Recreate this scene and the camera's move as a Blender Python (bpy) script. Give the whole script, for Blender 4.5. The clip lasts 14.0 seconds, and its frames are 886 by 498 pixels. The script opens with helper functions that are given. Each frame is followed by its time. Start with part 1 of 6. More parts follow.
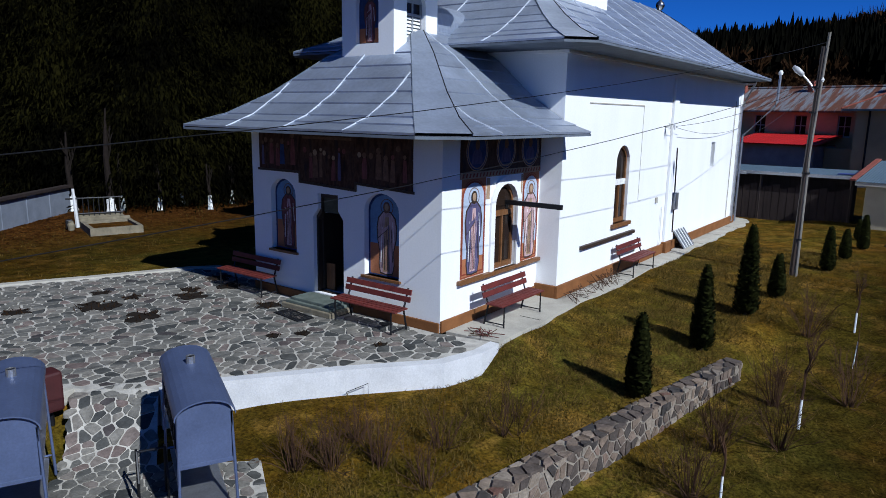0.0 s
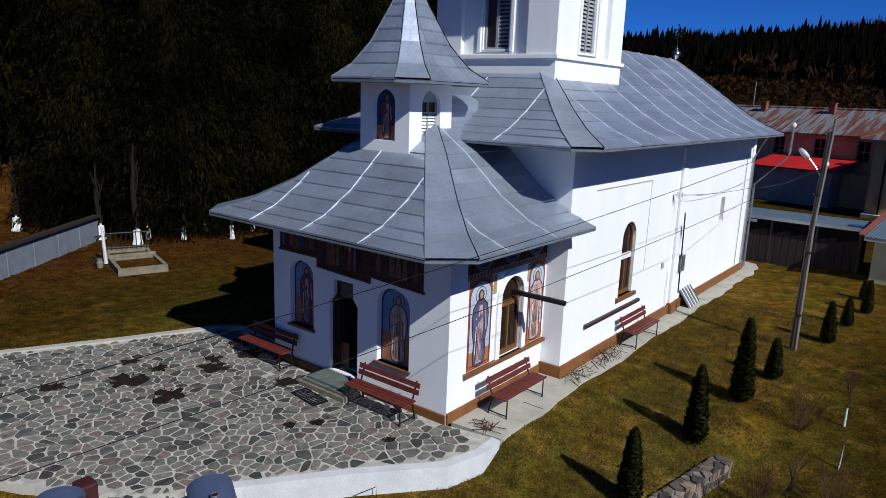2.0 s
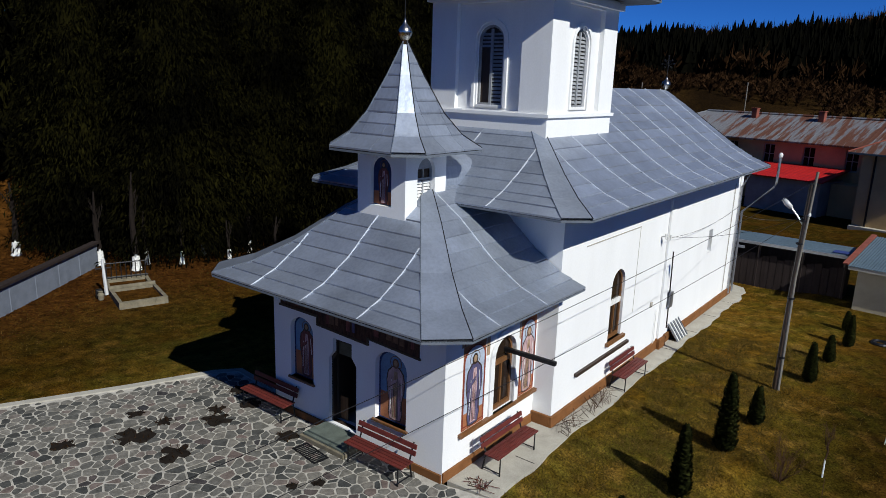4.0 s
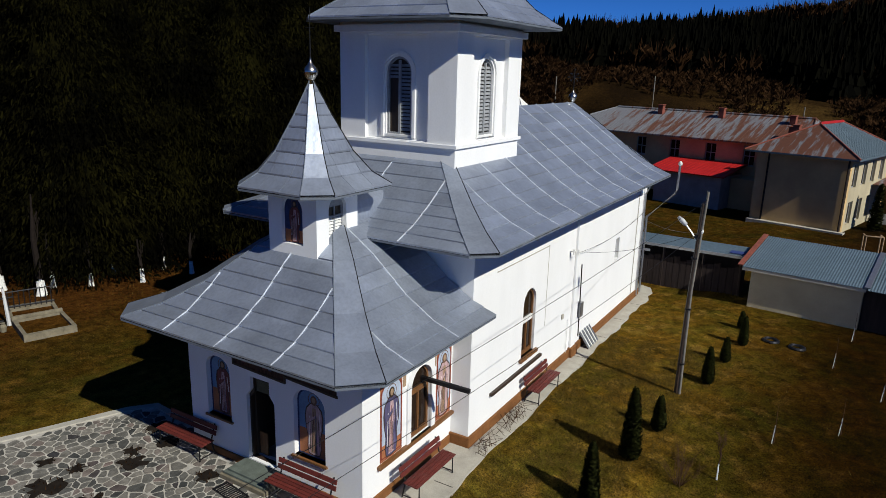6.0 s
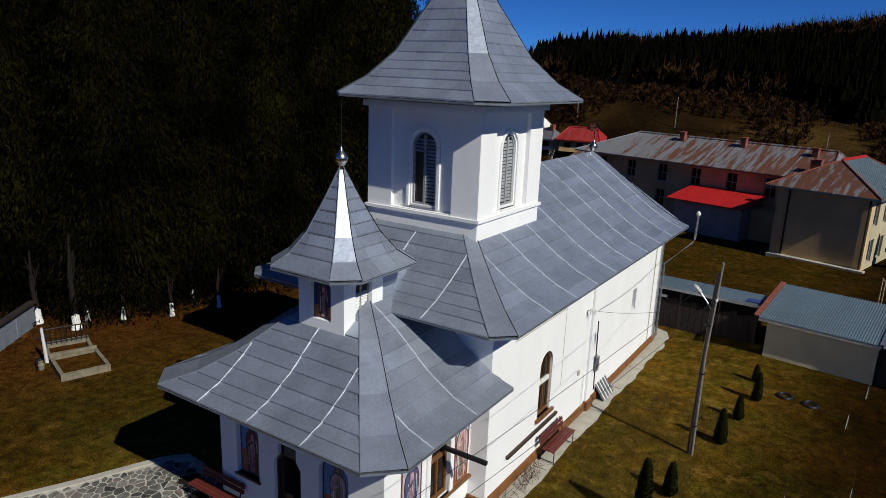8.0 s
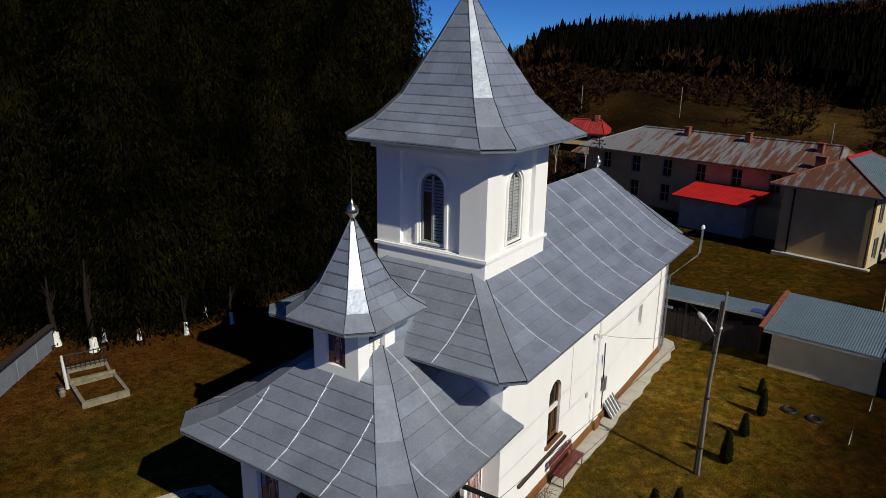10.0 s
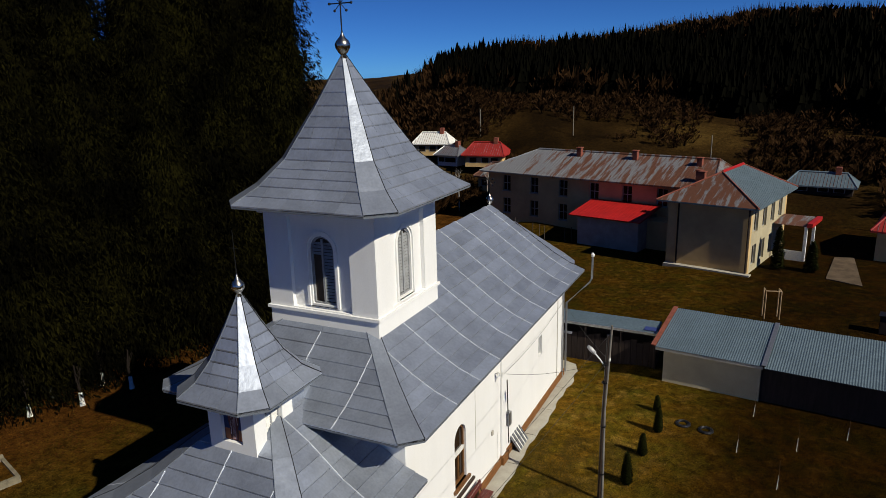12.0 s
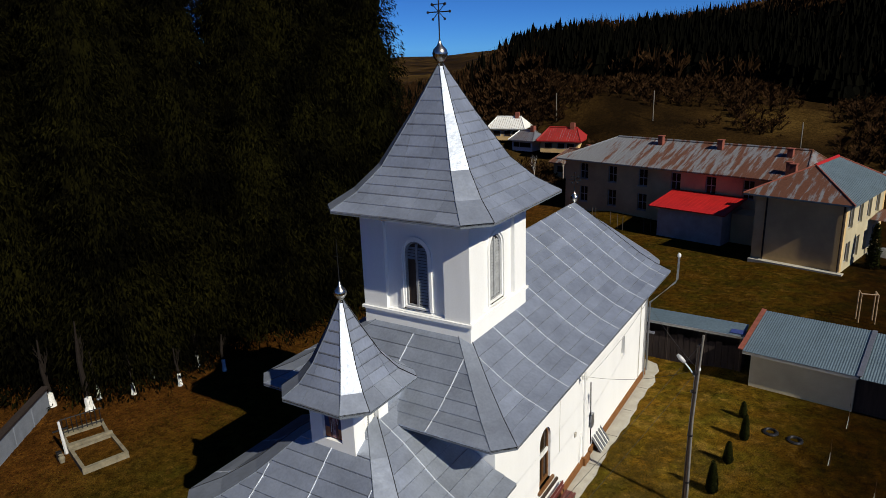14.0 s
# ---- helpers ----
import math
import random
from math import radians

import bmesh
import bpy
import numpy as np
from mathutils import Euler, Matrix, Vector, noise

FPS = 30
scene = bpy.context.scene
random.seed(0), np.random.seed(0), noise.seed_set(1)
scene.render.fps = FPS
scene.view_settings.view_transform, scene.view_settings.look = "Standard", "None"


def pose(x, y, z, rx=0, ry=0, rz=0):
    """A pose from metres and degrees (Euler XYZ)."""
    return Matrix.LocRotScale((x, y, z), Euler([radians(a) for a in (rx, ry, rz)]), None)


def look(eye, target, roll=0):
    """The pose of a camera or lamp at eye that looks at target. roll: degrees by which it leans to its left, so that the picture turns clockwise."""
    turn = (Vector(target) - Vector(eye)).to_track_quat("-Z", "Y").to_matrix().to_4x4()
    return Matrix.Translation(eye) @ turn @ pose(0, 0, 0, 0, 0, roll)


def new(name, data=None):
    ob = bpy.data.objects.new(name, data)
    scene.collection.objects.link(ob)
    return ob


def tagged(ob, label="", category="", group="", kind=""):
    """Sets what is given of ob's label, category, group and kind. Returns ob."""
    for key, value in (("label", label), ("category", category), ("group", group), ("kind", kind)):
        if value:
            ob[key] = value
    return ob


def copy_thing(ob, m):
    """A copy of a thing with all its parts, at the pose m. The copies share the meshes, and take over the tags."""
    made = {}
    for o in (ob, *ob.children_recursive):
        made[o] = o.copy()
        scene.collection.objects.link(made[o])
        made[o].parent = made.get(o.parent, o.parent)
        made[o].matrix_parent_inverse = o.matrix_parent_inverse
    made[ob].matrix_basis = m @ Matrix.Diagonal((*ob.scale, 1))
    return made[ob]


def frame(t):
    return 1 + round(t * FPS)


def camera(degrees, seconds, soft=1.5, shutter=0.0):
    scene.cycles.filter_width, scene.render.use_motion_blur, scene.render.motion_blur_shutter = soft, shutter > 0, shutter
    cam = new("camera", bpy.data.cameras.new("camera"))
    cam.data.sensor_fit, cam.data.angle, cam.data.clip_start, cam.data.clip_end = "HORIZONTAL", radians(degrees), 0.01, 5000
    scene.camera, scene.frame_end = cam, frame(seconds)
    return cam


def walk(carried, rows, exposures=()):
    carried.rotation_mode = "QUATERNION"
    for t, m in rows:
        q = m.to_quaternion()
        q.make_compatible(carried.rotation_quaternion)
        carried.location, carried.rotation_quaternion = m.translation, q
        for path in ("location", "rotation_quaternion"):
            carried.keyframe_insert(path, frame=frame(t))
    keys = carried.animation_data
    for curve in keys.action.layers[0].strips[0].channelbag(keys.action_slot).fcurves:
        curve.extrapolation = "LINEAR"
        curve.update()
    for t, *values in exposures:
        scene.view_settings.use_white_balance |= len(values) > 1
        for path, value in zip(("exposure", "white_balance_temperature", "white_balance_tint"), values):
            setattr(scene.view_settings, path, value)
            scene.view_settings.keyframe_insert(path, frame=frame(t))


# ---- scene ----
cam = camera(66.0, 14.0, 0.65)
PATH = [
    (0, (7.610, -10.268, 4.201), (5.864, -7.898, 3.621), 1.00),
    (0.5, (7.693, -10.292, 4.781), (5.921, -7.949, 4.170), 2.15),
    (1, (7.780, -10.346, 5.392), (5.997, -8.016, 4.766), 1.66),
    (1.5, (7.829, -10.400, 5.993), (6.038, -8.080, 5.357), 1.69),
    (2, (7.873, -10.422, 6.641), (6.075, -8.110, 5.990), 2.06),
    (2.5, (7.923, -10.445, 7.250), (6.128, -8.134, 6.590), 2.02),
    (3, (7.939, -10.509, 7.750), (6.148, -8.206, 7.052), 1.80),
    (5.5, (7.832, -10.613, 9.307), (6.230, -8.186, 8.572), 2.13),
    (6, (8.192, -10.501, 9.651), (6.701, -8.011, 8.893), 1.56),
    (6.5, (8.290, -10.515, 10.069), (6.827, -8.007, 9.314), 1.29),
    (7, (8.171, -10.648, 10.623), (6.601, -8.203, 9.874), 1.91),
    (7.5, (8.221, -10.728, 11.149), (6.657, -8.279, 10.404), 2.35),
    (10, (8.102, -10.852, 13.321), (6.530, -8.436, 12.488), 0.96),
    (10.5, (8.363, -10.732, 13.638), (6.769, -8.330, 12.808), 1.24),
    (10.7, (8.578, -10.654, 13.747), (7.122, -8.162, 12.931), 0.77),
    (11, (8.929, -10.576, 13.906), (7.667, -7.971, 13.114), 0.37),
    (11.2, (9.088, -10.554, 14.014), (7.932, -7.892, 13.255), -0.31),
    (11.5, (9.124, -10.533, 14.187), (8.058, -7.835, 13.423), -0.48),
    (12, (8.801, -10.552, 14.518), (7.537, -7.940, 13.759), -1.53),
    (12.5, (8.409, -10.767, 14.877), (6.914, -8.295, 14.069), -2.10),
    (13, (8.234, -10.931, 15.146), (6.705, -8.473, 14.360), -2.27),
    (13.5, (8.208, -10.955, 15.313), (6.693, -8.492, 14.512), -1.54),
    (14, (8.186, -10.950, 15.410), (6.674, -8.500, 14.568), -1.89),
]
walk(cam, [(t, look(eye, target, roll)) for t, eye, target, roll in PATH],
     [(0, 0.38, 5600, 7), (2, 0.32, 6050, 7), (3, 0.26, 6150, 6), (6, 0.26, 6650, 5), (7, 0.12, 6650, 5), (10, 0.13, 7250, 5), (11.2, 0.06, 7550, 5), (12.5, 0.24, 7300, 5), (14, 0.28, 7200, 5)])

from mathutils.geometry import tessellate_polygon

# ---- light ----
SUN_AZ, SUN_EL = radians(107.0), radians(38.5)
world = bpy.data.worlds.new("sky")
scene.world = world
world.use_nodes = True
wn = world.node_tree
sky = wn.nodes.new("ShaderNodeTexSky")
sky.sky_type, sky.sun_disc = "NISHITA", False
sky.sun_elevation, sky.sun_rotation = SUN_EL, SUN_AZ
sky.altitude = 3000.0
sky.air_density, sky.dust_density, sky.ozone_density = 0.6, 0.0, 5.0
wn.nodes["Background"].inputs["Strength"].default_value = 0.070
tint = wn.nodes.new("ShaderNodeMix")
tint.data_type, tint.blend_type = "RGBA", "MULTIPLY"
tint.inputs[0].default_value, tint.inputs[7].default_value = 1.0, (0.20, 0.52, 1.0, 1)
wn.links.new(sky.outputs[0], tint.inputs[6])
wn.links.new(tint.outputs[2], wn.nodes["Background"].inputs["Color"])
sun = new("sun", bpy.data.lights.new("sun", "SUN"))
sun.data.energy, sun.data.angle, sun.data.color = 4.0, radians(0.5), (1.0, 0.97, 0.93)
sun.matrix_world = look((40 * math.sin(SUN_AZ) * math.cos(SUN_EL), 40 * math.cos(SUN_AZ) * math.cos(SUN_EL), 40 * math.sin(SUN_EL)), (0, 0, 0))


# ---- materials ----
class Nodes:
    """A small builder of node materials."""

    def __init__(self, name, rough=0.8, metal=0.0):
        self.mat = bpy.data.materials.new(name)
        self.mat.use_nodes = True
        self.tree = self.mat.node_tree
        self.bsdf = self.tree.nodes["Principled BSDF"]
        self.bsdf.inputs["Roughness"].default_value = rough
        self.bsdf.inputs["Metallic"].default_value = metal
        self.bsdf.inputs["Specular IOR Level"].default_value = 0.5 if rough < 0.7 else 0.15
        self.where = self.tree.nodes.new("ShaderNodeTexCoord").outputs["Object"]

    def add(self, kind, **values):
        node = self.tree.nodes.new(kind)
        for key, value in values.items():
            node.inputs[key.replace("_", " ")].default_value = value
        return node

    def link(self, a, b):
        self.tree.links.new(a, b)

    def noise(self, scale, detail=4.0, stretch=(1, 1, 1), world_space=True):
        m = self.add("ShaderNodeMapping")
        m.inputs["Scale"].default_value = stretch
        self.link(self.tree.nodes.new("ShaderNodeNewGeometry").outputs["Position"] if world_space else self.where, m.inputs["Vector"])
        n = self.add("ShaderNodeTexNoise", Scale=scale, Detail=detail, Roughness=0.6)
        self.link(m.outputs[0], n.inputs["Vector"])
        return n.outputs["Fac"]

    def ramp(self, fac, stops):
        r = self.add("ShaderNodeValToRGB")
        while len(r.color_ramp.elements) < len(stops):
            r.color_ramp.elements.new(0.5)
        for e, (p, c) in zip(r.color_ramp.elements, stops):
            e.position, e.color = p, (*c, 1)
        self.link(fac, r.inputs["Fac"])
        return r.outputs["Color"]

    def mix(self, fac, a, b, how="MIX"):
        m = self.tree.nodes.new("ShaderNodeMix")
        m.data_type, m.blend_type = "RGBA", how
        for value, socket in ((fac, m.inputs[0]), (a, m.inputs[6]), (b, m.inputs[7])):
            if isinstance(value, (int, float)):
                socket.default_value = value
            elif isinstance(value, tuple):
                socket.default_value = (*value, 1)
            else:
                self.link(value, socket)
        return m.outputs[2]

    def random(self):
        return self.tree.nodes.new("ShaderNodeObjectInfo").outputs["Random"]

    def island(self):
        return self.tree.nodes.new("ShaderNodeNewGeometry").outputs["Random Per Island"]

    def color(self, c):
        if isinstance(c, tuple):
            self.bsdf.inputs["Base Color"].default_value = (*c, 1)
        else:
            self.link(c, self.bsdf.inputs["Base Color"])
        return self

    def rough(self, fac, lo, hi):
        m = self.add("ShaderNodeMapRange")
        m.inputs["To Min"].default_value, m.inputs["To Max"].default_value = lo, hi
        self.link(fac, m.inputs["Value"])
        self.link(m.outputs[0], self.bsdf.inputs["Roughness"])
        return self

    def bump(self, fac, strength=0.3, distance=0.02):
        b = self.add("ShaderNodeBump", Strength=strength, Distance=distance)
        self.link(fac, b.inputs["Height"])
        self.link(b.outputs[0], self.bsdf.inputs["Normal"])
        return self


def varied(name, c, amount=0.25, scale=3.0, rough=0.8, metal=0.0, bump=0.0, grain=40.0, stretch=(1, 1, 1), per_piece=0.0):
    """A plain surface with broad and fine variation round the colour c."""
    n = Nodes(name, rough, metal)
    lo, hi = tuple(v * (1 - amount) for v in c), tuple(min(1, v * (1 + amount)) for v in c)
    broad = n.ramp(n.noise(scale, 5, stretch), [(0.3, lo), (0.7, hi)])
    fine = n.ramp(n.noise(grain, 3, stretch), [(0.3, (0.82,) * 3), (0.7, (1.0,) * 3)])
    out = n.mix(1.0, broad, fine, "MULTIPLY")
    if per_piece:
        out = n.mix(1.0, out, n.ramp(n.random(), [(0, (1 - per_piece,) * 3), (1, (1 + per_piece * 0.3,) * 3)]), "MULTIPLY")
    n.color(out)
    if bump:
        n.bump(n.noise(grain, 4, stretch), bump, 0.01)
    return n.mat


def make_plaster():
    n = Nodes("white_plaster", 0.85)
    streaks = n.ramp(n.noise(1.2, 6, (1, 1, 0.25)), [(0.35, (0.785, 0.785, 0.775)), (0.6, (0.82, 0.82, 0.81))])
    fine = n.ramp(n.noise(25, 4), [(0.3, (0.94, 0.94, 0.94)), (0.7, (1, 1, 1))])
    return n.color(n.mix(1.0, streaks, fine, "MULTIPLY")).bump(n.noise(30, 4), 0.15, 0.01).mat


def make_sheet(name, tint, shift):
    n = Nodes(name, 0.36, 0.6)
    broad = n.ramp(n.noise(1.1, 6), [(0.3, tuple(v * 0.82 for v in tint)), (0.7, tuple(v * 1.15 for v in tint))])
    piece = n.ramp(n.random(), [(0.0, (1 - shift,) * 3), (0.85, (1.04,) * 3), (1.0, (1 + 1.4 * shift,) * 3)])
    grime = n.ramp(n.noise(14, 6, (1, 1, 0.4)), [(0.35, (0.88,) * 3), (0.6, (1, 1, 1))])
    n.color(n.mix(1.0, n.mix(1.0, broad, piece, "MULTIPLY"), grime, "MULTIPLY"))
    n.rough(n.noise(5, 5), 0.30, 0.5)
    return n.bump(n.noise(4, 3), 0.32, 0.025).mat


def make_grass():
    n = Nodes("dry_grass", 0.95)
    n.bsdf.inputs["Specular IOR Level"].default_value = 0.02
    dry = n.ramp(n.noise(0.35, 6), [(0.30, (0.028, 0.022, 0.003)), (0.5, (0.070, 0.041, 0.005)), (0.7, (0.098, 0.053, 0.009))])
    green = n.ramp(n.noise(0.55, 5), [(0.42, (0.0,) * 3), (0.60, (1.0,) * 3)])
    dry = n.mix(n.mix(1.0, green, (0.6, 0.6, 0.6), "MULTIPLY"), dry, (0.044, 0.044, 0.006))
    lush = n.add("ShaderNodeMapRange")
    lush.inputs["From Min"].default_value, lush.inputs["From Max"].default_value = -4.0, 9.0
    place_at = n.add("ShaderNodeSeparateXYZ")
    n.link(n.tree.nodes.new("ShaderNodeNewGeometry").outputs["Position"], place_at.inputs[0])
    n.link(place_at.outputs["Y"], lush.inputs["Value"])
    dry = n.mix(n.mix(1.0, n.ramp(lush.outputs[0], [(0.05, (0.0,) * 3), (0.3, (0.7,) * 3), (0.55, (0.55,) * 3), (1.0, (0.0,) * 3)]), n.ramp(n.noise(0.9, 6), [(0.35, (0.2,) * 3), (0.6, (1.0,) * 3)]), "MULTIPLY"), dry, (0.055, 0.055, 0.011))
    straw = n.ramp(n.noise(1.3, 7), [(0.52, (0.0,) * 3), (0.68, (0.75,) * 3)])
    dry = n.mix(straw, dry, (0.135, 0.085, 0.020))
    mid = n.ramp(n.noise(3.0, 6), [(0.3, (0.42,) * 3), (0.65, (1.3,) * 3)])
    fine = n.ramp(n.noise(20, 7), [(0.3, (0.28,) * 3), (0.7, (1.6,) * 3)])
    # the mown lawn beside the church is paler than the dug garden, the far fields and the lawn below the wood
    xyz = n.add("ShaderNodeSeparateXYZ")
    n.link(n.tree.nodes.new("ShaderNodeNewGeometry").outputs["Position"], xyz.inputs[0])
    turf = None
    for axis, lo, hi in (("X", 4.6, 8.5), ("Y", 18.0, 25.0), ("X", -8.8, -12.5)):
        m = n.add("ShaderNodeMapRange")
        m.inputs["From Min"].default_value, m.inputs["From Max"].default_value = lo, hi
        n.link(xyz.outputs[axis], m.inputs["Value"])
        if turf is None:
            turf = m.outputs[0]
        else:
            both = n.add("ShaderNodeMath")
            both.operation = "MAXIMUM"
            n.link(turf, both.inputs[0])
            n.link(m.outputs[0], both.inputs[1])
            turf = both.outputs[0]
    # dug soil, its colour darkened further to the right for the lens's corner falloff
    dug = n.add("ShaderNodeMapRange")
    dug.inputs["From Min"].default_value, dug.inputs["From Max"].default_value = 4.9, 9.5
    n.link(xyz.outputs["X"], dug.inputs["Value"])
    dry = n.mix(dug.outputs[0], dry, n.mix(1.0, dry, (0.34, 0.29, 0.26), "MULTIPLY"))
    needles = n.add("ShaderNodeMapRange")
    needles.inputs["From Min"].default_value, needles.inputs["From Max"].default_value = -13.5, -19.0
    n.link(xyz.outputs["X"], needles.inputs["Value"])
    far = n.add("ShaderNodeMapRange")
    far.inputs["From Min"].default_value, far.inputs["From Max"].default_value = 52.0, 66.0
    n.link(xyz.outputs["Y"], far.inputs["Value"])
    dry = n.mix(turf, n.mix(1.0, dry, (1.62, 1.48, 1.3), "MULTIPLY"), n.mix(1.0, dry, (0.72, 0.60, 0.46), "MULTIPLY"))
    fallen = n.ramp(n.noise(0.8, 6), [(0.3, (0.040, 0.016, 0.003)), (0.7, (0.105, 0.042, 0.008))])
    dry = n.mix(needles.outputs[0], dry, fallen)
    dry = n.mix(far.outputs[0], dry, n.ramp(n.noise(0.06, 7), [(0.35, (0.011, 0.006, 0.002)), (0.5, (0.030, 0.016, 0.0046)), (0.66, (0.074, 0.043, 0.0115))]))
    n.color(n.mix(1.0, n.mix(1.0, dry, mid, "MULTIPLY"), fine, "MULTIPLY"))
    return n.bump(n.noise(30, 6), 0.8, 0.05).mat


def make_stone(name, cols, scale, joined=False):
    n = Nodes(name, 0.75)
    base = n.ramp(n.island() if joined else n.random(), cols)
    spots = n.ramp(n.noise(scale, 7), [(0.3, (0.6,) * 3), (0.7, (1.25,) * 3)])
    grain = n.ramp(n.noise(28, 5), [(0.3, (0.75,) * 3), (0.7, (1.15,) * 3)])
    n.color(n.mix(1.0, n.mix(1.0, base, spots, "MULTIPLY"), grain, "MULTIPLY"))
    return n.bump(n.noise(18, 5), 0.4, 0.02).mat


def make_leaves(name, lo, hi, clump_shade=0.0):
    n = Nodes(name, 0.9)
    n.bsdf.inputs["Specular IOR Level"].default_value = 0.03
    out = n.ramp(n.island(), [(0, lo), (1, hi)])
    if clump_shade:
        # dark patches in the colour stand for shaded gaps between lit sprays
        out = n.mix(1.0, out, n.ramp(n.noise(clump_shade, 4), [(0.38, (0.12,) * 3), (0.62, (1.2,) * 3)]), "MULTIPLY")
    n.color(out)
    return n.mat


def make_mural(name, cols, scale, stretch):
    n = Nodes(name, 0.8)
    base = n.ramp(n.noise(scale, 3, stretch), [(0.25 + 0.5 * i / (len(cols) - 1), c) for i, c in enumerate(cols)])
    wear = n.ramp(n.noise(22, 5), [(0.3, (0.7,) * 3), (0.7, (1.1,) * 3)])
    return n.color(n.mix(1.0, base, wear, "MULTIPLY")).mat


def make_corrugated(name, tint, rust):
    n = Nodes(name, 0.55, 0.3)
    base = n.ramp(n.noise(0.16, 7, (1, 1, 1)), [(0.50, tint), (0.62, (0.17, 0.075, 0.05))]) if rust else n.ramp(n.noise(0.8, 5), [(0.3, tuple(v * 0.8 for v in tint)), (0.7, tint)])
    if rust:                                              # rust runs down single sheets, most of all towards the block
        xyz = n.add("ShaderNodeSeparateXYZ")
        n.link(n.where, xyz.inputs[0])
        near = n.add("ShaderNodeMapRange")
        near.inputs["From Min"].default_value, near.inputs["From Max"].default_value = -26.0, -8.0
        near.inputs["To Min"].default_value, near.inputs["To Max"].default_value = -0.10, 0.085
        n.link(xyz.outputs["X"], near.inputs["Value"])
        total = n.add("ShaderNodeMath")
        n.link(n.noise(2.8, 6, (1, 0.14, 0.22), False), total.inputs[0])
        n.link(near.outputs[0], total.inputs[1])
        base = n.ramp(total.outputs[0], [(0.49, tint), (0.57, (0.15, 0.062, 0.036))])
    fine = n.ramp(n.noise(9, 5), [(0.3, (0.75,) * 3), (0.7, (1.1,) * 3)])
    return n.color(n.mix(1.0, base, fine, "MULTIPLY")).mat


def make_glass():
    n = Nodes("window_glass", 0.08)
    n.bsdf.inputs["Base Color"].default_value = (0.022, 0.014, 0.010, 1)
    n.bsdf.inputs["Specular IOR Level"].default_value = 0.2
    return n.mat


PLASTER = make_plaster()
SHEET = make_sheet("zinc_sheet", (0.375, 0.418, 0.50), 0.10)
SEAM = varied("zinc_seam", (0.60, 0.64, 0.70), 0.2, 3, 0.42, 0.3)
# near black: the shade in the laps between sheets is put into this colour
SHELL = varied("roof_shade_black", (0.012, 0.012, 0.013), 0.2, 3)
EAVE_BOARD = varied("eave_board", (0.13, 0.15, 0.18), 0.2, 3)
PLINTH = varied("brown_plinth", (0.20, 0.085, 0.03), 0.2, 3, 0.7)
WOOD_BROWN = varied("brown_wood", (0.17, 0.075, 0.025), 0.3, 5, 0.5, stretch=(4, 4, 0.6))
WOOD_DARK = varied("dark_wood", (0.035, 0.02, 0.012), 0.3, 5, 0.6, stretch=(4, 4, 0.6))
LOUVRE = varied("grey_shutter_wood", (0.30, 0.31, 0.32), 0.2, 4, 0.7)
SLAT_RED = varied("red_brown_slat_paint", (0.125, 0.020, 0.014), 0.25, 6, 0.6, per_piece=0.25)
IRON = varied("black_iron", (0.015, 0.015, 0.017), 0.3, 8, 0.5, 0.5)
STEEL = varied("galvanised_steel", (0.40, 0.41, 0.43), 0.15, 6, 0.4, 0.8)
CHROME = varied("polished_finial_metal", (0.62, 0.58, 0.5), 0.1, 8, 0.25, 1.0)
CONCRETE = varied("concrete", (0.42, 0.395, 0.335), 0.15, 2, 0.85, bump=0.3)
CONCRETE_PALE = varied("pale_concrete", (0.60, 0.60, 0.60), 0.12, 1.5, 0.85, bump=0.3)
WALL_MORTAR = varied("weathered_mortar", (0.26, 0.225, 0.18), 0.35, 5, 0.9, bump=0.5)
MORTAR = varied("pale_mortar", (0.44, 0.415, 0.365), 0.3, 4, 0.9, bump=0.4)
FLAG_COLS = [(0, (0.05, 0.052, 0.05)), (0.25, (0.12, 0.117, 0.105)), (0.75, (0.21, 0.195, 0.168)), (0.95, (0.17, 0.13, 0.115)), (1, (0.04, 0.04, 0.042))]
FLAG = make_stone("grey_flagstone", FLAG_COLS, 5)
FLAG_JOINED = make_stone("grey_flagstones", FLAG_COLS, 5, True)
RUBBLE = make_stone("wall_stone", [(0, (0.05, 0.045, 0.042)), (0.4, (0.13, 0.10, 0.08)), (0.75, (0.22, 0.165, 0.12)), (0.9, (0.28, 0.24, 0.19)), (1, (0.14, 0.075, 0.055))], 6)
LITTER = make_leaves("leaf_litter", (0.025, 0.009, 0.002), (0.075, 0.028, 0.006))
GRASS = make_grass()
BLADE = make_leaves("grass_blade", (0.034, 0.027, 0.004), (0.13, 0.085, 0.024))
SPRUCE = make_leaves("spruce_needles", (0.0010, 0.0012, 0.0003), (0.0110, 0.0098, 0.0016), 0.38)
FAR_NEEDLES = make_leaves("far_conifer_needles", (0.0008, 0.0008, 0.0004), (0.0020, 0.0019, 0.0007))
CYPRESS = make_leaves("cypress_leaves", (0.006, 0.008, 0.002), (0.024, 0.026, 0.006))
BARK = varied("bark", (0.07, 0.055, 0.045), 0.3, 8, 0.9)
SPRUCE_BARK = varied("dark_spruce_bark", (0.014, 0.010, 0.008), 0.3, 8, 0.95)
TWIG = varied("bare_twig", (0.060, 0.031, 0.017), 0.3, 8, 0.9)
LIME = varied("limewash", (0.75, 0.75, 0.72), 0.15, 10, 0.9)
BLUE_PAINT = varied("grey_blue_sheet_paint", (0.105, 0.135, 0.24), 0.12, 3, 0.4, 0.3)
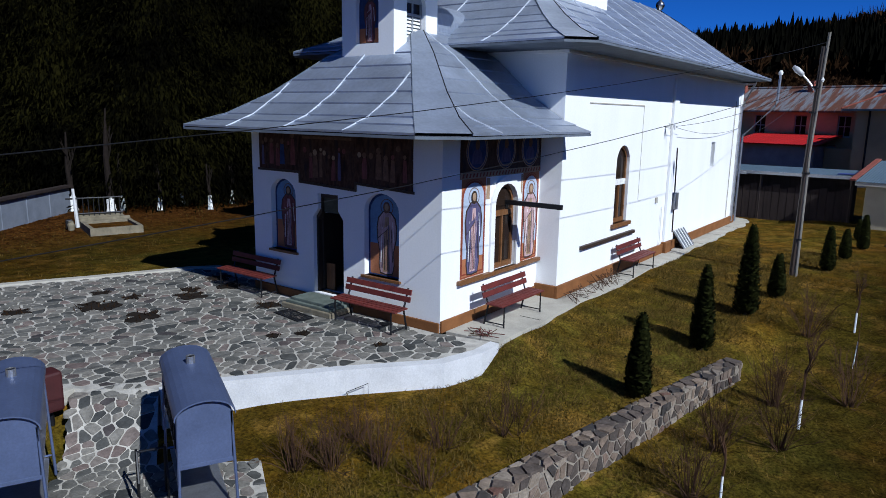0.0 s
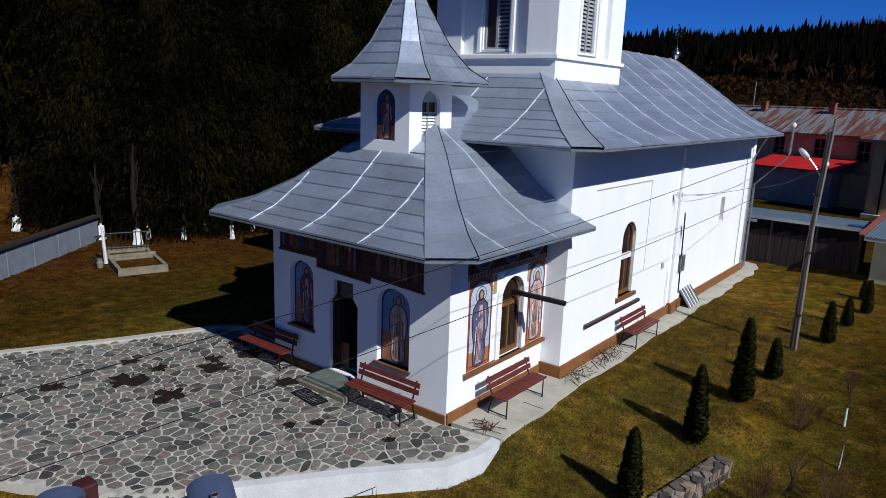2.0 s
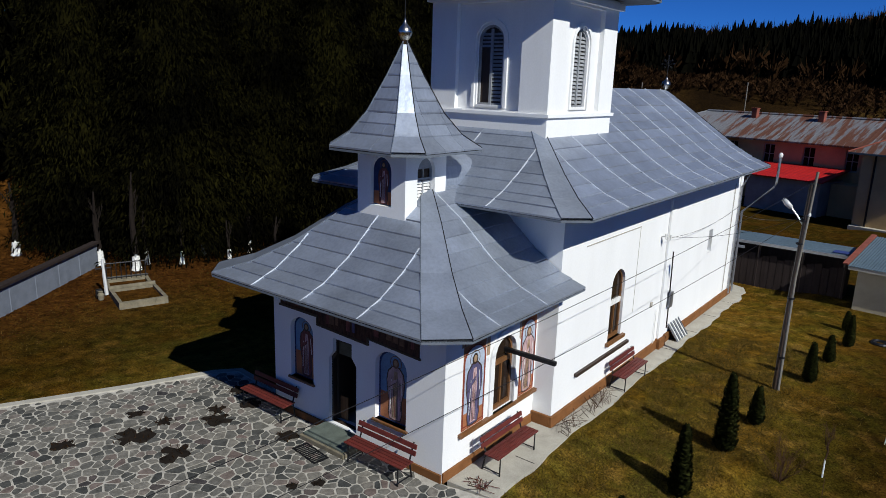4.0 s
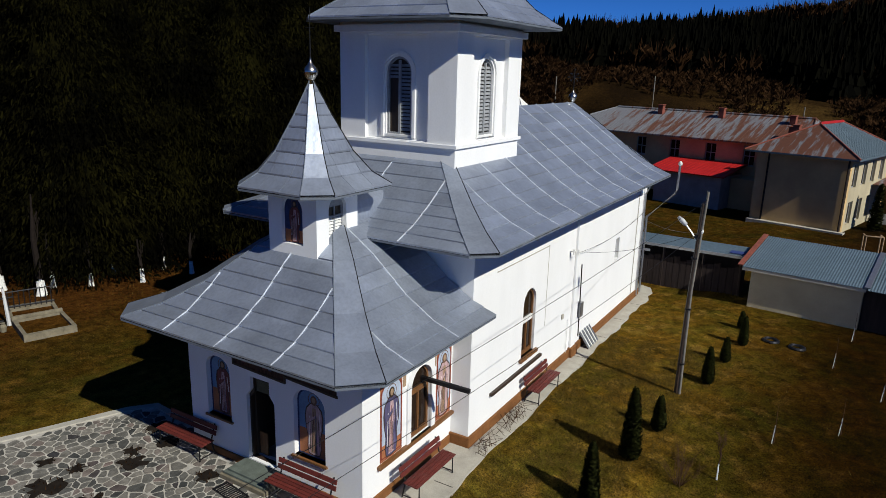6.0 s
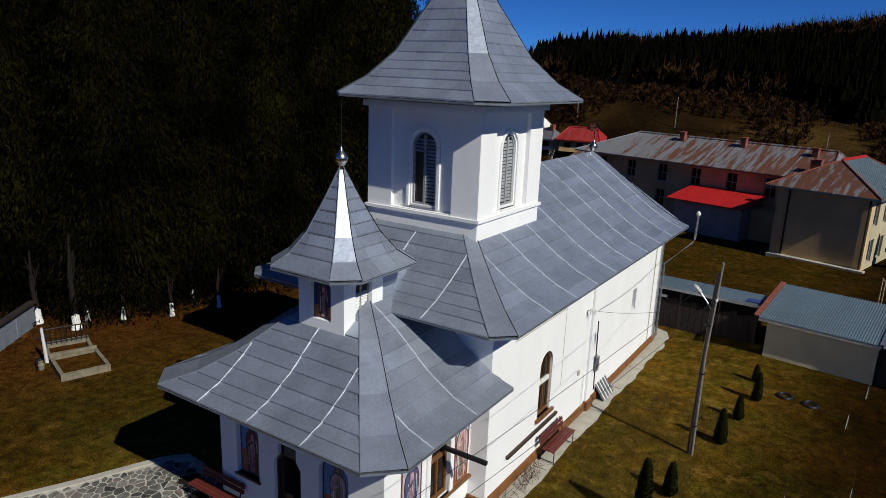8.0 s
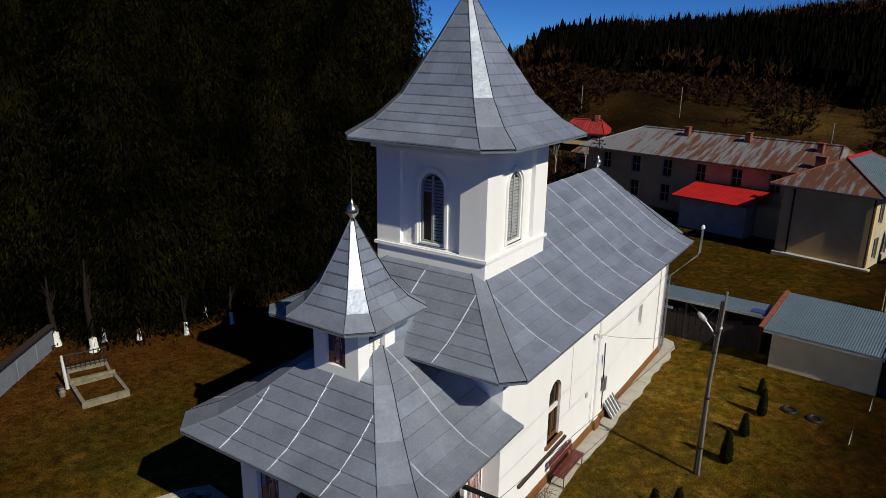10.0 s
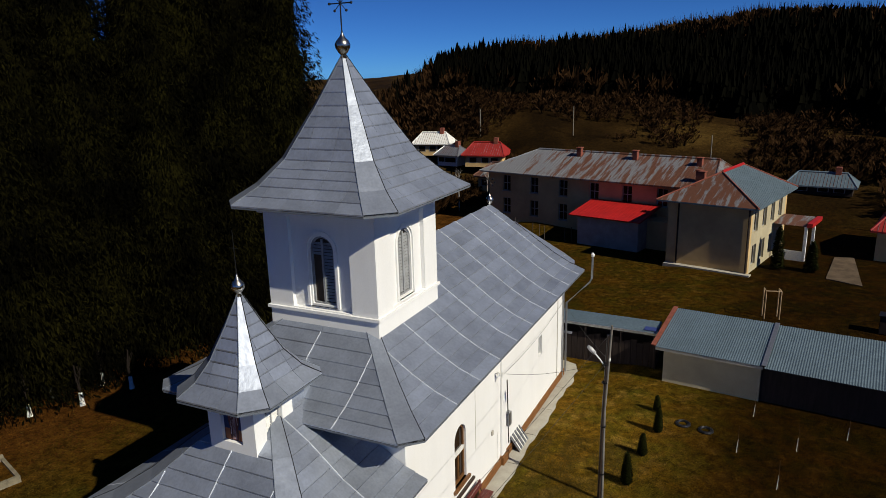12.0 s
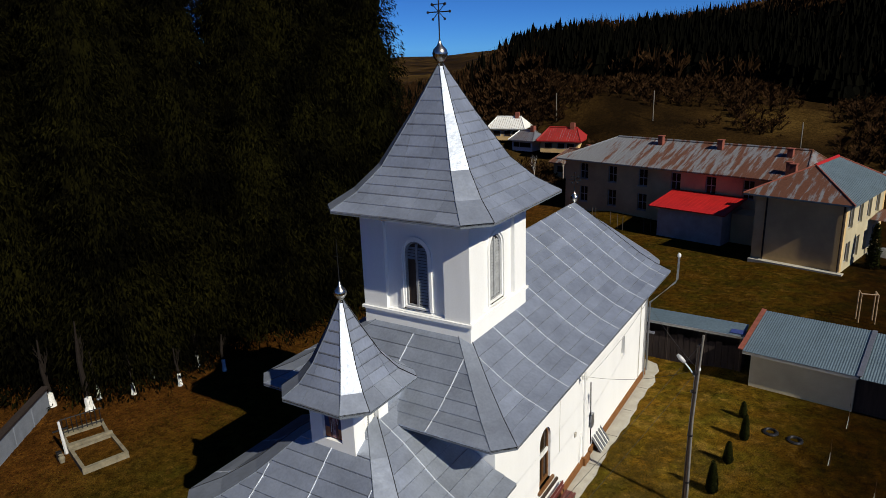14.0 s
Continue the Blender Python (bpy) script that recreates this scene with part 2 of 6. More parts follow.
MURAL_DARK = make_mural("dark_mural", [(0.012, 0.010, 0.014), (0.040, 0.018, 0.014), (0.085, 0.045, 0.030), (0.045, 0.026, 0.022), (0.020, 0.018, 0.030)], 3.5, (1.5, 1.5, 0.5))
SKY_BLUE = varied("mural_blue", (0.16, 0.27, 0.42), 0.15, 4)
PALE_BLUE = varied("mural_pale_blue", (0.42, 0.48, 0.58), 0.12, 4)
NIGHT_BLUE = varied("mural_night_blue", (0.035, 0.055, 0.14), 0.3, 6)
ORANGE = varied("mural_orange", (0.38, 0.15, 0.07), 0.15, 4)
ROBE_PINK = varied("mural_pink", (0.48, 0.33, 0.33), 0.35, 9, stretch=(2, 2, 0.5))
ROBE_BLUE = varied("mural_robe_blue", (0.10, 0.09, 0.17), 0.35, 9, stretch=(2, 2, 0.5))
ROBE_RED = varied("mural_robe_red", (0.17, 0.06, 0.06), 0.4, 9, stretch=(2, 2, 0.5))
OCHRE = varied("mural_ochre", (0.36, 0.25, 0.16), 0.25, 6)
UMBER = varied("mural_umber", (0.16, 0.09, 0.06), 0.35, 8)
LINE_RED = varied("mural_red_line", (0.22, 0.05, 0.03), 0.2, 6)
GLASS = make_glass()
RUSTY = make_corrugated("rusty_corrugated_sheet", (0.215, 0.22, 0.235), 1.0)
CORRUGATED = make_corrugated("pale_blue_corrugated_sheet", (0.13, 0.185, 0.225), 0.0)
RED_SHEET = varied("red_sheet", (0.40, 0.012, 0.012), 0.15, 1, 0.5)
# lifted and warmed to make up for dim shade; HOUSE_SUN is its sunlit tone
HOUSE_WALL = varied("beige_render", (0.60, 0.41, 0.20), 0.2, 0.5, 0.9)
HOUSE_SUN = varied("cream_render", (0.46, 0.40, 0.27), 0.15, 0.6, 0.9)
BRICK = varied("chimney_brick", (0.22, 0.07, 0.05), 0.25, 4, 0.9)
TAR = varied("dark_tarred_board", (0.03, 0.022, 0.02), 0.3, 2, 0.85, stretch=(4, 4, 0.5))
GRAVE_STONE = varied("weathered_grave_concrete", (0.19, 0.165, 0.115), 0.3, 4, 0.9, bump=0.3)
FENCE_PAINT = varied("blue_grey_concrete", (0.17, 0.19, 0.23), 0.15, 2, 0.85)
ANNEX_WALL = varied("annex_render", (0.42, 0.38, 0.34), 0.2, 1.0, 0.9)
POLE = varied("weathered_pole", (0.19, 0.175, 0.15), 0.25, 4, 0.85, stretch=(1, 1, 0.3))
LAMP_GLASS = varied("lamp_cover", (0.5, 0.5, 0.5), 0.1, 5, 0.3)
GREEN_MAT = varied("green_slab_cover", (0.12, 0.14, 0.12), 0.2, 4, 0.8)
BUSH = make_leaves("brown_brush", (0.013, 0.0066, 0.0028), (0.036, 0.0175, 0.0072))
BIRCH = varied("pale_birch_bark", (0.34, 0.31, 0.27), 0.3, 6, 0.9)
RED_AGED = varied("aged_red_sheet", (0.30, 0.014, 0.012), 0.2, 1, 0.6)
RED_DULL = varied("dull_red_paint", (0.05, 0.009, 0.009), 0.2, 5, 0.6)
WORN_EARTH = varied("worn_earth", (0.105, 0.075, 0.05), 0.35, 1.5, 0.95, bump=0.4)
EARTH = varied("dark_earth", (0.015, 0.011, 0.008), 0.4, 4, 0.95, bump=0.6)


# ---- building blocks ----
def finish(name, bm, material, parent=None, label="", smooth=False):
    bmesh.ops.recalc_face_normals(bm, faces=bm.faces)
    me = bpy.data.meshes.new(name)
    bm.to_mesh(me)
    bm.free()
    if smooth:
        for p in me.polygons:
            p.use_smooth = True
    me.materials.append(material)
    ob = new(name, me)
    if parent:
        ob.parent = parent
    if label:
        ob["label"] = label
    return ob


def part(name, bm, material, parent, label="", smooth=False):
    return finish(name, bm, material, parent, label, smooth)


def thing(name, label, category, at=(0, 0, 0), turn=0.0, group="", kind=""):
    ob = new(name)
    ob.matrix_basis = pose(*at, 0, 0, turn)
    return tagged(ob, label, category, group, kind)


def box(x0, x1, y0, y1, z0, z1, bevel=0.0, bm=None, m=None):
    out = bm or bmesh.new()
    made = bmesh.ops.create_cube(out, size=1.0)["verts"]
    at = Matrix.Translation(((x0 + x1) / 2, (y0 + y1) / 2, (z0 + z1) / 2)) @ Matrix.Diagonal((abs(x1 - x0), abs(y1 - y0), abs(z1 - z0), 1))
    bmesh.ops.transform(out, matrix=(m @ at) if m else at, verts=made)
    if bevel:
        edges = list({e for v in made for e in v.link_edges})
        bmesh.ops.bevel(out, geom=edges, offset=bevel, segments=2, profile=0.6, affect="EDGES")
    return out


def tube(points, radii, sides=8, bm=None):
    """A round bar along points; radii is one number or one for each point."""
    out = bm or bmesh.new()
    pts = [Vector(p) for p in points]
    rs = radii if isinstance(radii, (list, tuple)) else [radii] * len(pts)
    rings = []
    for i, p in enumerate(pts):
        ahead = (pts[min(i + 1, len(pts) - 1)] - pts[max(i - 1, 0)]).normalized()
        side = ahead.cross(Vector((0.31, 0.17, 0.94)) if abs(ahead.z) < 0.9 else Vector((1, 0.1, 0))).normalized()
        up = side.cross(ahead)
        rings.append([out.verts.new(p + (side * math.cos(a) + up * math.sin(a)) * rs[i]) for a in (2 * math.pi * k / sides for k in range(sides))])
    for a, b in zip(rings, rings[1:]):
        for k in range(sides):
            out.faces.new((a[k], a[(k + 1) % sides], b[(k + 1) % sides], b[k]))
    out.faces.new(rings[0][::-1])
    out.faces.new(rings[-1])
    return out


def lathe(profile, sides=16, at=(0, 0, 0), bm=None):
    out = bm or bmesh.new()
    rings = [[out.verts.new((at[0] + r * math.cos(2 * math.pi * k / sides), at[1] + r * math.sin(2 * math.pi * k / sides), at[2] + z)) for k in range(sides)] for r, z in profile]
    for a, b in zip(rings, rings[1:]):
        for k in range(sides):
            out.faces.new((a[k], a[(k + 1) % sides], b[(k + 1) % sides], b[k]))
    out.faces.new(rings[0][::-1])
    out.faces.new(rings[-1])
    return out


def arch(mid, half, low, top, rise=None, steps=10):
    """A loop (u, v): upright sides and a round head."""
    rise = half if rise is None else rise
    pts = [(mid - half, low), (mid + half, low)]
    return pts + [(mid + half * math.cos(math.pi * k / steps), top - rise + rise * math.sin(math.pi * k / steps)) for k in range(steps + 1)]


def rect(u0, u1, v0, v1):
    return [(u0, v0), (u1, v0), (u1, v1), (u0, v1)]


def slab(outer, holes, place, thick, bm=None):
    """A plate of that thickness with a loop outside and holes through it; place maps (u, v, out) to the world."""
    out = bm or bmesh.new()
    loops = [outer, *holes]
    flat = [p for loop in loops for p in loop]
    front = [out.verts.new(place(u, v, 0.0)) for u, v in flat]
    back = [out.verts.new(place(u, v, -thick)) for u, v in flat]
    for tri in tessellate_polygon([[Vector((u, v, 0)) for u, v in loop] for loop in loops]):
        if len(set(tri)) == 3:
            try:
                out.faces.new([front[i] for i in tri])
                out.faces.new([back[i] for i in tri])
            except ValueError:
                pass
    start = 0
    for loop in loops:
        n = len(loop)
        for k in range(n):
            a, b = start + k, start + (k + 1) % n
            if (flat[a][0] - flat[b][0]) ** 2 + (flat[a][1] - flat[b][1]) ** 2 > 1e-10:
                out.faces.new((front[a], front[b], back[b], back[a]))
        start += n
    return out


def facing_x(x):
    return lambda u, v, w: (x + w, u, v)


def facing_front(y):
    return lambda u, v, w: (u, y - w, v)


# ---- the church ----
CX = -2.70                                   # the axis of the church
PORCH_EAVE, NAVE_EAVE = 3.87, 5.72
church = thing("church", "white plastered church with grey zinc sheet roofs and two square towers", "church")


def clip(poly, f):
    """The part of a polygon of (s, d) where f >= 0 (f is linear)."""
    out = []
    for p, q in zip(poly, poly[1:] + poly[:1]):
        a, b = f(p), f(q)
        if a >= 0:
            out.append(p)
        if (a >= 0) != (b >= 0):
            t = a / (a - b)
            out.append((p[0] + (q[0] - p[0]) * t, p[1] + (q[1] - p[1]) * t))
    return out


def sheet_roof(name, label, x0, x1, y0, y1, profile, cut, cut_top, spacing, row, abut=False, far=1.0, skip=None, seams=True, lead=None, side_spacing=None):
    """A flared hipped roof of zinc sheets: eaves x0..x1, y0..y1; profile: rows of (way in from the eave, z); cut: the width
    that is cut off its corners at the eave."""
    D = profile[-1][0]
    kc = 1 - (cut - cut_top) / D

    def z(d):
        for (a, za), (b, zb) in zip(profile, profile[1:]):
            if d <= b:
                return za + (zb - za) * (d - a) / (b - a)
        return profile[-1][1]

    ds = []
    for (a, za), (b, zb) in zip(profile, profile[1:]):
        n = max(1, round(math.hypot(b - a, zb - za) / row))
        ds += [a + (b - a) * k / n for k in range(n)]
    ds.append(D)
    inset = lambda d: cut + d * kc
    back = (lambda d: y1) if abut else (lambda d: y1 - d * far)
    back_cut = (lambda d: 0.0) if abut or far < 1 else (lambda d: min(cut, 0.3) * (1 - d / D))
    sides = {
        "front": (lambda s, d: (s, y0 + d, z(d)), lambda d: x0 + inset(d), lambda d: x1 - inset(d)),
        "right": (lambda s, d: (x1 - d, s, z(d)), lambda d: y0 + inset(d), lambda d: back(d) - back_cut(d)),
        "left": (lambda s, d: (x0 + d, s, z(d)), lambda d: y0 + inset(d), lambda d: back(d) - back_cut(d)),
    }
    if not abut:
        sides["rear"] = (lambda s, d: (s, y1 - d * far, z(d)), lambda d: x0 + d + back_cut(d), lambda d: x1 - d - back_cut(d))
    # boarding under the sheets, with its eave board and soffit
    bm = bmesh.new()
    rings = []
    for d in ds:
        i, bc = inset(d) - d, back_cut(d)
        X0, X1, Y0, Y1 = x0 + d, x1 - d, y0 + d, back(d)
        loop = [(X0 + i, Y0), (X1 - i, Y0), (X1, Y0 + i), (X1, Y1 - bc), (X1 - bc, Y1), (X0 + bc, Y1), (X0, Y1 - bc), (X0, Y0 + i)]
        rings.append([bm.verts.new((a, b, z(d) - 0.03)) for a, b in loop])
    for a, b in zip(rings, rings[1:]):
        for k in range(8):
            bm.faces.new((a[k], a[(k + 1) % 8], b[(k + 1) % 8], b[k]))
    bm.faces.new(rings[-1])
    edge = bmesh.new()
    rim = [[edge.verts.new((v.co.x, v.co.y, v.co.z - h)) for v in rings[0]] for h in (-0.005, 0.045)]
    for k in range(8):
        edge.faces.new((rim[0][k], rim[0][(k + 1) % 8], rim[1][(k + 1) % 8], rim[1][k]))
    edge.faces.new(rim[1])
    bmesh.ops.remove_doubles(bm, verts=bm.verts, dist=1e-5)
    bmesh.ops.remove_doubles(edge, verts=edge.verts, dist=1e-5)
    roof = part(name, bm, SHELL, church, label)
    part("eave_board", edge, EAVE_BOARD, roof)
    # sheets, each with its lower edge proud
    for where, lo, hi in sides.values():
        s0, s1 = lo(0), hi(0)
        gap_s = side_spacing if side_spacing and where is not sides["front"][0] else spacing
        n = max(2, math.ceil((s1 - s0) / gap_s))
        if lead and where is not sides["front"][0]:
            n = 1 + math.ceil((s1 - s0 - lead) / gap_s)
        if seams:
            lines = sorted([max(s0, s1 - k * spacing) for k in range(n + 1)]) if where is sides["front"][0] else [s0] + [min(s1, s0 + (lead or gap_s) + k * gap_s) for k in range(n)]
        else:
            lines = [s0 + (s1 - s0) * k / n for k in range(n + 1)]
        for c in range(n):
            if lines[c + 1] - lines[c] < 0.02:
                continue
            for r in range(len(ds) - 1):
                a, b = ds[r], ds[r + 1]
                if skip and skip(*where((lines[c] + lines[c + 1]) / 2, (a + b) / 2)[:2]):
                    continue
                gap = 0.011 if r else 0.0
                poly = [(lines[c] + 0.004, a + gap), (lines[c + 1] - 0.004, a + gap), (lines[c + 1] - 0.004, b), (lines[c] + 0.004, b)]
                for edge, sign in ((lo, 1), (hi, -1)):
                    e0, e1 = edge(0), (edge(D) - edge(0)) / D
                    poly = clip(poly, lambda p: sign * (p[0] - e0 - e1 * p[1]))
                    if len(poly) < 3:
                        break
                if len(poly) < 3:
                    continue
                bm = bmesh.new()
                jut = random.uniform(0.015, 0.028)
                top = []
                for s, d in poly:
                    p = Vector(where(s, d))
                    low = (b - d) / (b - a)
                    top.append(bm.verts.new(p + Vector((0, 0, 0.006 + jut * low))))
                base = [bm.verts.new(v.co - Vector((0, 0, 0.03 + 0.01))) for v in top]
                bm.faces.new(top)
                bm.faces.new(base[::-1])
                for k in range(len(top)):
                    bm.faces.new((top[k], base[k], base[(k + 1) % len(top)], top[(k + 1) % len(top)]))
                part("roof_sheet", bm, SHEET, roof)
        if seams:
            for s in lines[1:-1]:
                dm = 0.0
                for d in [D * k / 60 for k in range(61)]:
                    if lo(d) < s < hi(d):
                        dm = d
                if dm < 0.9:
                    continue
                pts = [d for d in ds if d < dm - 0.05] + [dm]
                pts = [d for d in pts if not (skip and skip(*where(s, d)[:2]))]
                if len(pts) < 2:
                    continue
                bm = tube([Vector(where(s, d)) + Vector((0, 0, 0.021)) for d in pts], 0.0165, 5)
                part("standing_seam", bm, SEAM, roof)
    # the narrow strips on the hips
    corners = [((lambda d: (x1 - inset(d), y0 + d)), (lambda d: (x1 - d, y0 + inset(d)))), ((lambda d: (x0 + inset(d), y0 + d)), (lambda d: (x0 + d, y0 + inset(d))))]
    if not abut:
        corners += [((lambda d: (x1 - d - back_cut(d), back(d))), (lambda d: (x1 - d, back(d) - back_cut(d)))), ((lambda d: (x0 + d + back_cut(d), back(d))), (lambda d: (x0 + d, back(d) - back_cut(d))))]
    for p, q in corners:
        bm = bmesh.new()
        rows = [[bm.verts.new((*f(d), z(d) + 0.03 - h)) for f in (p, q) for h in (0.0, 0.06)] for d in ds]
        for a, b in zip(rows, rows[1:]):
            for i, j in ((0, 2), (2, 3), (3, 1), (1, 0)):
                try:
                    bm.faces.new((a[i], a[j], b[j], b[i]))
                except ValueError:
                    pass
        bmesh.ops.remove_doubles(bm, verts=bm.verts, dist=1e-4)
        hip = part("hip_strip", bm, SHEET, roof)
        for f in (p, q):
            part("hip_seam", tube([(*f(d), z(d) + 0.03) for d in ds], 0.012, 5), EAVE_BOARD if f is p else SHELL, roof)
    return roof


def finial(x, y, z, size, parent):
    bm = lathe([(0.03, -0.15), (0.16, -0.1), (0.1, 0.02), (0.2, 0.12), (0.31, 0.3), (0.33, 0.42), (0.27, 0.58), (0.14, 0.7), (0.06, 0.85), (0.03, 1.0)], 16)
    bmesh.ops.transform(bm, matrix=Matrix.Translation((x, y, z)) @ Matrix.Scale(size, 4), verts=bm.verts)
    return part("finial", bm, CHROME, parent, "polished metal finial ball", True)


def iron_cross(x, y, z, h, parent):
    """An openwork cross with knobs."""
    bm = tube([(x, y, z), (x, y, z + h)], 0.02, 6)
    arm, mid = h * 0.30, z + h * 0.62
    tube([(x - arm, y, mid), (x + arm, y, mid)], 0.018, 6, bm)
    tube([(x - arm * 0.6, y, mid + h * 0.17), (x + arm * 0.6, y, mid + h * 0.17)], 0.014, 6, bm)
    for a in (45, 135, 225, 315):
        c, s = math.cos(radians(a)), math.sin(radians(a))
        tube([(x, y, mid), (x + c * arm * 0.75, y, mid + s * arm * 0.75)], 0.012, 5, bm)
    for dx, dz in ((arm, 0), (-arm, 0), (arm * 0.6, h * 0.17), (-arm * 0.6, h * 0.17), (0, h * 0.38), (arm * 0.53, arm * 0.53), (-arm * 0.53, arm * 0.53), (arm * 0.53, -arm * 0.53), (-arm * 0.53, -arm * 0.53)):
        lathe([(0.01, -0.04), (0.04, -0.02), (0.04, 0.02), (0.01, 0.04)], 6, (x + dx, y, mid + dz), bm)
    return part("cross", bm, IRON, parent, "openwork iron cross")


def figure(name, u, v, h, place, robe, parent, halo=OCHRE):
    """A painted robed shape: dark outline, cloak, pale inner garment with folds, a hooded oval and a thin ring."""
    w = h * 0.17
    lift = lambda n: (lambda a, b, c: place(a, b, c + n))
    oval = lambda r, k, c, steps=16: [(u + r * math.cos(q * 2 * math.pi / steps), c + r * k * math.sin(q * 2 * math.pi / steps)) for q in range(steps)]
    cloak = [(-0.62, 0.0), (-0.1, -0.012), (0.55, 0.0), (0.72, 0.12), (0.66, 0.3), (0.9, 0.46), (0.94, 0.62), (0.8, 0.74), (0.35, 0.82), (-0.35, 0.82), (-0.82, 0.73), (-0.95, 0.6), (-0.88, 0.44), (-0.68, 0.28), (-0.74, 0.12)]
    loop = lambda k: [(u + a * w * k, v + h * (0.41 + (b - 0.41) * (1 + (k - 1) * 0.35))) for a, b in cloak]
    p = part(name, slab(loop(1.12), [], lift(0.007), 0.004), WOOD_DARK, parent)
    part("painted_cloak", slab(loop(1.0), [], lift(0.009), 0.004), robe, p)
    inner = [(-0.4, 0.015), (0.34, 0.015), (0.26, 0.3), (0.36, 0.5), (0.2, 0.76), (-0.16, 0.76), (-0.3, 0.52), (-0.26, 0.3)]
    part("painted_garment", slab([(u + a * w, v + b * h) for a, b in inner], [], lift(0.012), 0.004), OCHRE if robe is ROBE_PINK else ROBE_PINK, p)
    for a, low, top, c in ((-0.26, 0.03, 0.5, WOOD_DARK), (-0.08, 0.03, 0.7, ROBE_RED), (0.08, 0.04, 0.46, WOOD_DARK), (0.22, 0.03, 0.66, ROBE_BLUE), (-0.62, 0.14, 0.62, LIME), (0.58, 0.16, 0.6, WOOD_DARK), (0.72, 0.42, 0.7, LIME), (-0.5, 0.06, 0.4, WOOD_DARK)):
        fold = [(u + w * a, v + h * low), (u + w * (a + 0.07), v + h * low), (u + w * (a * 0.8 + 0.05), v + h * top), (u + w * a * 0.8, v + h * top)]
        part("painted_fold", slab(fold, [], lift(0.014), 0.003), c, p)
    sleeve = [(u - w * 0.86, v + h * 0.47), (u + w * 0.1, v + h * 0.60), (u + w * 0.14, v + h * 0.645), (u - w * 0.8, v + h * 0.56)]
    part("painted_sleeve", slab(sleeve, [], lift(0.016), 0.003), robe, p)
    part("painted_fold", slab([(u - w * 0.86, v + h * 0.462), (u + w * 0.12, v + h * 0.592), (u + w * 0.12, v + h * 0.602), (u - w * 0.86, v + h * 0.474)], [], lift(0.018), 0.003), WOOD_DARK, p)
    part("painted_ring", slab(oval(w * 0.66, 1.0, v + h * 0.89), [oval(w * 0.6, 1.0, v + h * 0.89)], lift(0.006), 0.004), UMBER, p)
    part("painted_hood", slab(oval(w * 0.36, 1.25, v + h * 0.885), [], lift(0.013), 0.004), WOOD_DARK if robe is not ROBE_PINK else UMBER, p)
    part("painted_oval", slab(oval(w * 0.21, 1.35, v + h * 0.89), [], lift(0.016), 0.003), halo, p)
    return p


# porch walls
PORCH_L, PORCH_TOP = -5.55, PORCH_EAVE + 0.42
NAVE_Y = 3.8                                 # the front wall of the nave
front = facing_front(0.0)
NICHES = [(-4.50, 0.42, 1.07, 2.72), (-1.52, 0.47, 0.88, 2.62)]
DOOR = (-3.06, 0.46, 0.25, 2.48)
dh, dn = DOOR[1], 0.31
door_loop = [(DOOR[0] - dh, 0.25), (DOOR[0] + dh, 0.25), (DOOR[0] + dh, 1.95), (DOOR[0] + dn, 2.14), (DOOR[0] + dn, 2.48), (DOOR[0] - dn, 2.48), (DOOR[0] - dn, 2.14), (DOOR[0] - dh, 1.95)]
holes = [arch(m, h, a, b, h * 0.8) for m, h, a, b in NICHES] + [door_loop]
wall = part("front_wall", slab(rect(PORCH_L, 0.0, 0.0, PORCH_TOP), holes, front, 0.35), PLASTER, church)
for (m, h, a, b), robe in zip(NICHES, (ROBE_RED, ROBE_PINK)):
    niche = part("painted_niche", slab(arch(m, h, a + 0.002, b - 0.002, h * 0.8), [], facing_front(0.14), 0.05), SKY_BLUE, church, "arched niche with a painted robed shape")
    n_front = facing_front(0.14)
    part("painted_ground", slab(rect(m - h + 0.01, m + h - 0.01, a + 0.02, a + 0.68), [], lambda u, v, w: n_front(u, v, w + 0.004), 0.003), ORANGE, niche)
    figure("robed_shape", m + 0.03, a + 0.08, b - a - 0.2, n_front, robe, niche)
    part("niche_border", slab(arch(m, h - 0.0, a, b, h * 0.8), [arch(m, h - 0.045, a + 0.03, b - 0.045, h * 0.75)], lambda u, v, w: n_front(u, v, w + 0.006), 0.005), NIGHT_BLUE, niche)
    part("sill", slab([(m - h - 0.06, a - 0.05), (m + h + 0.06, a - 0.05), (m + h + 0.06, a), (m - h - 0.06, a)], [], facing_front(-0.06), 0.2), WOOD_BROWN, church)
# frieze: a low arcade on the left, a deeper middle, a right part
FRIEZE_TOP = 3.92
frieze_loop = [(-5.26, 2.93), (-3.88, 2.93), (-3.88, 2.72), (-2.25, 2.65), (-2.25, 2.80), (-0.70, 2.72), (-0.70, FRIEZE_TOP), (-5.26, FRIEZE_TOP)]
frieze = part("frieze", slab(frieze_loop, [], facing_front(-0.02), 0.02), MURAL_DARK, church, "dark weathered painted frieze")
rnd = random.Random(4)
FRIEZE_PAINT = [MURAL_DARK, ROBE_RED, ROBE_BLUE, MURAL_DARK, ROBE_RED, NIGHT_BLUE, UMBER, UMBER]
lift_frieze = lambda n: (lambda u, v, w: facing_front(-0.02 - n)(u, v, w))
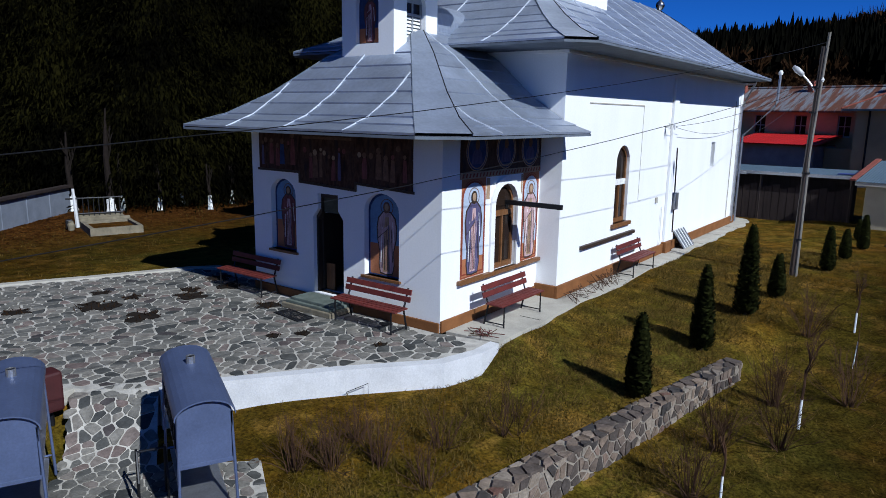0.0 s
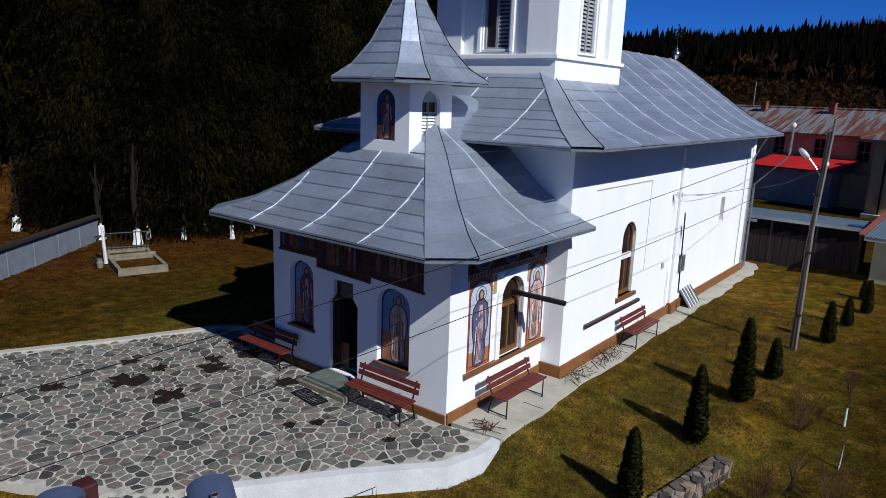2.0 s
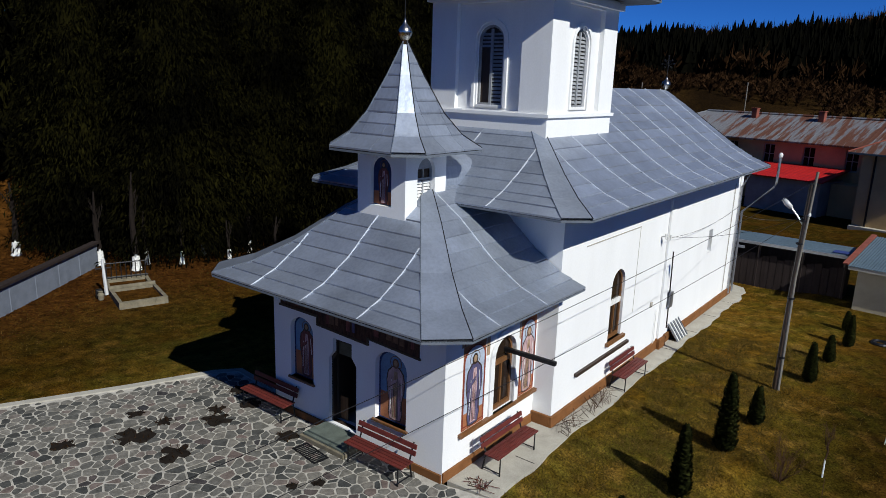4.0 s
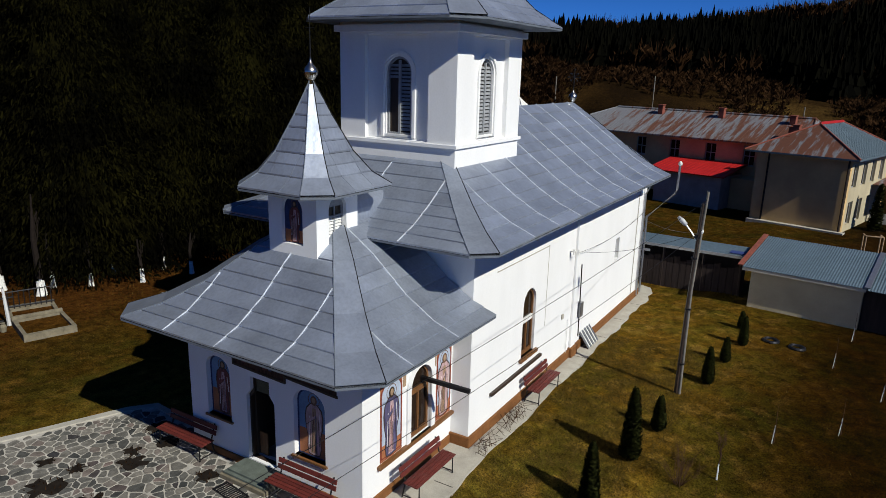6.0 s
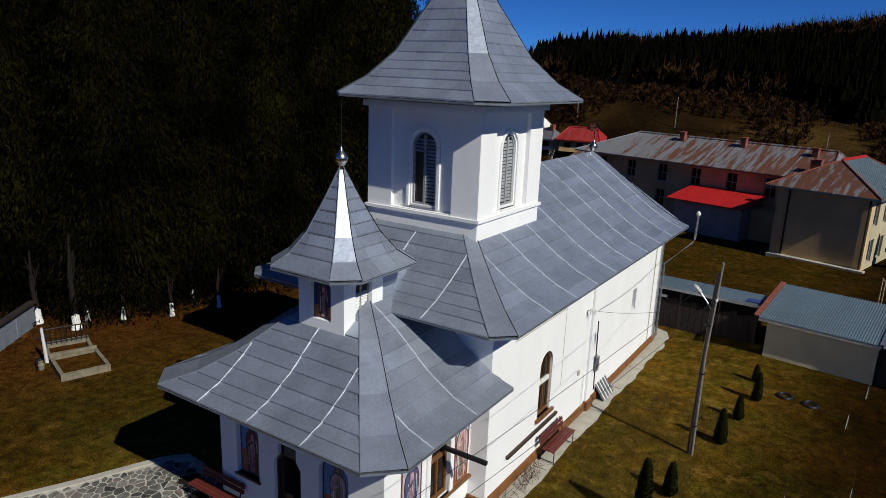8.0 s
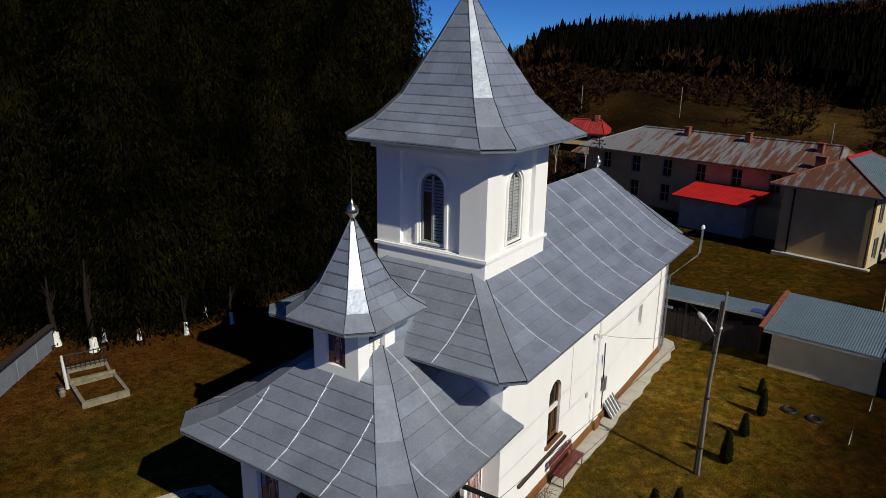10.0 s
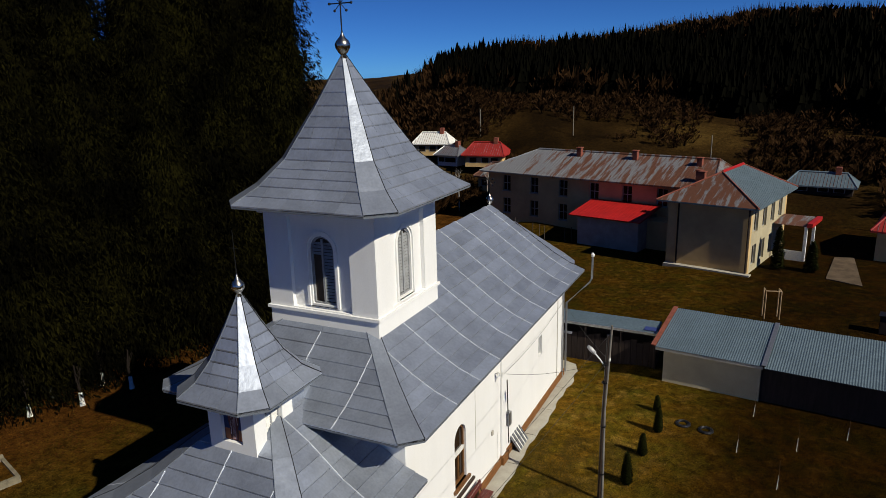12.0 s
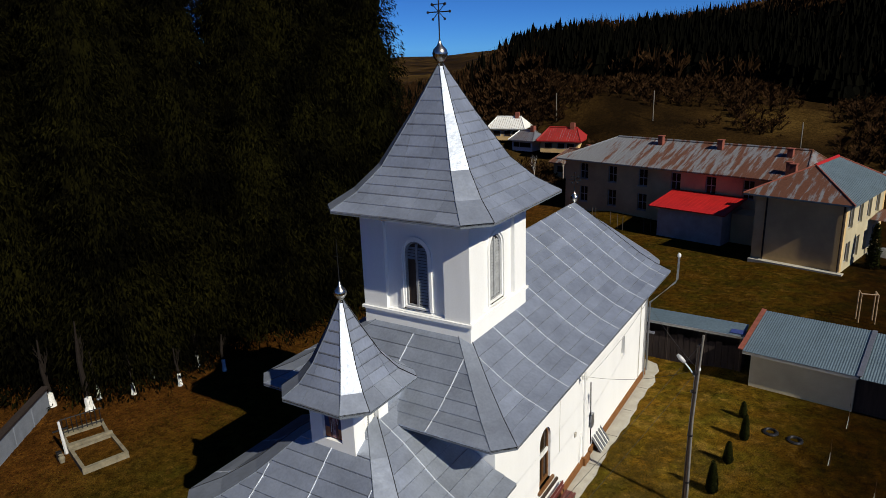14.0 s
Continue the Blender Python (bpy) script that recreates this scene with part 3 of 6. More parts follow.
for u0, u1, low in ((-5.2, -3.95, 2.99), (-3.8, -2.32, 2.78), (-2.18, -0.78, 2.86)):
    part("painted_band", slab(rect(u0, u1, low + 0.86, low + 0.92), [], lift_frieze(0.003), 0.002), UMBER, frieze)
    part("painted_field", slab(rect(u0, u1, low, low + 0.84), [], lift_frieze(0.002), 0.002), MURAL_DARK, frieze)
    u = u0 + 0.08
    while u < u1 - 0.08:
        h, w, v = rnd.uniform(0.5, 0.74), rnd.uniform(0.045, 0.085), low + rnd.uniform(0.0, 0.06)
        part("painted_block", slab([(u - w, v), (u + w, v), (u + w * 0.9, v + h * 0.45), (u + w * 0.7, v + h * 0.78), (u - w * 0.6, v + h * 0.8), (u - w * 0.95, v + h * 0.4)], [], lift_frieze(0.005), 0.002), rnd.choice(FRIEZE_PAINT), frieze)
        disc = [(u + w * 0.75 * math.cos(k * math.pi / 5), v + h * 0.89 + w * 0.8 * math.sin(k * math.pi / 5)) for k in range(10)]
        part("painted_disc", slab(disc, [], lift_frieze(0.006), 0.002), rnd.choice([UMBER, UMBER, OCHRE, ROBE_RED]), frieze)
        u += w * 2.0 + rnd.uniform(0.0, 0.06)
part("frieze_edge", slab([(-5.31, 2.88), (-3.93, 2.88), (-3.93, 2.67), (-2.20, 2.60), (-2.20, 2.75), (-0.66, 2.67), (-0.66, 2.72), (-2.25, 2.80), (-2.25, 2.65), (-3.88, 2.72), (-3.88, 2.93), (-5.31, 2.93)], [], facing_front(-0.035), 0.035), WOOD_DARK, church)
# doorway with its open leaf
door = part("door_frame", slab(door_loop, [[(u * 0.9 + DOOR[0] * 0.1, 0.26 + (v - 0.25) * 0.955) for u, v in door_loop]], facing_front(0.10), 0.12), WOOD_DARK, church)
part("transom_panel", slab(rect(DOOR[0] - 0.27, DOOR[0] + 0.27, 2.05, 2.44), [], facing_front(0.16), 0.04), varied("olive_panel", (0.10, 0.095, 0.06), 0.2, 5), door)
part("door_leaf", box(DOOR[0] - 0.43, DOOR[0] - 0.37, 0.22, 0.9, 0.27, 2.0, 0.01), WOOD_DARK, door, "brown wooden door leaf standing open inwards")
part("door_panel", box(DOOR[0] - 0.36, DOOR[0] - 0.10, 0.28, 0.32, 0.27, 0.88, 0.01), WOOD_BROWN, door, "orange-brown lower door panel")
part("porch_floor", box(PORCH_L + 0.35, -0.35, 0.35, NAVE_Y, 0.0, 0.24), CONCRETE, church)

# porch side wall, towards the sun
side = facing_x(0.0)
SIDE_WIN = (2.30, 0.46, 0.93, 2.78)
part("side_wall", slab(rect(0.35, NAVE_Y, 0.0, PORCH_TOP), [arch(SIDE_WIN[0], SIDE_WIN[1], SIDE_WIN[2], SIDE_WIN[3])], side, 0.35), PLASTER, church)
part("side_wall", box(PORCH_L, PORCH_L + 0.35, 0.35, NAVE_Y, 0.0, PORCH_TOP), PLASTER, church)
for u0, u1, robe in ((0.64, 1.50, ROBE_BLUE), (3.02, 3.74, ROBE_PINK)):
    p_side = facing_x(0.006)
    panel = part("painted_panel", slab(rect(u0, u1, 0.95, 2.96), [], p_side, 0.004), ORANGE, church, "arched painted panel with a robed shape")
    m = (u0 + u1) / 2
    lifted = lambda n: (lambda u, v, w: p_side(u, v, w + n))
    part("painted_sky", slab(arch(m, (u1 - u0) / 2 - 0.06, 1.36, 2.88, 0.3), [], lifted(0.003), 0.003), PALE_BLUE, panel)
    part("painted_arch", slab(arch(m, (u1 - u0) / 2 - 0.03, 1.02, 2.92, 0.33), [arch(m, (u1 - u0) / 2 - 0.06, 1.05, 2.88, 0.3)], lifted(0.005), 0.004), LINE_RED, panel)
    part("painted_arch", slab(arch(m, (u1 - u0) / 2 - 0.005, 0.97, 2.955, 0.36), [arch(m, (u1 - u0) / 2 - 0.02, 0.985, 2.94, 0.345)], lifted(0.005), 0.004), LINE_RED, panel)
    figure("robed_shape", m, 1.04, 1.74, p_side, robe, panel)
band = part("painted_band", slab(rect(0.57, 3.78, 2.96, 3.95), [], facing_x(0.008), 0.007), MURAL_DARK, church, "painted band with three roundels")
part("painted_strip", slab(rect(0.57, 3.78, 2.96, 3.09), [], facing_x(0.012), 0.003), OCHRE, band)
for k in range(26):                                       # a painted scroll along the strip
    u = 0.63 + k * 0.122
    part("painted_scroll", slab([(u, 2.985), (u + 0.05, 2.985), (u + 0.08, 3.06), (u + 0.04, 3.065)], [], facing_x(0.0155), 0.003), LINE_RED, band)
for u in (1.15, 2.25, 3.28):
    ring = lambda r: [(u + r * math.cos(k * math.pi / 12), 3.50 + r * 1.05 * math.sin(k * math.pi / 12)) for k in range(24)]
    part("painted_disc", slab(ring(0.36), [], facing_x(0.011), 0.002), NIGHT_BLUE, band)
    for r in (0.39, 0.34):
        part("painted_ring", slab(ring(r), [ring(r - 0.022)], facing_x(0.013), 0.003), OCHRE, band)
    part("painted_blob", slab([(u - 0.2, 3.24), (u + 0.2, 3.24), (u + 0.17, 3.44), (u + 0.07, 3.55), (u - 0.07, 3.55), (u - 0.17, 3.44)], [], facing_x(0.014), 0.002), ROBE_BLUE, band)
    part("painted_oval", slab([(u + 0.08 * math.cos(k * math.pi / 6), 3.62 + 0.1 * math.sin(k * math.pi / 6)) for k in range(12)], [], facing_x(0.015), 0.002), UMBER, band)
for u0, u1 in ((1.53, 1.66), (2.94, 3.0)):                # painted spandrels beside the window
    part("painted_spandrel", slab([(u0, 2.5), (u1, 2.5), (u1, 2.94), (u0, 2.94)], [], facing_x(0.006), 0.004), OCHRE, church)
surround = part("window_surround", slab(arch(SIDE_WIN[0], 0.62, 0.94, 2.95), [arch(SIDE_WIN[0], 0.46, 0.93, 2.78)], facing_x(0.05), 0.06), PLASTER, church)
part("window_sill", slab(rect(0.53, 3.86, 0.86, 0.94), [], facing_x(0.10), 0.11), WOOD_BROWN, church)


def arched_window(m, h, a, b, place, depth, bars, material=WOOD_BROWN, transom=WOOD_BROWN):
    lift = lambda n: (lambda u, v, w: place(u, v, w - depth + n))
    loop, inner = arch(m, h, a, b), arch(m, h - 0.07, a + 0.07, b - 0.07)
    win = part("window", slab(loop, [inner], lift(0.0), 0.08), material, church, "arched brown timber window")
    part("pane", slab(inner, [], lift(-0.04), 0.01), GLASS, win)
    for v, t in bars:
        part("glazing_bar", slab(rect(m - h + 0.05, m + h - 0.05, v - t, v + t), [], lift(0.012), 0.06), transom if v > a + 0.3 else material, win)
    part("glazing_bar", slab(rect(m - 0.03, m + 0.03, a + 0.05, bars[-1][0]), [], lift(0.006), 0.05), material, win)
    return win


arched_window(SIDE_WIN[0], SIDE_WIN[1], SIDE_WIN[2], SIDE_WIN[3], side, 0.07, [(1.0, 0.05), (2.14, 0.06)])
part("wall_bar", box(-0.2, 1.25, 2.45, 2.55, 2.30, 2.40, 0.01), IRON, church, "dark square bar standing out from the wall")

# nave walls
NAVE_X, NAVE_END = 0.55, 19.6
NAVE_L = 2 * CX - NAVE_X
NAVE_TOP = NAVE_EAVE + 0.3
nave = facing_x(NAVE_X)
NAVE_WIN, SLIT = (7.40, 0.45, 1.40, 3.48), (15.86, 0.24, 2.50, 3.38)
part("nave_wall", slab(rect(NAVE_Y, NAVE_END, 0.0, NAVE_TOP), [arch(NAVE_WIN[0], NAVE_WIN[1], NAVE_WIN[2], NAVE_WIN[3]), rect(SLIT[0] - SLIT[1], SLIT[0] + SLIT[1], SLIT[2], SLIT[3])], nave, 0.5), PLASTER, church)
part("nave_front_wall", box(NAVE_L, NAVE_X - 0.5, NAVE_Y, NAVE_Y + 0.4, 0.3, NAVE_TOP), PLASTER, church)
part("nave_rear_wall", box(NAVE_L + 0.5, NAVE_X - 0.5, NAVE_END - 0.4, NAVE_END, 0.0, NAVE_TOP), PLASTER, church)
part("nave_wall", box(NAVE_L, NAVE_L + 0.5, NAVE_Y + 0.4, NAVE_END, 0.0, NAVE_TOP), PLASTER, church)
arched_window(NAVE_WIN[0], NAVE_WIN[1], NAVE_WIN[2], NAVE_WIN[3], nave, 0.08, [(1.47, 0.05), (2.50, 0.075)], WOOD_BROWN, LIME)
part("window_sill", slab(rect(6.80, 8.02, 1.30, 1.40), [], facing_x(NAVE_X + 0.09), 0.3), WOOD_BROWN, church)
slit = part("slit_window", slab(rect(SLIT[0] - SLIT[1], SLIT[0] + SLIT[1], SLIT[2], SLIT[3]), [rect(SLIT[0] - 0.19, SLIT[0] - 0.02, SLIT[2] + 0.05, SLIT[3] - 0.05), rect(SLIT[0] + 0.02, SLIT[0] + 0.19, SLIT[2] + 0.05, SLIT[3] - 0.05)], facing_x(NAVE_X - 0.12), 0.04), LOUVRE, church, "narrow grey-framed window")
part("pane", slab(rect(SLIT[0] - 0.22, SLIT[0] + 0.22, SLIT[2] + 0.02, SLIT[3] - 0.02), [], facing_x(NAVE_X - 0.14), 0.01), GLASS, slit)
on_wall = lambda d0, d1, *rest: box(NAVE_X + d0, NAVE_X + d1, *rest)
part("pilaster", on_wall(0, 0.09, 11.0, 11.42, 0.35, NAVE_EAVE - 0.3, 0.02), PLASTER, church)
part("pilaster_foot", on_wall(0, 0.17, 10.92, 11.50, 0.0, 0.36, 0.02), PLINTH, church)
part("ledge_strip", on_wall(0, 0.015, 5.1, 8.66, 4.52, 4.55, 0.004), CONCRETE, church)
part("ledge_strip", on_wall(0, 0.008, 8.64, 8.665, 1.9, 4.52, 0.003), CONCRETE, church)
part("wall_rail", on_wall(0, 0.09, 4.95, 8.38, 1.00, 1.09, 0.01), WOOD_DARK, church, "long dark timber rail on the wall")
part("plinth", on_wall(0, 0.07, NAVE_Y - 0.07, NAVE_END, 0.0, 0.31, 0.015), PLINTH, church)
part("plinth", box(0.0, NAVE_X, NAVE_Y - 0.07, NAVE_Y, 0.0, 0.31, 0.015), PLINTH, church)
part("plinth", box(0.0, 0.05, 0.0, NAVE_Y - 0.08, 0.0, 0.24, 0.015), PLINTH, church)
part("plinth", box(PORCH_L, -3.65, -0.05, 0.0, 0.0, 0.20, 0.015), PLINTH, church)
part("plinth", box(-2.45, 0.0, -0.05, 0.0, 0.0, 0.20, 0.015), PLINTH, church)
part("nave_cornice", on_wall(0, 0.08, NAVE_Y - 0.08, NAVE_END, NAVE_EAVE - 0.14, NAVE_EAVE + 0.04), PLASTER, church)
part("nave_cornice", box(NAVE_L, NAVE_X, NAVE_Y - 0.09, NAVE_Y, NAVE_EAVE - 0.14, NAVE_EAVE + 0.04), PLASTER, church)
# the apse behind the nave
bm = bmesh.new()
ring = [(CX + 2.55 * math.cos(math.pi * k / 6), NAVE_END + 2.2 * math.sin(math.pi * k / 6)) for k in range(7)]
lows, tops = [bm.verts.new((x, y, 0.0)) for x, y in ring], [bm.verts.new((x, y, NAVE_TOP - 0.3)) for x, y in ring]
for k in range(6):
    bm.faces.new((lows[k], lows[k + 1], tops[k + 1], tops[k]))
bm.faces.new(tops)
part("apse_wall", bm, PLASTER, church)
bm = bmesh.new()
peak = bm.verts.new((CX, 18.32, NAVE_EAVE + 2.70))
ring = [bm.verts.new((CX + 3.9 * math.cos(math.pi * k / 8), 18.56 + 3.7 * math.sin(math.pi * k / 8), NAVE_EAVE - 0.02)) for k in range(9)]
under = [bm.verts.new(v.co - Vector((0, 0, 0.1))) for v in ring]
for k in range(8):
    bm.faces.new((ring[k], ring[k + 1], peak))
    bm.faces.new((ring[k], ring[k + 1], under[k + 1], under[k]))
bm.faces.new(under)
part("apse_roof", bm, SHEET, church, "grey zinc roof of the apse")
# services on the wall
NX = NAVE_X
part("downpipe", tube([(NX + 0.11, 11.62, 0.6), (NX + 0.11, 11.55, 1.9), (NX + 0.11, 11.46, 3.30)], 0.022, 8), TAR, church)
part("meter_box", on_wall(0, 0.17, 11.52, 11.80, 1.34, 1.88, 0.015), STEEL, church, "grey metal meter box")
part("bell_push", on_wall(0, 0.05, 10.08, 10.22, 1.68, 1.85, 0.01), CONCRETE, church)
part("wall_pipe", tube([(NX + 0.05, 10.62, 0.3), (NX + 0.05, 10.62, 1.45), (NX + 0.01, 10.76, 1.5)], 0.014, 6), LIME, church)
bm = tube([(NX + 0.01, 10.5, 3.95), (NX + 0.35, 10.55, 3.98)], 0.02, 6)
for k in range(3):
    tube([(NX + 0.15 + 0.08 * k, 10.45, 3.88), (NX + 0.15 + 0.08 * k, 10.45, 4.06)], 0.03, 6, bm)
part("cable_bracket", bm, LIME, church, "bracket with white cable insulators")
part("downpipe", tube([(NX + 0.07, 19.2, 0.1), (NX + 0.07, 19.2, 4.7), (NX + 0.5, 19.0, 5.55)], 0.045, 8), STEEL, church)
part("conduit", tube([(NX + 0.03, 18.4, 0.35), (NX + 0.03, 18.4, 4.9)], 0.015, 6), CONCRETE, church)

# towers
def tower_side(place, half, reach, z0, z1, rec, win, depth, louvre_open, material=PLASTER):
    """One face of a tower: a wall with a recess, an arched opening and its slatted shutters."""
    a, b, wh = win
    part("tower_wall", slab(rect(-reach, reach, z0, z1), [rect(-rec[0], rec[0], rec[1], rec[2])], place, depth), PLASTER, church)
    back = lambda u, v, w: place(u, v, w - depth)
    part("tower_recess", slab(rect(-reach + 0.2, reach - 0.2, z0 + 0.02, z1 - 0.02), [arch(0, wh, a, b)], back, 0.16), PLASTER, church)
    shutter = part("shutter_frame", slab(arch(0, wh, a, b), [arch(0, wh - 0.06, a + 0.05, b - 0.06)], lambda u, v, w: back(u, v, w - 0.05), 0.06), LOUVRE, church, "grey slatted shutter")
    part("shutter_backing", slab(arch(0, wh - 0.01, a + 0.01, b - 0.01), [], lambda u, v, w: back(u, v, w - 0.12), 0.03), WOOD_DARK, church)
    part("shutter_post", slab(rect(-0.035, 0.035, a, b - 0.1), [], lambda u, v, w: back(u, v, w - 0.04), 0.05), LOUVRE, shutter)
    v = a + 0.1
    while v < b - wh * 0.5:
        for s in (-1, 1):
            u0, u1 = (0.04, wh - 0.06) if s > 0 else (-wh + 0.06, -0.04)
            p = lambda u, vv, w: back(u, vv, w - 0.055 - (vv - v) * 0.5)
            if louvre_open < 0 or s > 0 or v > a + 1.4:
                part("slat", slab(rect(u0, u1, v, v + 0.065), [], p, 0.012), LOUVRE, shutter)
        v += 0.10


TX, TW, TY, T0, T1 = -2.68, 1.90, 6.85, 6.5, 11.25
for turn, opened in ((0, 1), (90, -1), (180, -1), (270, -1)):
    m = pose(TX, TY, 0, 0, 0, turn)
    place = lambda u, v, w, m=m: m @ Vector((u, -TW - w, v))
    tower_side(place, TW, TW if turn % 180 == 0 else TW - 0.14, T0, T1, (1.04, 7.80, 10.55), (7.93, 10.0, 0.41), 0.14, opened)
    ledge = lambda u, v, w, m=m: m @ Vector((u, -TW - 0.07 - w, v))
    wide = 1 if turn % 180 == 0 else 0
    part("tower_ledge", slab(rect(-TW - 0.07 * wide, TW + 0.07 * wide, 7.68, 7.77), [], ledge, 0.07), PLASTER, church)
    part("tower_cornice", slab(rect(-TW - 0.12 * wide, TW + 0.12 * wide, 10.62, 10.80), [], lambda u, v, w, m=m: m @ Vector((u, -TW - 0.12 - w, v)), 0.12), PLASTER, church)
    hood = lambda u, v, w, m=m: m @ Vector((u, -TW + 0.14 - 0.05 - w, v))
    part("window_moulding", slab(arch(0, 0.56, 7.86, 10.16), [arch(0, 0.47, 7.86, 10.07)], hood, 0.05), PLASTER, church)
SW, SY, S0, S1 = 0.74, 1.62, 4.7, 7.15
for turn in (0, 90, 180, 270):
    m = pose(CX, SY, 0, 0, 0, turn)
    place = lambda u, v, w, m=m: m @ Vector((u, -SW - w, v))
    part("turret_wall", slab(rect(-SW if turn % 180 == 0 else 0.2 - SW, SW if turn % 180 == 0 else SW - 0.2, S0, S1), [arch(0, 0.32, 5.66, 6.78)], place, 0.2), PLASTER, church)
    inset = lambda u, v, w, m=m: m @ Vector((u, -SW - w + 0.1, v))
    if turn == 0:
        niche = part("painted_niche", slab(arch(0, 0.32, 5.66, 6.78), [], inset, 0.05), NIGHT_BLUE, church)
        part("painted_ground", slab(rect(-0.3, 0.3, 5.68, 5.98), [], lambda u, v, w: inset(u, v, w + 0.004), 0.003), ORANGE, niche)
        figure("robed_shape", 0, 5.70, 1.0, inset, ROBE_RED, niche)
    else:
        sh = part("shutter_frame", slab(arch(0, 0.32, 5.66, 6.78), [rect(-0.27, -0.02, 5.71, 6.26), rect(0.02, 0.27, 5.71, 6.26), rect(-0.26, -0.02, 6.31, 6.52), rect(0.02, 0.26, 6.31, 6.52)], inset, 0.06), LOUVRE, church, "grey window with slatted lower shutters")
        part("pane", slab(arch(0, 0.30, 6.28, 6.75), [], lambda u, v, w: inset(u, v, w - 0.03), 0.02), GLASS, sh)
        part("shutter_backing", slab(rect(-0.29, 0.29, 5.68, 6.27), [], lambda u, v, w: inset(u, v, w - 0.07), 0.02), LOUVRE, church)
        for s in (-1, 1):
            for k in range(7):
                u0, u1, z0 = (0.02, 0.27, 5.73 + k * 0.075) if s > 0 else (-0.27, -0.02, 5.73 + k * 0.075)
                part("slat", slab(rect(u0, u1, z0, z0 + 0.05), [], lambda u, v, w: inset(u, v, w - 0.01 - (v - z0) * 0.5), 0.012), LIME, sh)
# the sheet-covered saddle between the turret and the nave roof
vault = [(0.62 * math.cos(math.pi * k / 10), 6.12 + 0.60 * math.sin(math.pi * k / 10)) for k in range(11)]
part("saddle", slab([(0.62, 5.2)] + vault + [(-0.62, 5.2)], [], lambda u, v, w: (CX + u, SY + SW + w, v), -1.5), SHEET, church, "rounded sheet saddle behind the turret")

in_turret = lambda x, y: abs(x - CX) < SW - 0.1 and abs(y - SY) < SW - 0.1
in_tower = lambda x, y: abs(x - TX) < TW - 0.1 and abs(y - TY) < TW - 0.1
sheet_roof("porch_roof", "flared grey zinc roof of the porch", -6.62, 1.22, -1.5, NAVE_Y - 0.02, [(0, PORCH_EAVE), (0.7, 4.13), (1.45, 4.60), (2.4, 5.42), (3.2, 5.95), (3.92, 6.35)], 0.68, 0.10, 1.66, 0.47, abut=True, skip=in_turret, lead=0.93, side_spacing=1.84)
sheet_roof("nave_roof", "long flared grey zinc roof of the nave", -7.12, 1.72, 2.28, 18.58, [(0, NAVE_EAVE), (0.7, 6.00), (1.4, 6.40), (2.5, 7.17), (3.5, 7.88), (4.42, 8.48)], 0.50, 0.08, 1.95, 0.47, far=0.06, skip=in_tower, lead=1.94, side_spacing=1.62)
tower_roof = sheet_roof("tower_roof", "tall flared zinc spire of the bell tower", TX - 2.86, TX + 2.86, TY - 2.86, TY + 2.86, [(0, 10.95), (0.65, 11.42), (1.28, 12.12), (2.1, 13.6), (2.82, 15.05)], 0.66, 0.06, 1.0, 0.36, seams=False)
turret_roof = sheet_roof("turret_roof", "small flared zinc spire over the porch", CX - 1.46, CX + 1.46, SY - 1.46, SY + 1.46, [(0, 6.98), (0.38, 7.28), (0.72, 7.76), (1.1, 8.58), (1.43, 9.38)], 0.52, 0.05, 0.8, 0.34, seams=False)
finial(TX, TY, 15.02, 0.70, church)
iron_cross(TX, TY, 15.68, 1.25, church)
finial(CX, SY, 9.34, 0.52, church)
part("lightning_rod", tube([(CX, SY, 9.8), (CX, SY, 10.95)], [0.016, 0.006], 6), IRON, church)
part("lightning_rod", tube([(CX - 0.13, SY, 10.5), (CX + 0.13, SY, 10.5)], 0.008, 5), IRON, church)
finial(CX, 18.3, 8.48, 0.55, church)
iron_cross(CX, 18.3, 9.0, 0.85, church)


# ---- the ground ----
def smooth(a, b, v):
    t = min(1.0, max(0.0, (v - a) / (b - a)))
    return t * t * (3 - 2 * t)


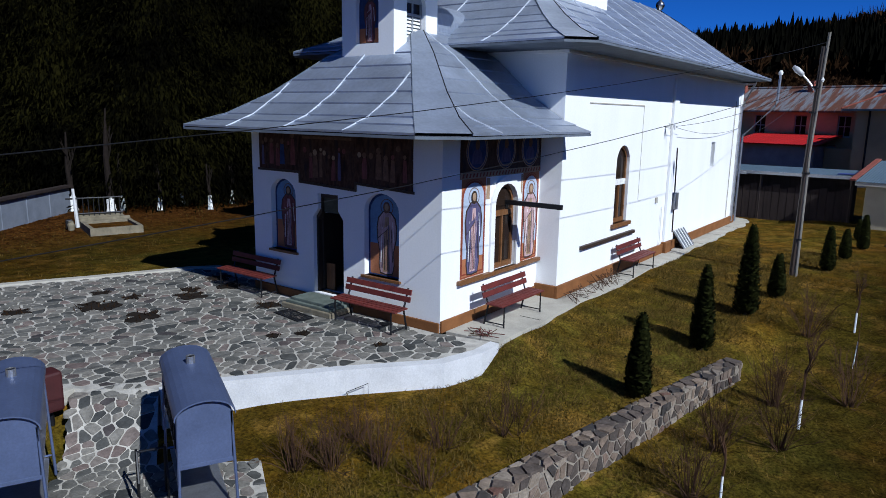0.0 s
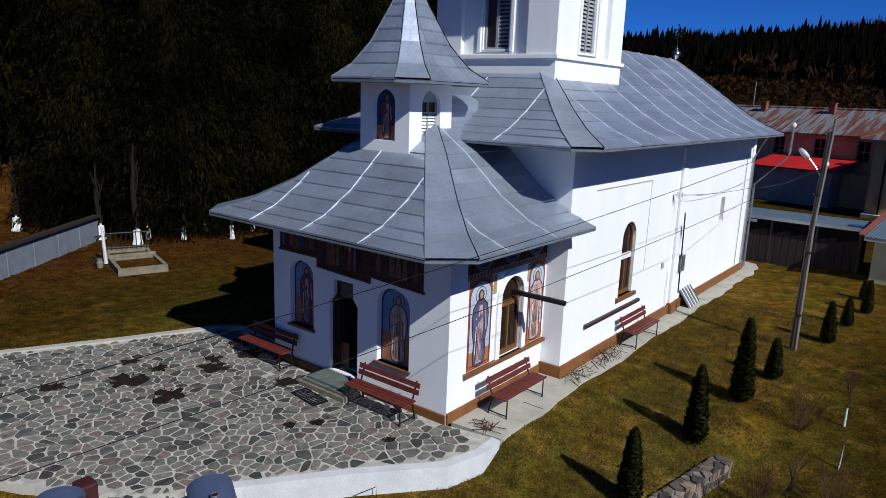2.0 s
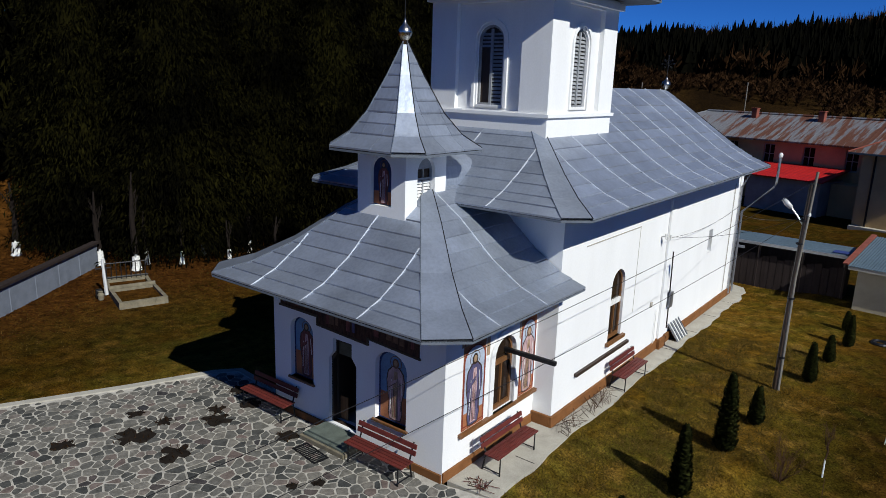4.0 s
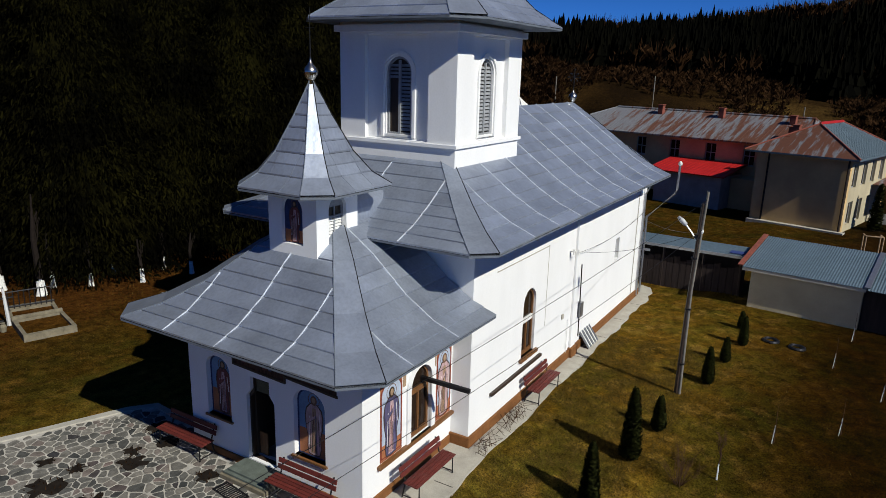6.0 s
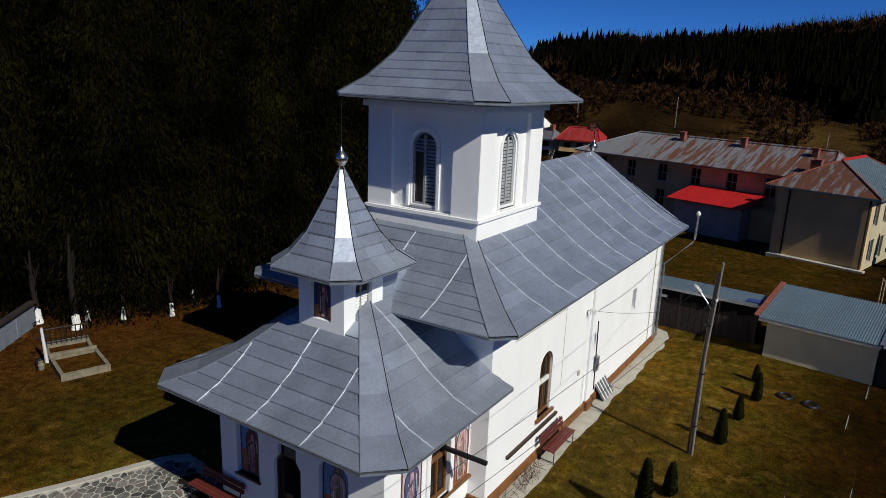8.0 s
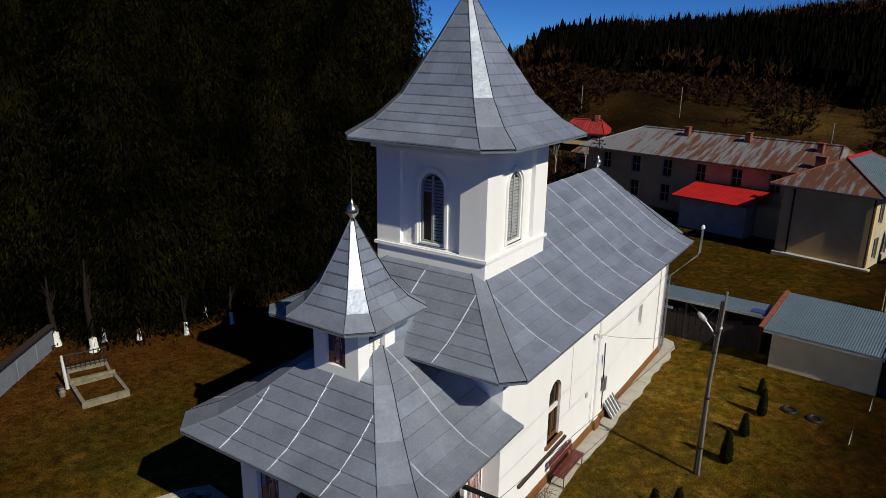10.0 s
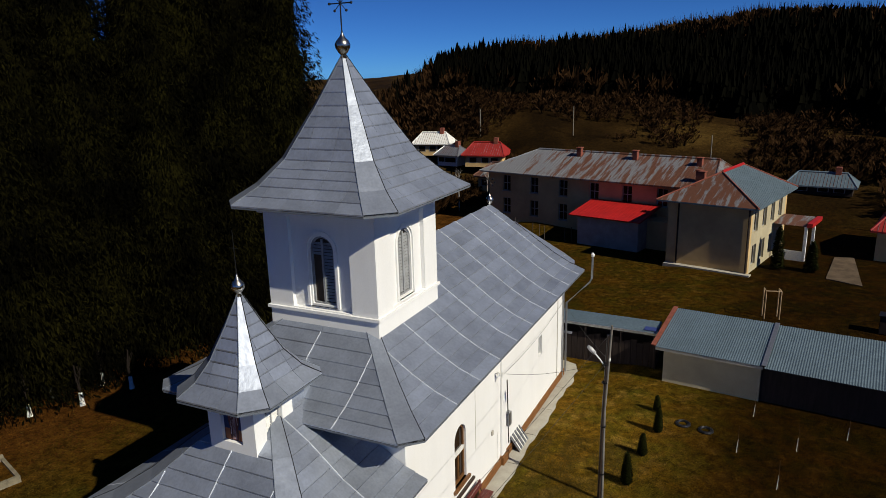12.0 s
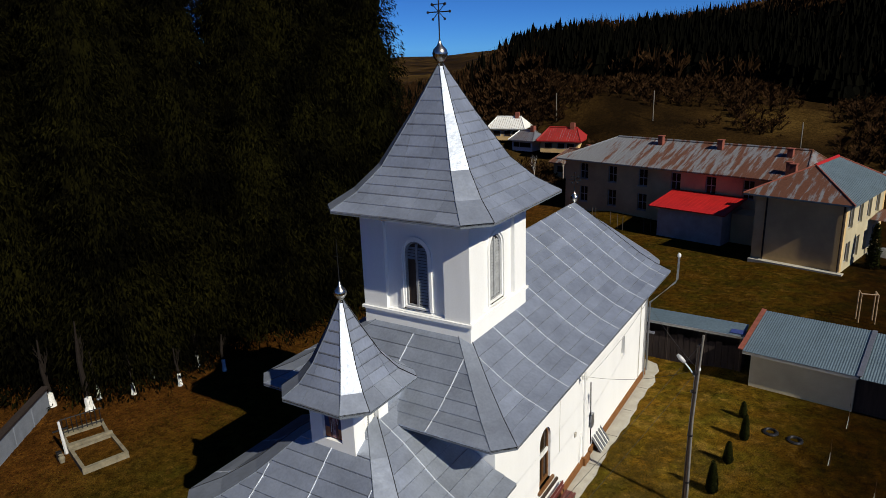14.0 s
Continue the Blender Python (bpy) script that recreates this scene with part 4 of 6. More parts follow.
def land(x, y):
    """The height of the ground."""
    r, az = math.hypot(x - 8.4, y + 10.7), math.degrees(math.atan2(x - 8.4, y + 10.7))
    lawn = max(smooth(0.5, -0.6, y) * smooth(-10.5, -8.5, x), smooth(9.0, 1.0, y) * smooth(0.9, 2.4, x))
    s = (x + 2.16) * 0.63 - (y + 5.32) * 0.776
    lawn *= 1 - smooth(-1.9, -2.8, x) * smooth(1.0, -0.2, s)
    wall_x = 4.80 + 0.18 * (y - 3.44)
    front = -(0.40 + 0.22 * smooth(-3.3, -5.6, y)) * lawn
    verge = smooth(-1.8, -0.35, x - wall_x) * smooth(5.2, 3.8, y)
    front = min(front, front + (-0.50 - front) * verge)
    low = -(0.30 + 0.22 * smooth(4.0, -3.0, y)) * smooth(-0.34, 0.0, x - wall_x) * smooth(9.0, 3.6, y)
    rise = 0.20 * smooth(8.5, 19.0, y) * smooth(1.6, 4.0, x)
    meadow = -0.20 * smooth(-8.8, -14.0, x) * smooth(30, 20, abs(y))
    hill = smooth(58 + 22 * smooth(-17, -24, az), 108, r) * (1.5 + 7.5 * smooth(-34, -23, az) - 2.5 * smooth(-6, 4, az)) + smooth(104, 150, r) * (1.5 + 5.3 * smooth(-31, -18, az) + 3.4 * smooth(-18, 0, az) + 2.0 * smooth(-6, 4, az)) + smooth(175, 420, r) * 2
    left = smooth(27, 66, -x) * 13 * smooth(62, 36, y)
    return front + low + rise + meadow + hill * smooth(-68, -50, az) * smooth(100, 70, az) + left + (1.2 * math.sin(x * 0.051 + 1) * math.sin(y * 0.043 + 1) + 0.5 * math.sin(x * 0.17 + y * 0.11) * math.sin(y * 0.21)) * smooth(58, 90, r)


def grid_ground():
    span = lambda n, far, fine: sorted({round(s * (fine * k + (far - fine * n) * (k / n) ** 4), 3) for k in range(n + 1) for s in (-1, 1)})
    xs, ys = span(120, 900, 0.22), span(120, 900, 0.28)
    verts = [(x + 2, y + 3, land(x + 2, y + 3) - 0.03) for y in ys for x in xs]
    w = len(xs)
    faces = [(j * w + i, j * w + i + 1, (j + 1) * w + i + 1, (j + 1) * w + i) for j in range(len(ys) - 1) for i in range(w - 1)]
    me = bpy.data.meshes.new("ground")
    me.from_pydata(verts, [], faces)
    for p in me.polygons:
        p.use_smooth = True
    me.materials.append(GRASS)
    return tagged(new("ground", me), "dry yellow-brown winter grass with worn green patches", "ground", kind="structure")


grid_ground()
# the paving stops just behind its kerbs
PLATFORM = [(-13.0, -9.6), (-10.5, -4.45), (-9.35, -2.10), (-8.45, 0.10), (-8.05, 0.62), (-6.9, 0.52), (-5.55, 0.52), (-5.55, -0.02), (0.0, -0.02), (1.05, 0.20), (1.12, -0.42), (0.90, -1.20), (-0.22, -2.56), (-1.29, -4.05), (-1.70, -4.92), (-2.66, -5.71), (-4.6, -6.95), (-8.5, -9.0)]
FOOTPATH = [(-1.66, -4.92), (-0.55, -5.65), (0.45, -4.72), (2.9, -6.35), (2.6, -7.75), (1.95, -8.7), (-0.73, -6.95), (-2.62, -5.70)]

PATH_STONES = FOOTPATH[:5] + [(1.88, -8.82), (-0.80, -7.07), (-2.70, -5.80)]


def plate(name, loop, z0, z1, material, label="", category="", kind="structure"):
    ob = finish(name, slab(loop, [], lambda u, v, w: (u, v, z1 + w), z1 - z0), material)
    return tagged(ob, label, category, kind=kind)


platform = plate("pavement", PLATFORM, -0.6, 0.0, MORTAR, "crazy paving of grey flagstones in pale mortar", "pavement")
ramp = lambda x, y: -0.54 * smooth(0.0, 1.5, (x + 2.16) * 0.63 - (y + 5.32) * 0.776)
bm = bmesh.new()
us = [(-2.66 + 0.98 * t, -5.72 + 0.79 * t) for t in (0.0, 0.5, 1.0)]
rows = []
for k in range(13):
    d = 0.24 * k if k < 12 else 5.2
    rows.append([bm.verts.new((x + d * 0.835, y - d * 0.55, ramp(x + d * 0.835, y - d * 0.55) - 0.012)) for x, y in us])
for a_, b_ in zip(rows, rows[1:]):
    for k in range(2):
        bm.faces.new((a_[k], a_[k + 1], b_[k + 1], b_[k]))
footpath = tagged(finish("path", bm, MORTAR), "flagstone footpath ramping down from the paved forecourt", "path", kind="structure")
part("path_bed", slab([(-1.2, -6.65), (-0.55, -5.65), (0.45, -4.72), (2.9, -6.35), (2.6, -7.75), (1.95, -8.7)], [], lambda u, v, w: (u, v, -0.555 + w), 0.3), MORTAR, footpath)
side_path = plate("side_path", [(0.05, 0.14), (1.22, 0.24)] + [(1.17 + 0.05 * math.sin(0.6 * k) + 0.035 * math.sin(1.9 * k + 1) + 0.02 * math.sin(4.3 * k), 0.6 + 0.42 * k) for k in range(45)] + [(1.05, 19.7), (1.12, 20.2), (0.85, 20.9), (0.2, 21.2), (-0.4, 20.9), (0.05, 19.75), (0.55, 19.6), (0.55, 3.8), (0.05, 3.8)], -0.4, 0.015, CONCRETE, "narrow concrete path along the church wall", "path")
for k in range(8):
    part("joint", box(0.64, 1.15, 2.0 + k * 2.3, 2.02 + k * 2.3, 0.005, 0.019), TAR, side_path)
kerb = plate("kerb", [(1.26, 0.16), (1.29, -0.45), (1.08, -1.30), (-0.07, -2.66), (-1.16, -4.16), (-1.55, -4.98), (-1.72, -4.90), (-1.33, -4.08), (-0.26, -2.58), (0.86, -1.24), (1.08, -0.44), (1.06, 0.18)], -0.85, 0.022, CONCRETE_PALE, "tall pale concrete edge of the paved forecourt", "kerb")
plate("kerb", [(-13.2, -9.5), (-13.0, -9.6), (-10.5, -4.45), (-9.35, -2.10), (-8.45, 0.10), (-8.05, 0.62), (-6.9, 0.52), (-5.57, 0.52), (-5.57, 0.70), (-6.9, 0.70), (-8.15, 0.82), (-8.66, 0.18), (-9.57, -2.02), (-10.7, -4.38)], -0.4, 0.04, CONCRETE, "concrete kerb between paving and grass", "kerb")
plate("kerb", [(-2.66, -5.72), (-4.6, -6.97), (-8.5, -9.02), (-8.58, -9.18), (-4.66, -7.13), (-2.66, -5.88)], -0.85, 0.02, CONCRETE, "concrete kerb between paving and grass", "kerb")


def inside(p, loop):
    hit = False
    for (x0, y0), (x1, y1) in zip(loop, loop[1:] + loop[:1]):
        if (y0 > p[1]) != (y1 > p[1]) and p[0] < (x1 - x0) * (p[1] - y0) / (y1 - y0) + x0:
            hit = not hit
    return hit


def cells(u0, u1, v0, v1, size, keep, rng, gap=0.03, squash=1.0, trim=False):
    """Loops of irregular stones that fill a region; trim: those at its edges are cut to it."""
    sites = {}
    nu, nv = int((u1 - u0) / size), int((v1 - v0) / (size * squash))
    for i in range(nu + 1):
        for j in range(nv + 1):
            if rng.random() > 0.2:
                sites[i, j] = (u0 + (i + 0.5 * (j % 2) + rng.uniform(-0.42, 0.42)) * size, v0 + (j + rng.uniform(-0.42, 0.42)) * size * squash)
    for (i, j), (a, b) in sites.items():
        if not keep((a, b)):
            continue
        loop = [(a - size, b - size), (a + size, b - size), (a + size, b + size), (a - size, b + size)]
        for di in range(-3, 4):
            for dj in range(-3, 4):
                if (di or dj) and (i + di, j + dj) in sites:
                    c, d = sites[i + di, j + dj]
                    du, dv = c - a, d - b
                    n = math.hypot(du, dv)
                    edge = n / 2 - gap * (0.7 + 0.6 * ((i * 7 + j * 3) % 5) / 4)
                    loop = clip(loop, lambda p: edge - ((p[0] - a) * du + (p[1] - b) * dv) / n)
        if trim:
            for f in (lambda p: p[0] - u0, lambda p: u1 - p[0], lambda p: p[1] - v0, lambda p: v1 - p[1]):
                loop = clip(loop, f)
        for shrink in (1.0, 0.86, 0.74, 0.62, 0.5) if not trim else (1.0,):
            small = [(a + (p[0] - a) * shrink, b + (p[1] - b) * shrink) for p in loop]
            if len(small) > 2 and (trim or all(keep(p) for p in small)):
                yield small
                break


def stone(loop, place, height, bm=None, round_off=False):
    """One stone with a slightly smaller top."""
    out = bm or bmesh.new()
    if round_off:                                         # worn corners
        loop = [(p[0] + (q[0] - p[0]) * t, p[1] + (q[1] - p[1]) * t) for p, q in zip(loop, loop[1:] + loop[:1]) for t in (0.13, 0.87)]
    cu, cv = sum(p[0] for p in loop) / len(loop), sum(p[1] for p in loop) / len(loop)
    low = [out.verts.new(place(u, v, -0.03)) for u, v in loop]
    top = [out.verts.new(place(cu + (u - cu) * 0.965, cv + (v - cv) * 0.965, height)) for u, v in loop]
    out.faces.new(top)
    for k in range(len(loop)):
        out.faces.new((low[k], low[(k + 1) % len(loop)], top[(k + 1) % len(loop)], top[k]))
    return out


kerb_loop = [(1.4, 0.2), (1.4, -0.45), (1.2, -1.4), (0.0, -2.75), (-1.1, -4.25), (-1.5, -5.05), (-1.75, -4.88), (-1.35, -4.06), (-0.28, -2.56), (0.84, -1.22), (1.05, -0.43), (0.4, 0.1)]
rng = random.Random(11)
near, far_bm = 0, bmesh.new()
on_platform = lambda p: inside(p, PLATFORM) and not inside(p, kerb_loop) and not (-3.85 < p[0] < -2.2 and p[1] > -0.62)
for loop in cells(-12.9, 1.6, -9.4, 0.6, 0.215, on_platform, rng, 0.017):
    lift = lambda u, v, w: (u, v, w)
    if loop[0][0] > -6.2 and loop[0][1] > -4.6 and near < 290:
        part("flagstone", stone(loop, lift, rng.uniform(0.008, 0.022), None, True), FLAG, platform)
        near += 1
    else:
        stone(loop, lift, rng.uniform(0.008, 0.022), far_bm, True)
part("far_flagstones", far_bm, FLAG_JOINED, platform)["kind"] = "stuff"
for loop in cells(-2.8, 3.0, -8.9, -4.6, 0.15, lambda p: inside(p, PATH_STONES), rng, 0.010):
    part("flagstone", stone(loop, lambda u, v, w: (u, v, w + ramp(u, v) - 0.012), rng.uniform(0.008, 0.022), None, True), FLAG, footpath)

# the retaining wall of rubble
W0, W1 = Vector((3.06, -6.2, -0.24)), Vector((4.80, 3.44, -0.24))
run = (W1 - W0).length
along = (W1 - W0) / run
outward = Vector((along.y, -along.x, 0))
wall_at = lambda u, h, w: W0 + along * u + outward * w + Vector((0, 0, h))
retaining = tagged(finish("retaining_wall", slab(rect(0, run, -1.2, -0.22), [], lambda u, v, w: wall_at(u, v, w + 0.02), 0.34), WALL_MORTAR), "low retaining wall of mortared rubble stones", "wall", kind="structure")
for loop in cells(0.0, run, -1.15, -0.22, 0.15, lambda p: True, rng, 0.017, 1.15, True):
    part("wall_stone", stone(loop, lambda u, v, w: wall_at(u, v, w + 0.02), rng.uniform(0.008, 0.026)), RUBBLE, retaining)
for loop in cells(0.0, run, -0.31, 0.03, 0.20, lambda p: True, rng, 0.020, 0.8, True):
    part("coping_stone", stone(loop, lambda u, v, w: wall_at(u, -0.22 + w, v), rng.uniform(0.02, 0.045)), RUBBLE, retaining)
for v in range(4):
    c = -0.3 - 0.3 * v
    bm = box(run + 0.02, run + 0.10 + 0.03 * (v % 2), -0.30, 0.0, c - 0.27, c, 0.04, m=Matrix.Identity(4))
    for vert in bm.verts:
        vert.co = wall_at(vert.co.x, vert.co.z, vert.co.y)
    part("wall_stone", bm, RUBBLE, retaining)


# ---- on the forecourt ----
def bench():
    ob = thing("bench", "red-brown slatted bench on black iron legs", "bench", group="benches round the church")
    L = 1.74
    for k, y in enumerate((-0.19, -0.09, 0.01, 0.11)):
        part("seat_slat", box(-L / 2, L / 2, y - 0.043, y + 0.043, 0.44 + 0.004 * k, 0.47 + 0.004 * k, 0.006), SLAT_RED, ob)
    for z in (0.62, 0.76):
        bm = box(-L / 2, L / 2, -0.015, 0.015, -0.055, 0.055, 0.006)
        bmesh.ops.transform(bm, matrix=pose(0, 0.20 + (z - 0.5) * 0.25, z, -14, 0, 0), verts=bm.verts)
        part("back_slat", bm, SLAT_RED, ob)
    for x in (-0.75, 0.75):
        part("leg", tube([(x, -0.21, 0.0), (x, -0.21, 0.43), (x, 0.16, 0.43)], 0.02, 6), IRON, ob)
        part("back_leg", tube([(x, 0.26, 0.0), (x, 0.17, 0.42), (x, 0.31, 0.83)], 0.02, 6), IRON, ob)
        part("stretcher", tube([(x, -0.21, 0.06), (x, 0.25, 0.06)], 0.014, 6), IRON, ob)
    return ob


first = bench()
first.matrix_basis = pose(-1.38, -0.52, 0.02, 0, 0, 0)
for x, y, z, turn, label in ((-5.42, -0.36, 0.02, 0, "red-brown slatted bench in the shade of the porch"), (0.62, 1.78, 0.02, 90, "red-brown slatted bench in full sun below the painted wall"), (0.98, 7.76, 0.02, 90, "red-brown slatted bench against the sunlit nave wall")):
    tagged(copy_thing(first, pose(x, y, z, 0, 0, turn)), label)
first["label"] = "red-brown slatted bench on black iron legs beside the door"

step = thing("doorstep", "concrete doorstep with a greenish slab on top", "step")
part("step", box(-3.78, -2.28, -0.74, -0.03, 0.0, 0.12, 0.02), GRAVE_STONE, step)
part("slab", box(-3.70, -2.36, -0.68, -0.02, 0.12, 0.18, 0.012), GREEN_MAT, step, "grey-green slab")
part("upper_slab", box(-3.62, -2.46, -0.60, -0.02, 0.18, 0.24, 0.012), GREEN_MAT, step, "grey-green slab")
grate = thing("boot_grate", "black iron boot grate set in the paving", "grate", (-3.05, -1.04, 0.0), -8)
part("rim", slab(rect(-0.45, 0.45, -0.2, 0.2), [rect(-0.42, 0.42, -0.17, 0.17)], lambda u, v, w: (u, v, 0.035 + w), 0.03), IRON, grate)
for k in range(12):
    part("bar", box(-0.41 + k * 0.073, -0.385 + k * 0.073, -0.17, 0.17, 0.01, 0.032), IRON, grate)


def candle_box(label):
    """A sheet-metal candle house: a vaulted hood with a chimney on a trestle."""
    ob = thing("candle_stand", label, "candle stand", group="candle stands by the path")
    L, w = 1.85, 0.29
    hood = [(-w, 1.20), (w, 1.20)] + [(w * math.cos(math.pi * k / 12), 1.50 + 0.16 * math.sin(math.pi * k / 12)) for k in range(13)]
    inner = [(u * 0.95, 1.305 + (v - 1.3) * 0.96) for u, v in hood]
    outer_roof = [(w * 1.12 * math.cos(math.pi * k / 12), 1.50 + 0.19 * math.sin(math.pi * k / 12)) for k in range(13)]
    vault = outer_roof + [(u * 0.97, v - 0.015) for u, v in reversed(outer_roof)]
    part("vault", slab(vault, [], lambda u, v, d: (L / 2 + 0.06 + d, u, v), L + 0.12), BLUE_PAINT, ob, "vaulted blue-grey sheet roof")
    for x in (-L / 2 + 0.02, L / 2):
        part("end_panel", slab([(-w, 0.95), (w, 0.95)] + hood[2:], [], lambda u, v, d: (x + d, u, v), 0.02), BLUE_PAINT, ob)
    part("back_panel", box(-L / 2, L / 2, w - 0.02, w, 0.95, 1.50), BLUE_PAINT, ob)
    part("tray", box(-L / 2, L / 2, -w, w, 0.90, 0.95, 0.005), BLUE_PAINT, ob)
    part("lower_tray", box(-L / 2, L / 2, -w + 0.03, w - 0.03, 0.25, 0.28, 0.005), STEEL, ob)
    bm = lathe([(0.055, 0.0), (0.055, 0.13), (0.047, 0.13), (0.047, 0.03), (0.0, 0.03)], 14, (-0.28, 0, 1.65))
    part("chimney", bm, STEEL, ob, "bare metal chimney")
    # a black disc stands in for the shade inside the chimney mouth
    part("chimney_mouth_shade", lathe([(0.0465, 0.118), (0.0, 0.119)], 14, (-0.28, 0, 1.65)), IRON, ob)
    for sx in (-1, 1):
        for sy in (-1, 1):
            part("leg", tube([(sx * (L / 2 - 0.02), sy * (w - 0.01), 1.50), (sx * (L / 2 + 0.02), sy * (w + 0.03), 0.0)], 0.018, 6), BLUE_PAINT, ob)
        part("cross_bar", tube([(sx * L / 2, -w, 0.3), (sx * L / 2, w, 0.3)], 0.014, 6), BLUE_PAINT, ob)
    for k in range(6):
        part("door_bar", tube([(-L / 2 + 0.15 + k * 0.25, -w, 0.95), (-L / 2 + 0.15 + k * 0.25, -w, 1.5)], 0.008, 5), IRON, ob)
    return ob


stand = candle_box("blue-grey sheet-metal candle stand with a vaulted roof and short chimney")
stand.matrix_basis = pose(0.60, -5.78, -0.56, 0, 0, -27)
copy_thing(stand, pose(-0.72, -7.28, -0.60, 0, 0, -25))
rack = thing("folding_rack", "bent dark tube rack beside the candle stand", "rack", (0.30, -6.22, -0.55), -27)
for y in (-0.16, 0.16):
    part("loop", tube([(-0.25, y, 0.0), (0.2, y, 0.0), (0.25, y, 0.45), (0.05, y, 0.75), (-0.12, y, 0.7), (-0.25, y, 0.0)], 0.016, 6), IRON, rack)
for x, z in ((-0.25, 0.0), (0.2, 0.0), (0.05, 0.75)):
    part("tie", tube([(x, -0.16, z), (x, 0.16, z)], 0.014, 6), IRON, rack)
red_can = thing("candle_bin", "dark red metal bin standing in the grass", "bin", (-2.56, -6.12, land(-2.56, -6.12) - 0.06))
part("body", box(-0.16, 0.16, -0.14, 0.14, 0.25, 0.85, 0.04), RED_DULL, red_can)
part("foot", tube([(0, 0, 0.0), (0, 0, 0.3)], 0.04, 8), IRON, red_can)
stub = thing("stone_block", "pale stub of stone in the grass", "stone", (-2.05, -6.55, land(-2.05, -6.55) - 0.06))
part("block", box(-0.09, 0.09, -0.07, 0.07, 0.0, 0.3, 0.03), GRAVE_STONE, stub)

hoop = thing("wire_hoop", "thin bent wire hoop standing at the pale kerb", "wire hoop", (0.06, -2.66, land(0.06, -2.66) - 0.03))
part("wire", tube([(0, 0, 0), (0.01, 0.0, 0.10), (0.26, 0.26, 0.24), (0.26, 0.26, 0.0)], 0.007, 5), IRON, hoop)

# weeds and bare patches on the paving
rng = random.Random(5)
for x, y, s in ((-6.75, -3.31, 0.38), (-5.35, -3.02, 0.34), (-6.9, -2.4, 0.2), (-6.05, -1.5, 0.30), (-6.5, -1.2, 0.22), (-6.1, -0.35, 0.26), (-4.05, -0.95, 0.26), (-7.6, -4.55, 0.24), (-2.02, -1.72, 0.14), (-2.32, -2.15, 0.12), (-0.4, -1.28, 0.11), (-7.8, -2.65, 0.18), (-7.0, -0.1, 0.3)):
    s *= 1.15
    ring = [(x + s * q * math.cos(a), y + s * q * math.sin(a)) for a, q in ((k * math.pi / 9, rng.uniform(0.35, 1.25)) for k in range(18))]
    patch = plate("weed_patch", ring, -0.02, 0.028, EARTH, "flat brown clump of withered weeds in the paving", "weeds", "stuff")
    verts, faces = [], []
    for k in range(int(36 * s / 0.3)):
        a, r = rng.uniform(0, 6.28), s * math.sqrt(rng.random())
        bx, by, t, h = x + r * math.cos(a), y + r * math.sin(a), rng.uniform(0, 6.28), rng.uniform(0.03, 0.10)
        dx, dy = 0.012 * math.cos(t), 0.012 * math.sin(t)
        n = len(verts)
        verts += [(bx - dx, by - dy, 0.02), (bx + dx, by + dy, 0.02), (bx + rng.uniform(-0.06, 0.06), by + rng.uniform(-0.06, 0.06), 0.02 + h)]
        faces.append((n, n + 1, n + 2))
    me = bpy.data.meshes.new("withered_stalks")
    me.from_pydata(verts, [], faces)
    me.materials.append(BUSH)
    new("withered_stalks", me).parent = patch
debris = thing("twig_heap", "small heap of red-brown twigs on the concrete", "twigs", (0.72, 0.42, 0.02))
for k in range(26):
    a = rng.uniform(0, 6.28)
    part("twig", tube([(rng.uniform(-0.2, 0.2), rng.uniform(-0.15, 0.15), 0.01 + 0.002 * k), (rng.uniform(-0.2, 0.2) + 0.25 * math.cos(a), rng.uniform(-0.15, 0.15) + 0.25 * math.sin(a), 0.02 + 0.002 * k)], 0.008, 4), SLAT_RED if k % 2 else TWIG, debris)
creeper = thing("bare_creeper", "leafless thin creeper stems along the wall foot", "plant", (0.80, 4.9, 0.0))
for k in range(40):
    y0 = rng.uniform(-1.3, 1.3)
    part("stem", tube([(rng.uniform(0.1, 0.4), y0, 0.02), (rng.uniform(-0.1, 0.3), y0 + rng.uniform(-0.4, 0.4), rng.uniform(0.1, 0.35)), (rng.uniform(0, 0.5), y0 + rng.uniform(-0.7, 0.7), rng.uniform(0.02, 0.3))], 0.006, 4), TWIG, creeper)
stack = thing("sheet_stack", "striped offcuts of sheet leaning at the wall foot", "metal sheets", (0.95, 12.1, 0.02))
for k in range(9):
    bm = box(-0.012, 0.012, -0.035, 0.035, 0.0, 0.72, 0.003)
    bmesh.ops.transform(bm, matrix=pose(0.0, k * 0.125, 0.0, 0, -36, 0), verts=bm.verts)
    part("slat", bm, LIME if k % 2 else STEEL, stack)
bm = box(-0.03, -0.014, -0.05, 1.06, 0.02, 0.68, 0.003)
bmesh.ops.transform(bm, matrix=pose(0.0, 0, 0.0, 0, -36, 0), verts=bm.verts)
part("backing", bm, TAR, stack, "dark sheet behind the slats")


# ---- posts, lamps and wires ----
post = thing("utility_pole", "slender weathered concrete pole with a steel-braced foot and a street lamp", "utility pole", (4.56, 10.3, 0.0))
part("pole", tube([(0.0, 0.0, -0.1), (-0.02, 0, 3.4), (0.12, 0, 6.45)], [0.045, 0.04, 0.036], 8), POLE, post)
part("stub", tube([(-0.10, 0.02, 0.0), (-0.07, 0.02, 3.0), (0.02, 0.02, 6.1)], [0.075, 0.065, 0.055], 8), WOOD_DARK, post, "older dark timber stub beside the pole")
for z in (1.0, 2.8, 4.4, 5.05):
    part("band", lathe([(0.10, 0), (0.10, 0.05), (0.07, 0.05), (0.07, 0)], 10, (-0.05, 0, z)), IRON, post)
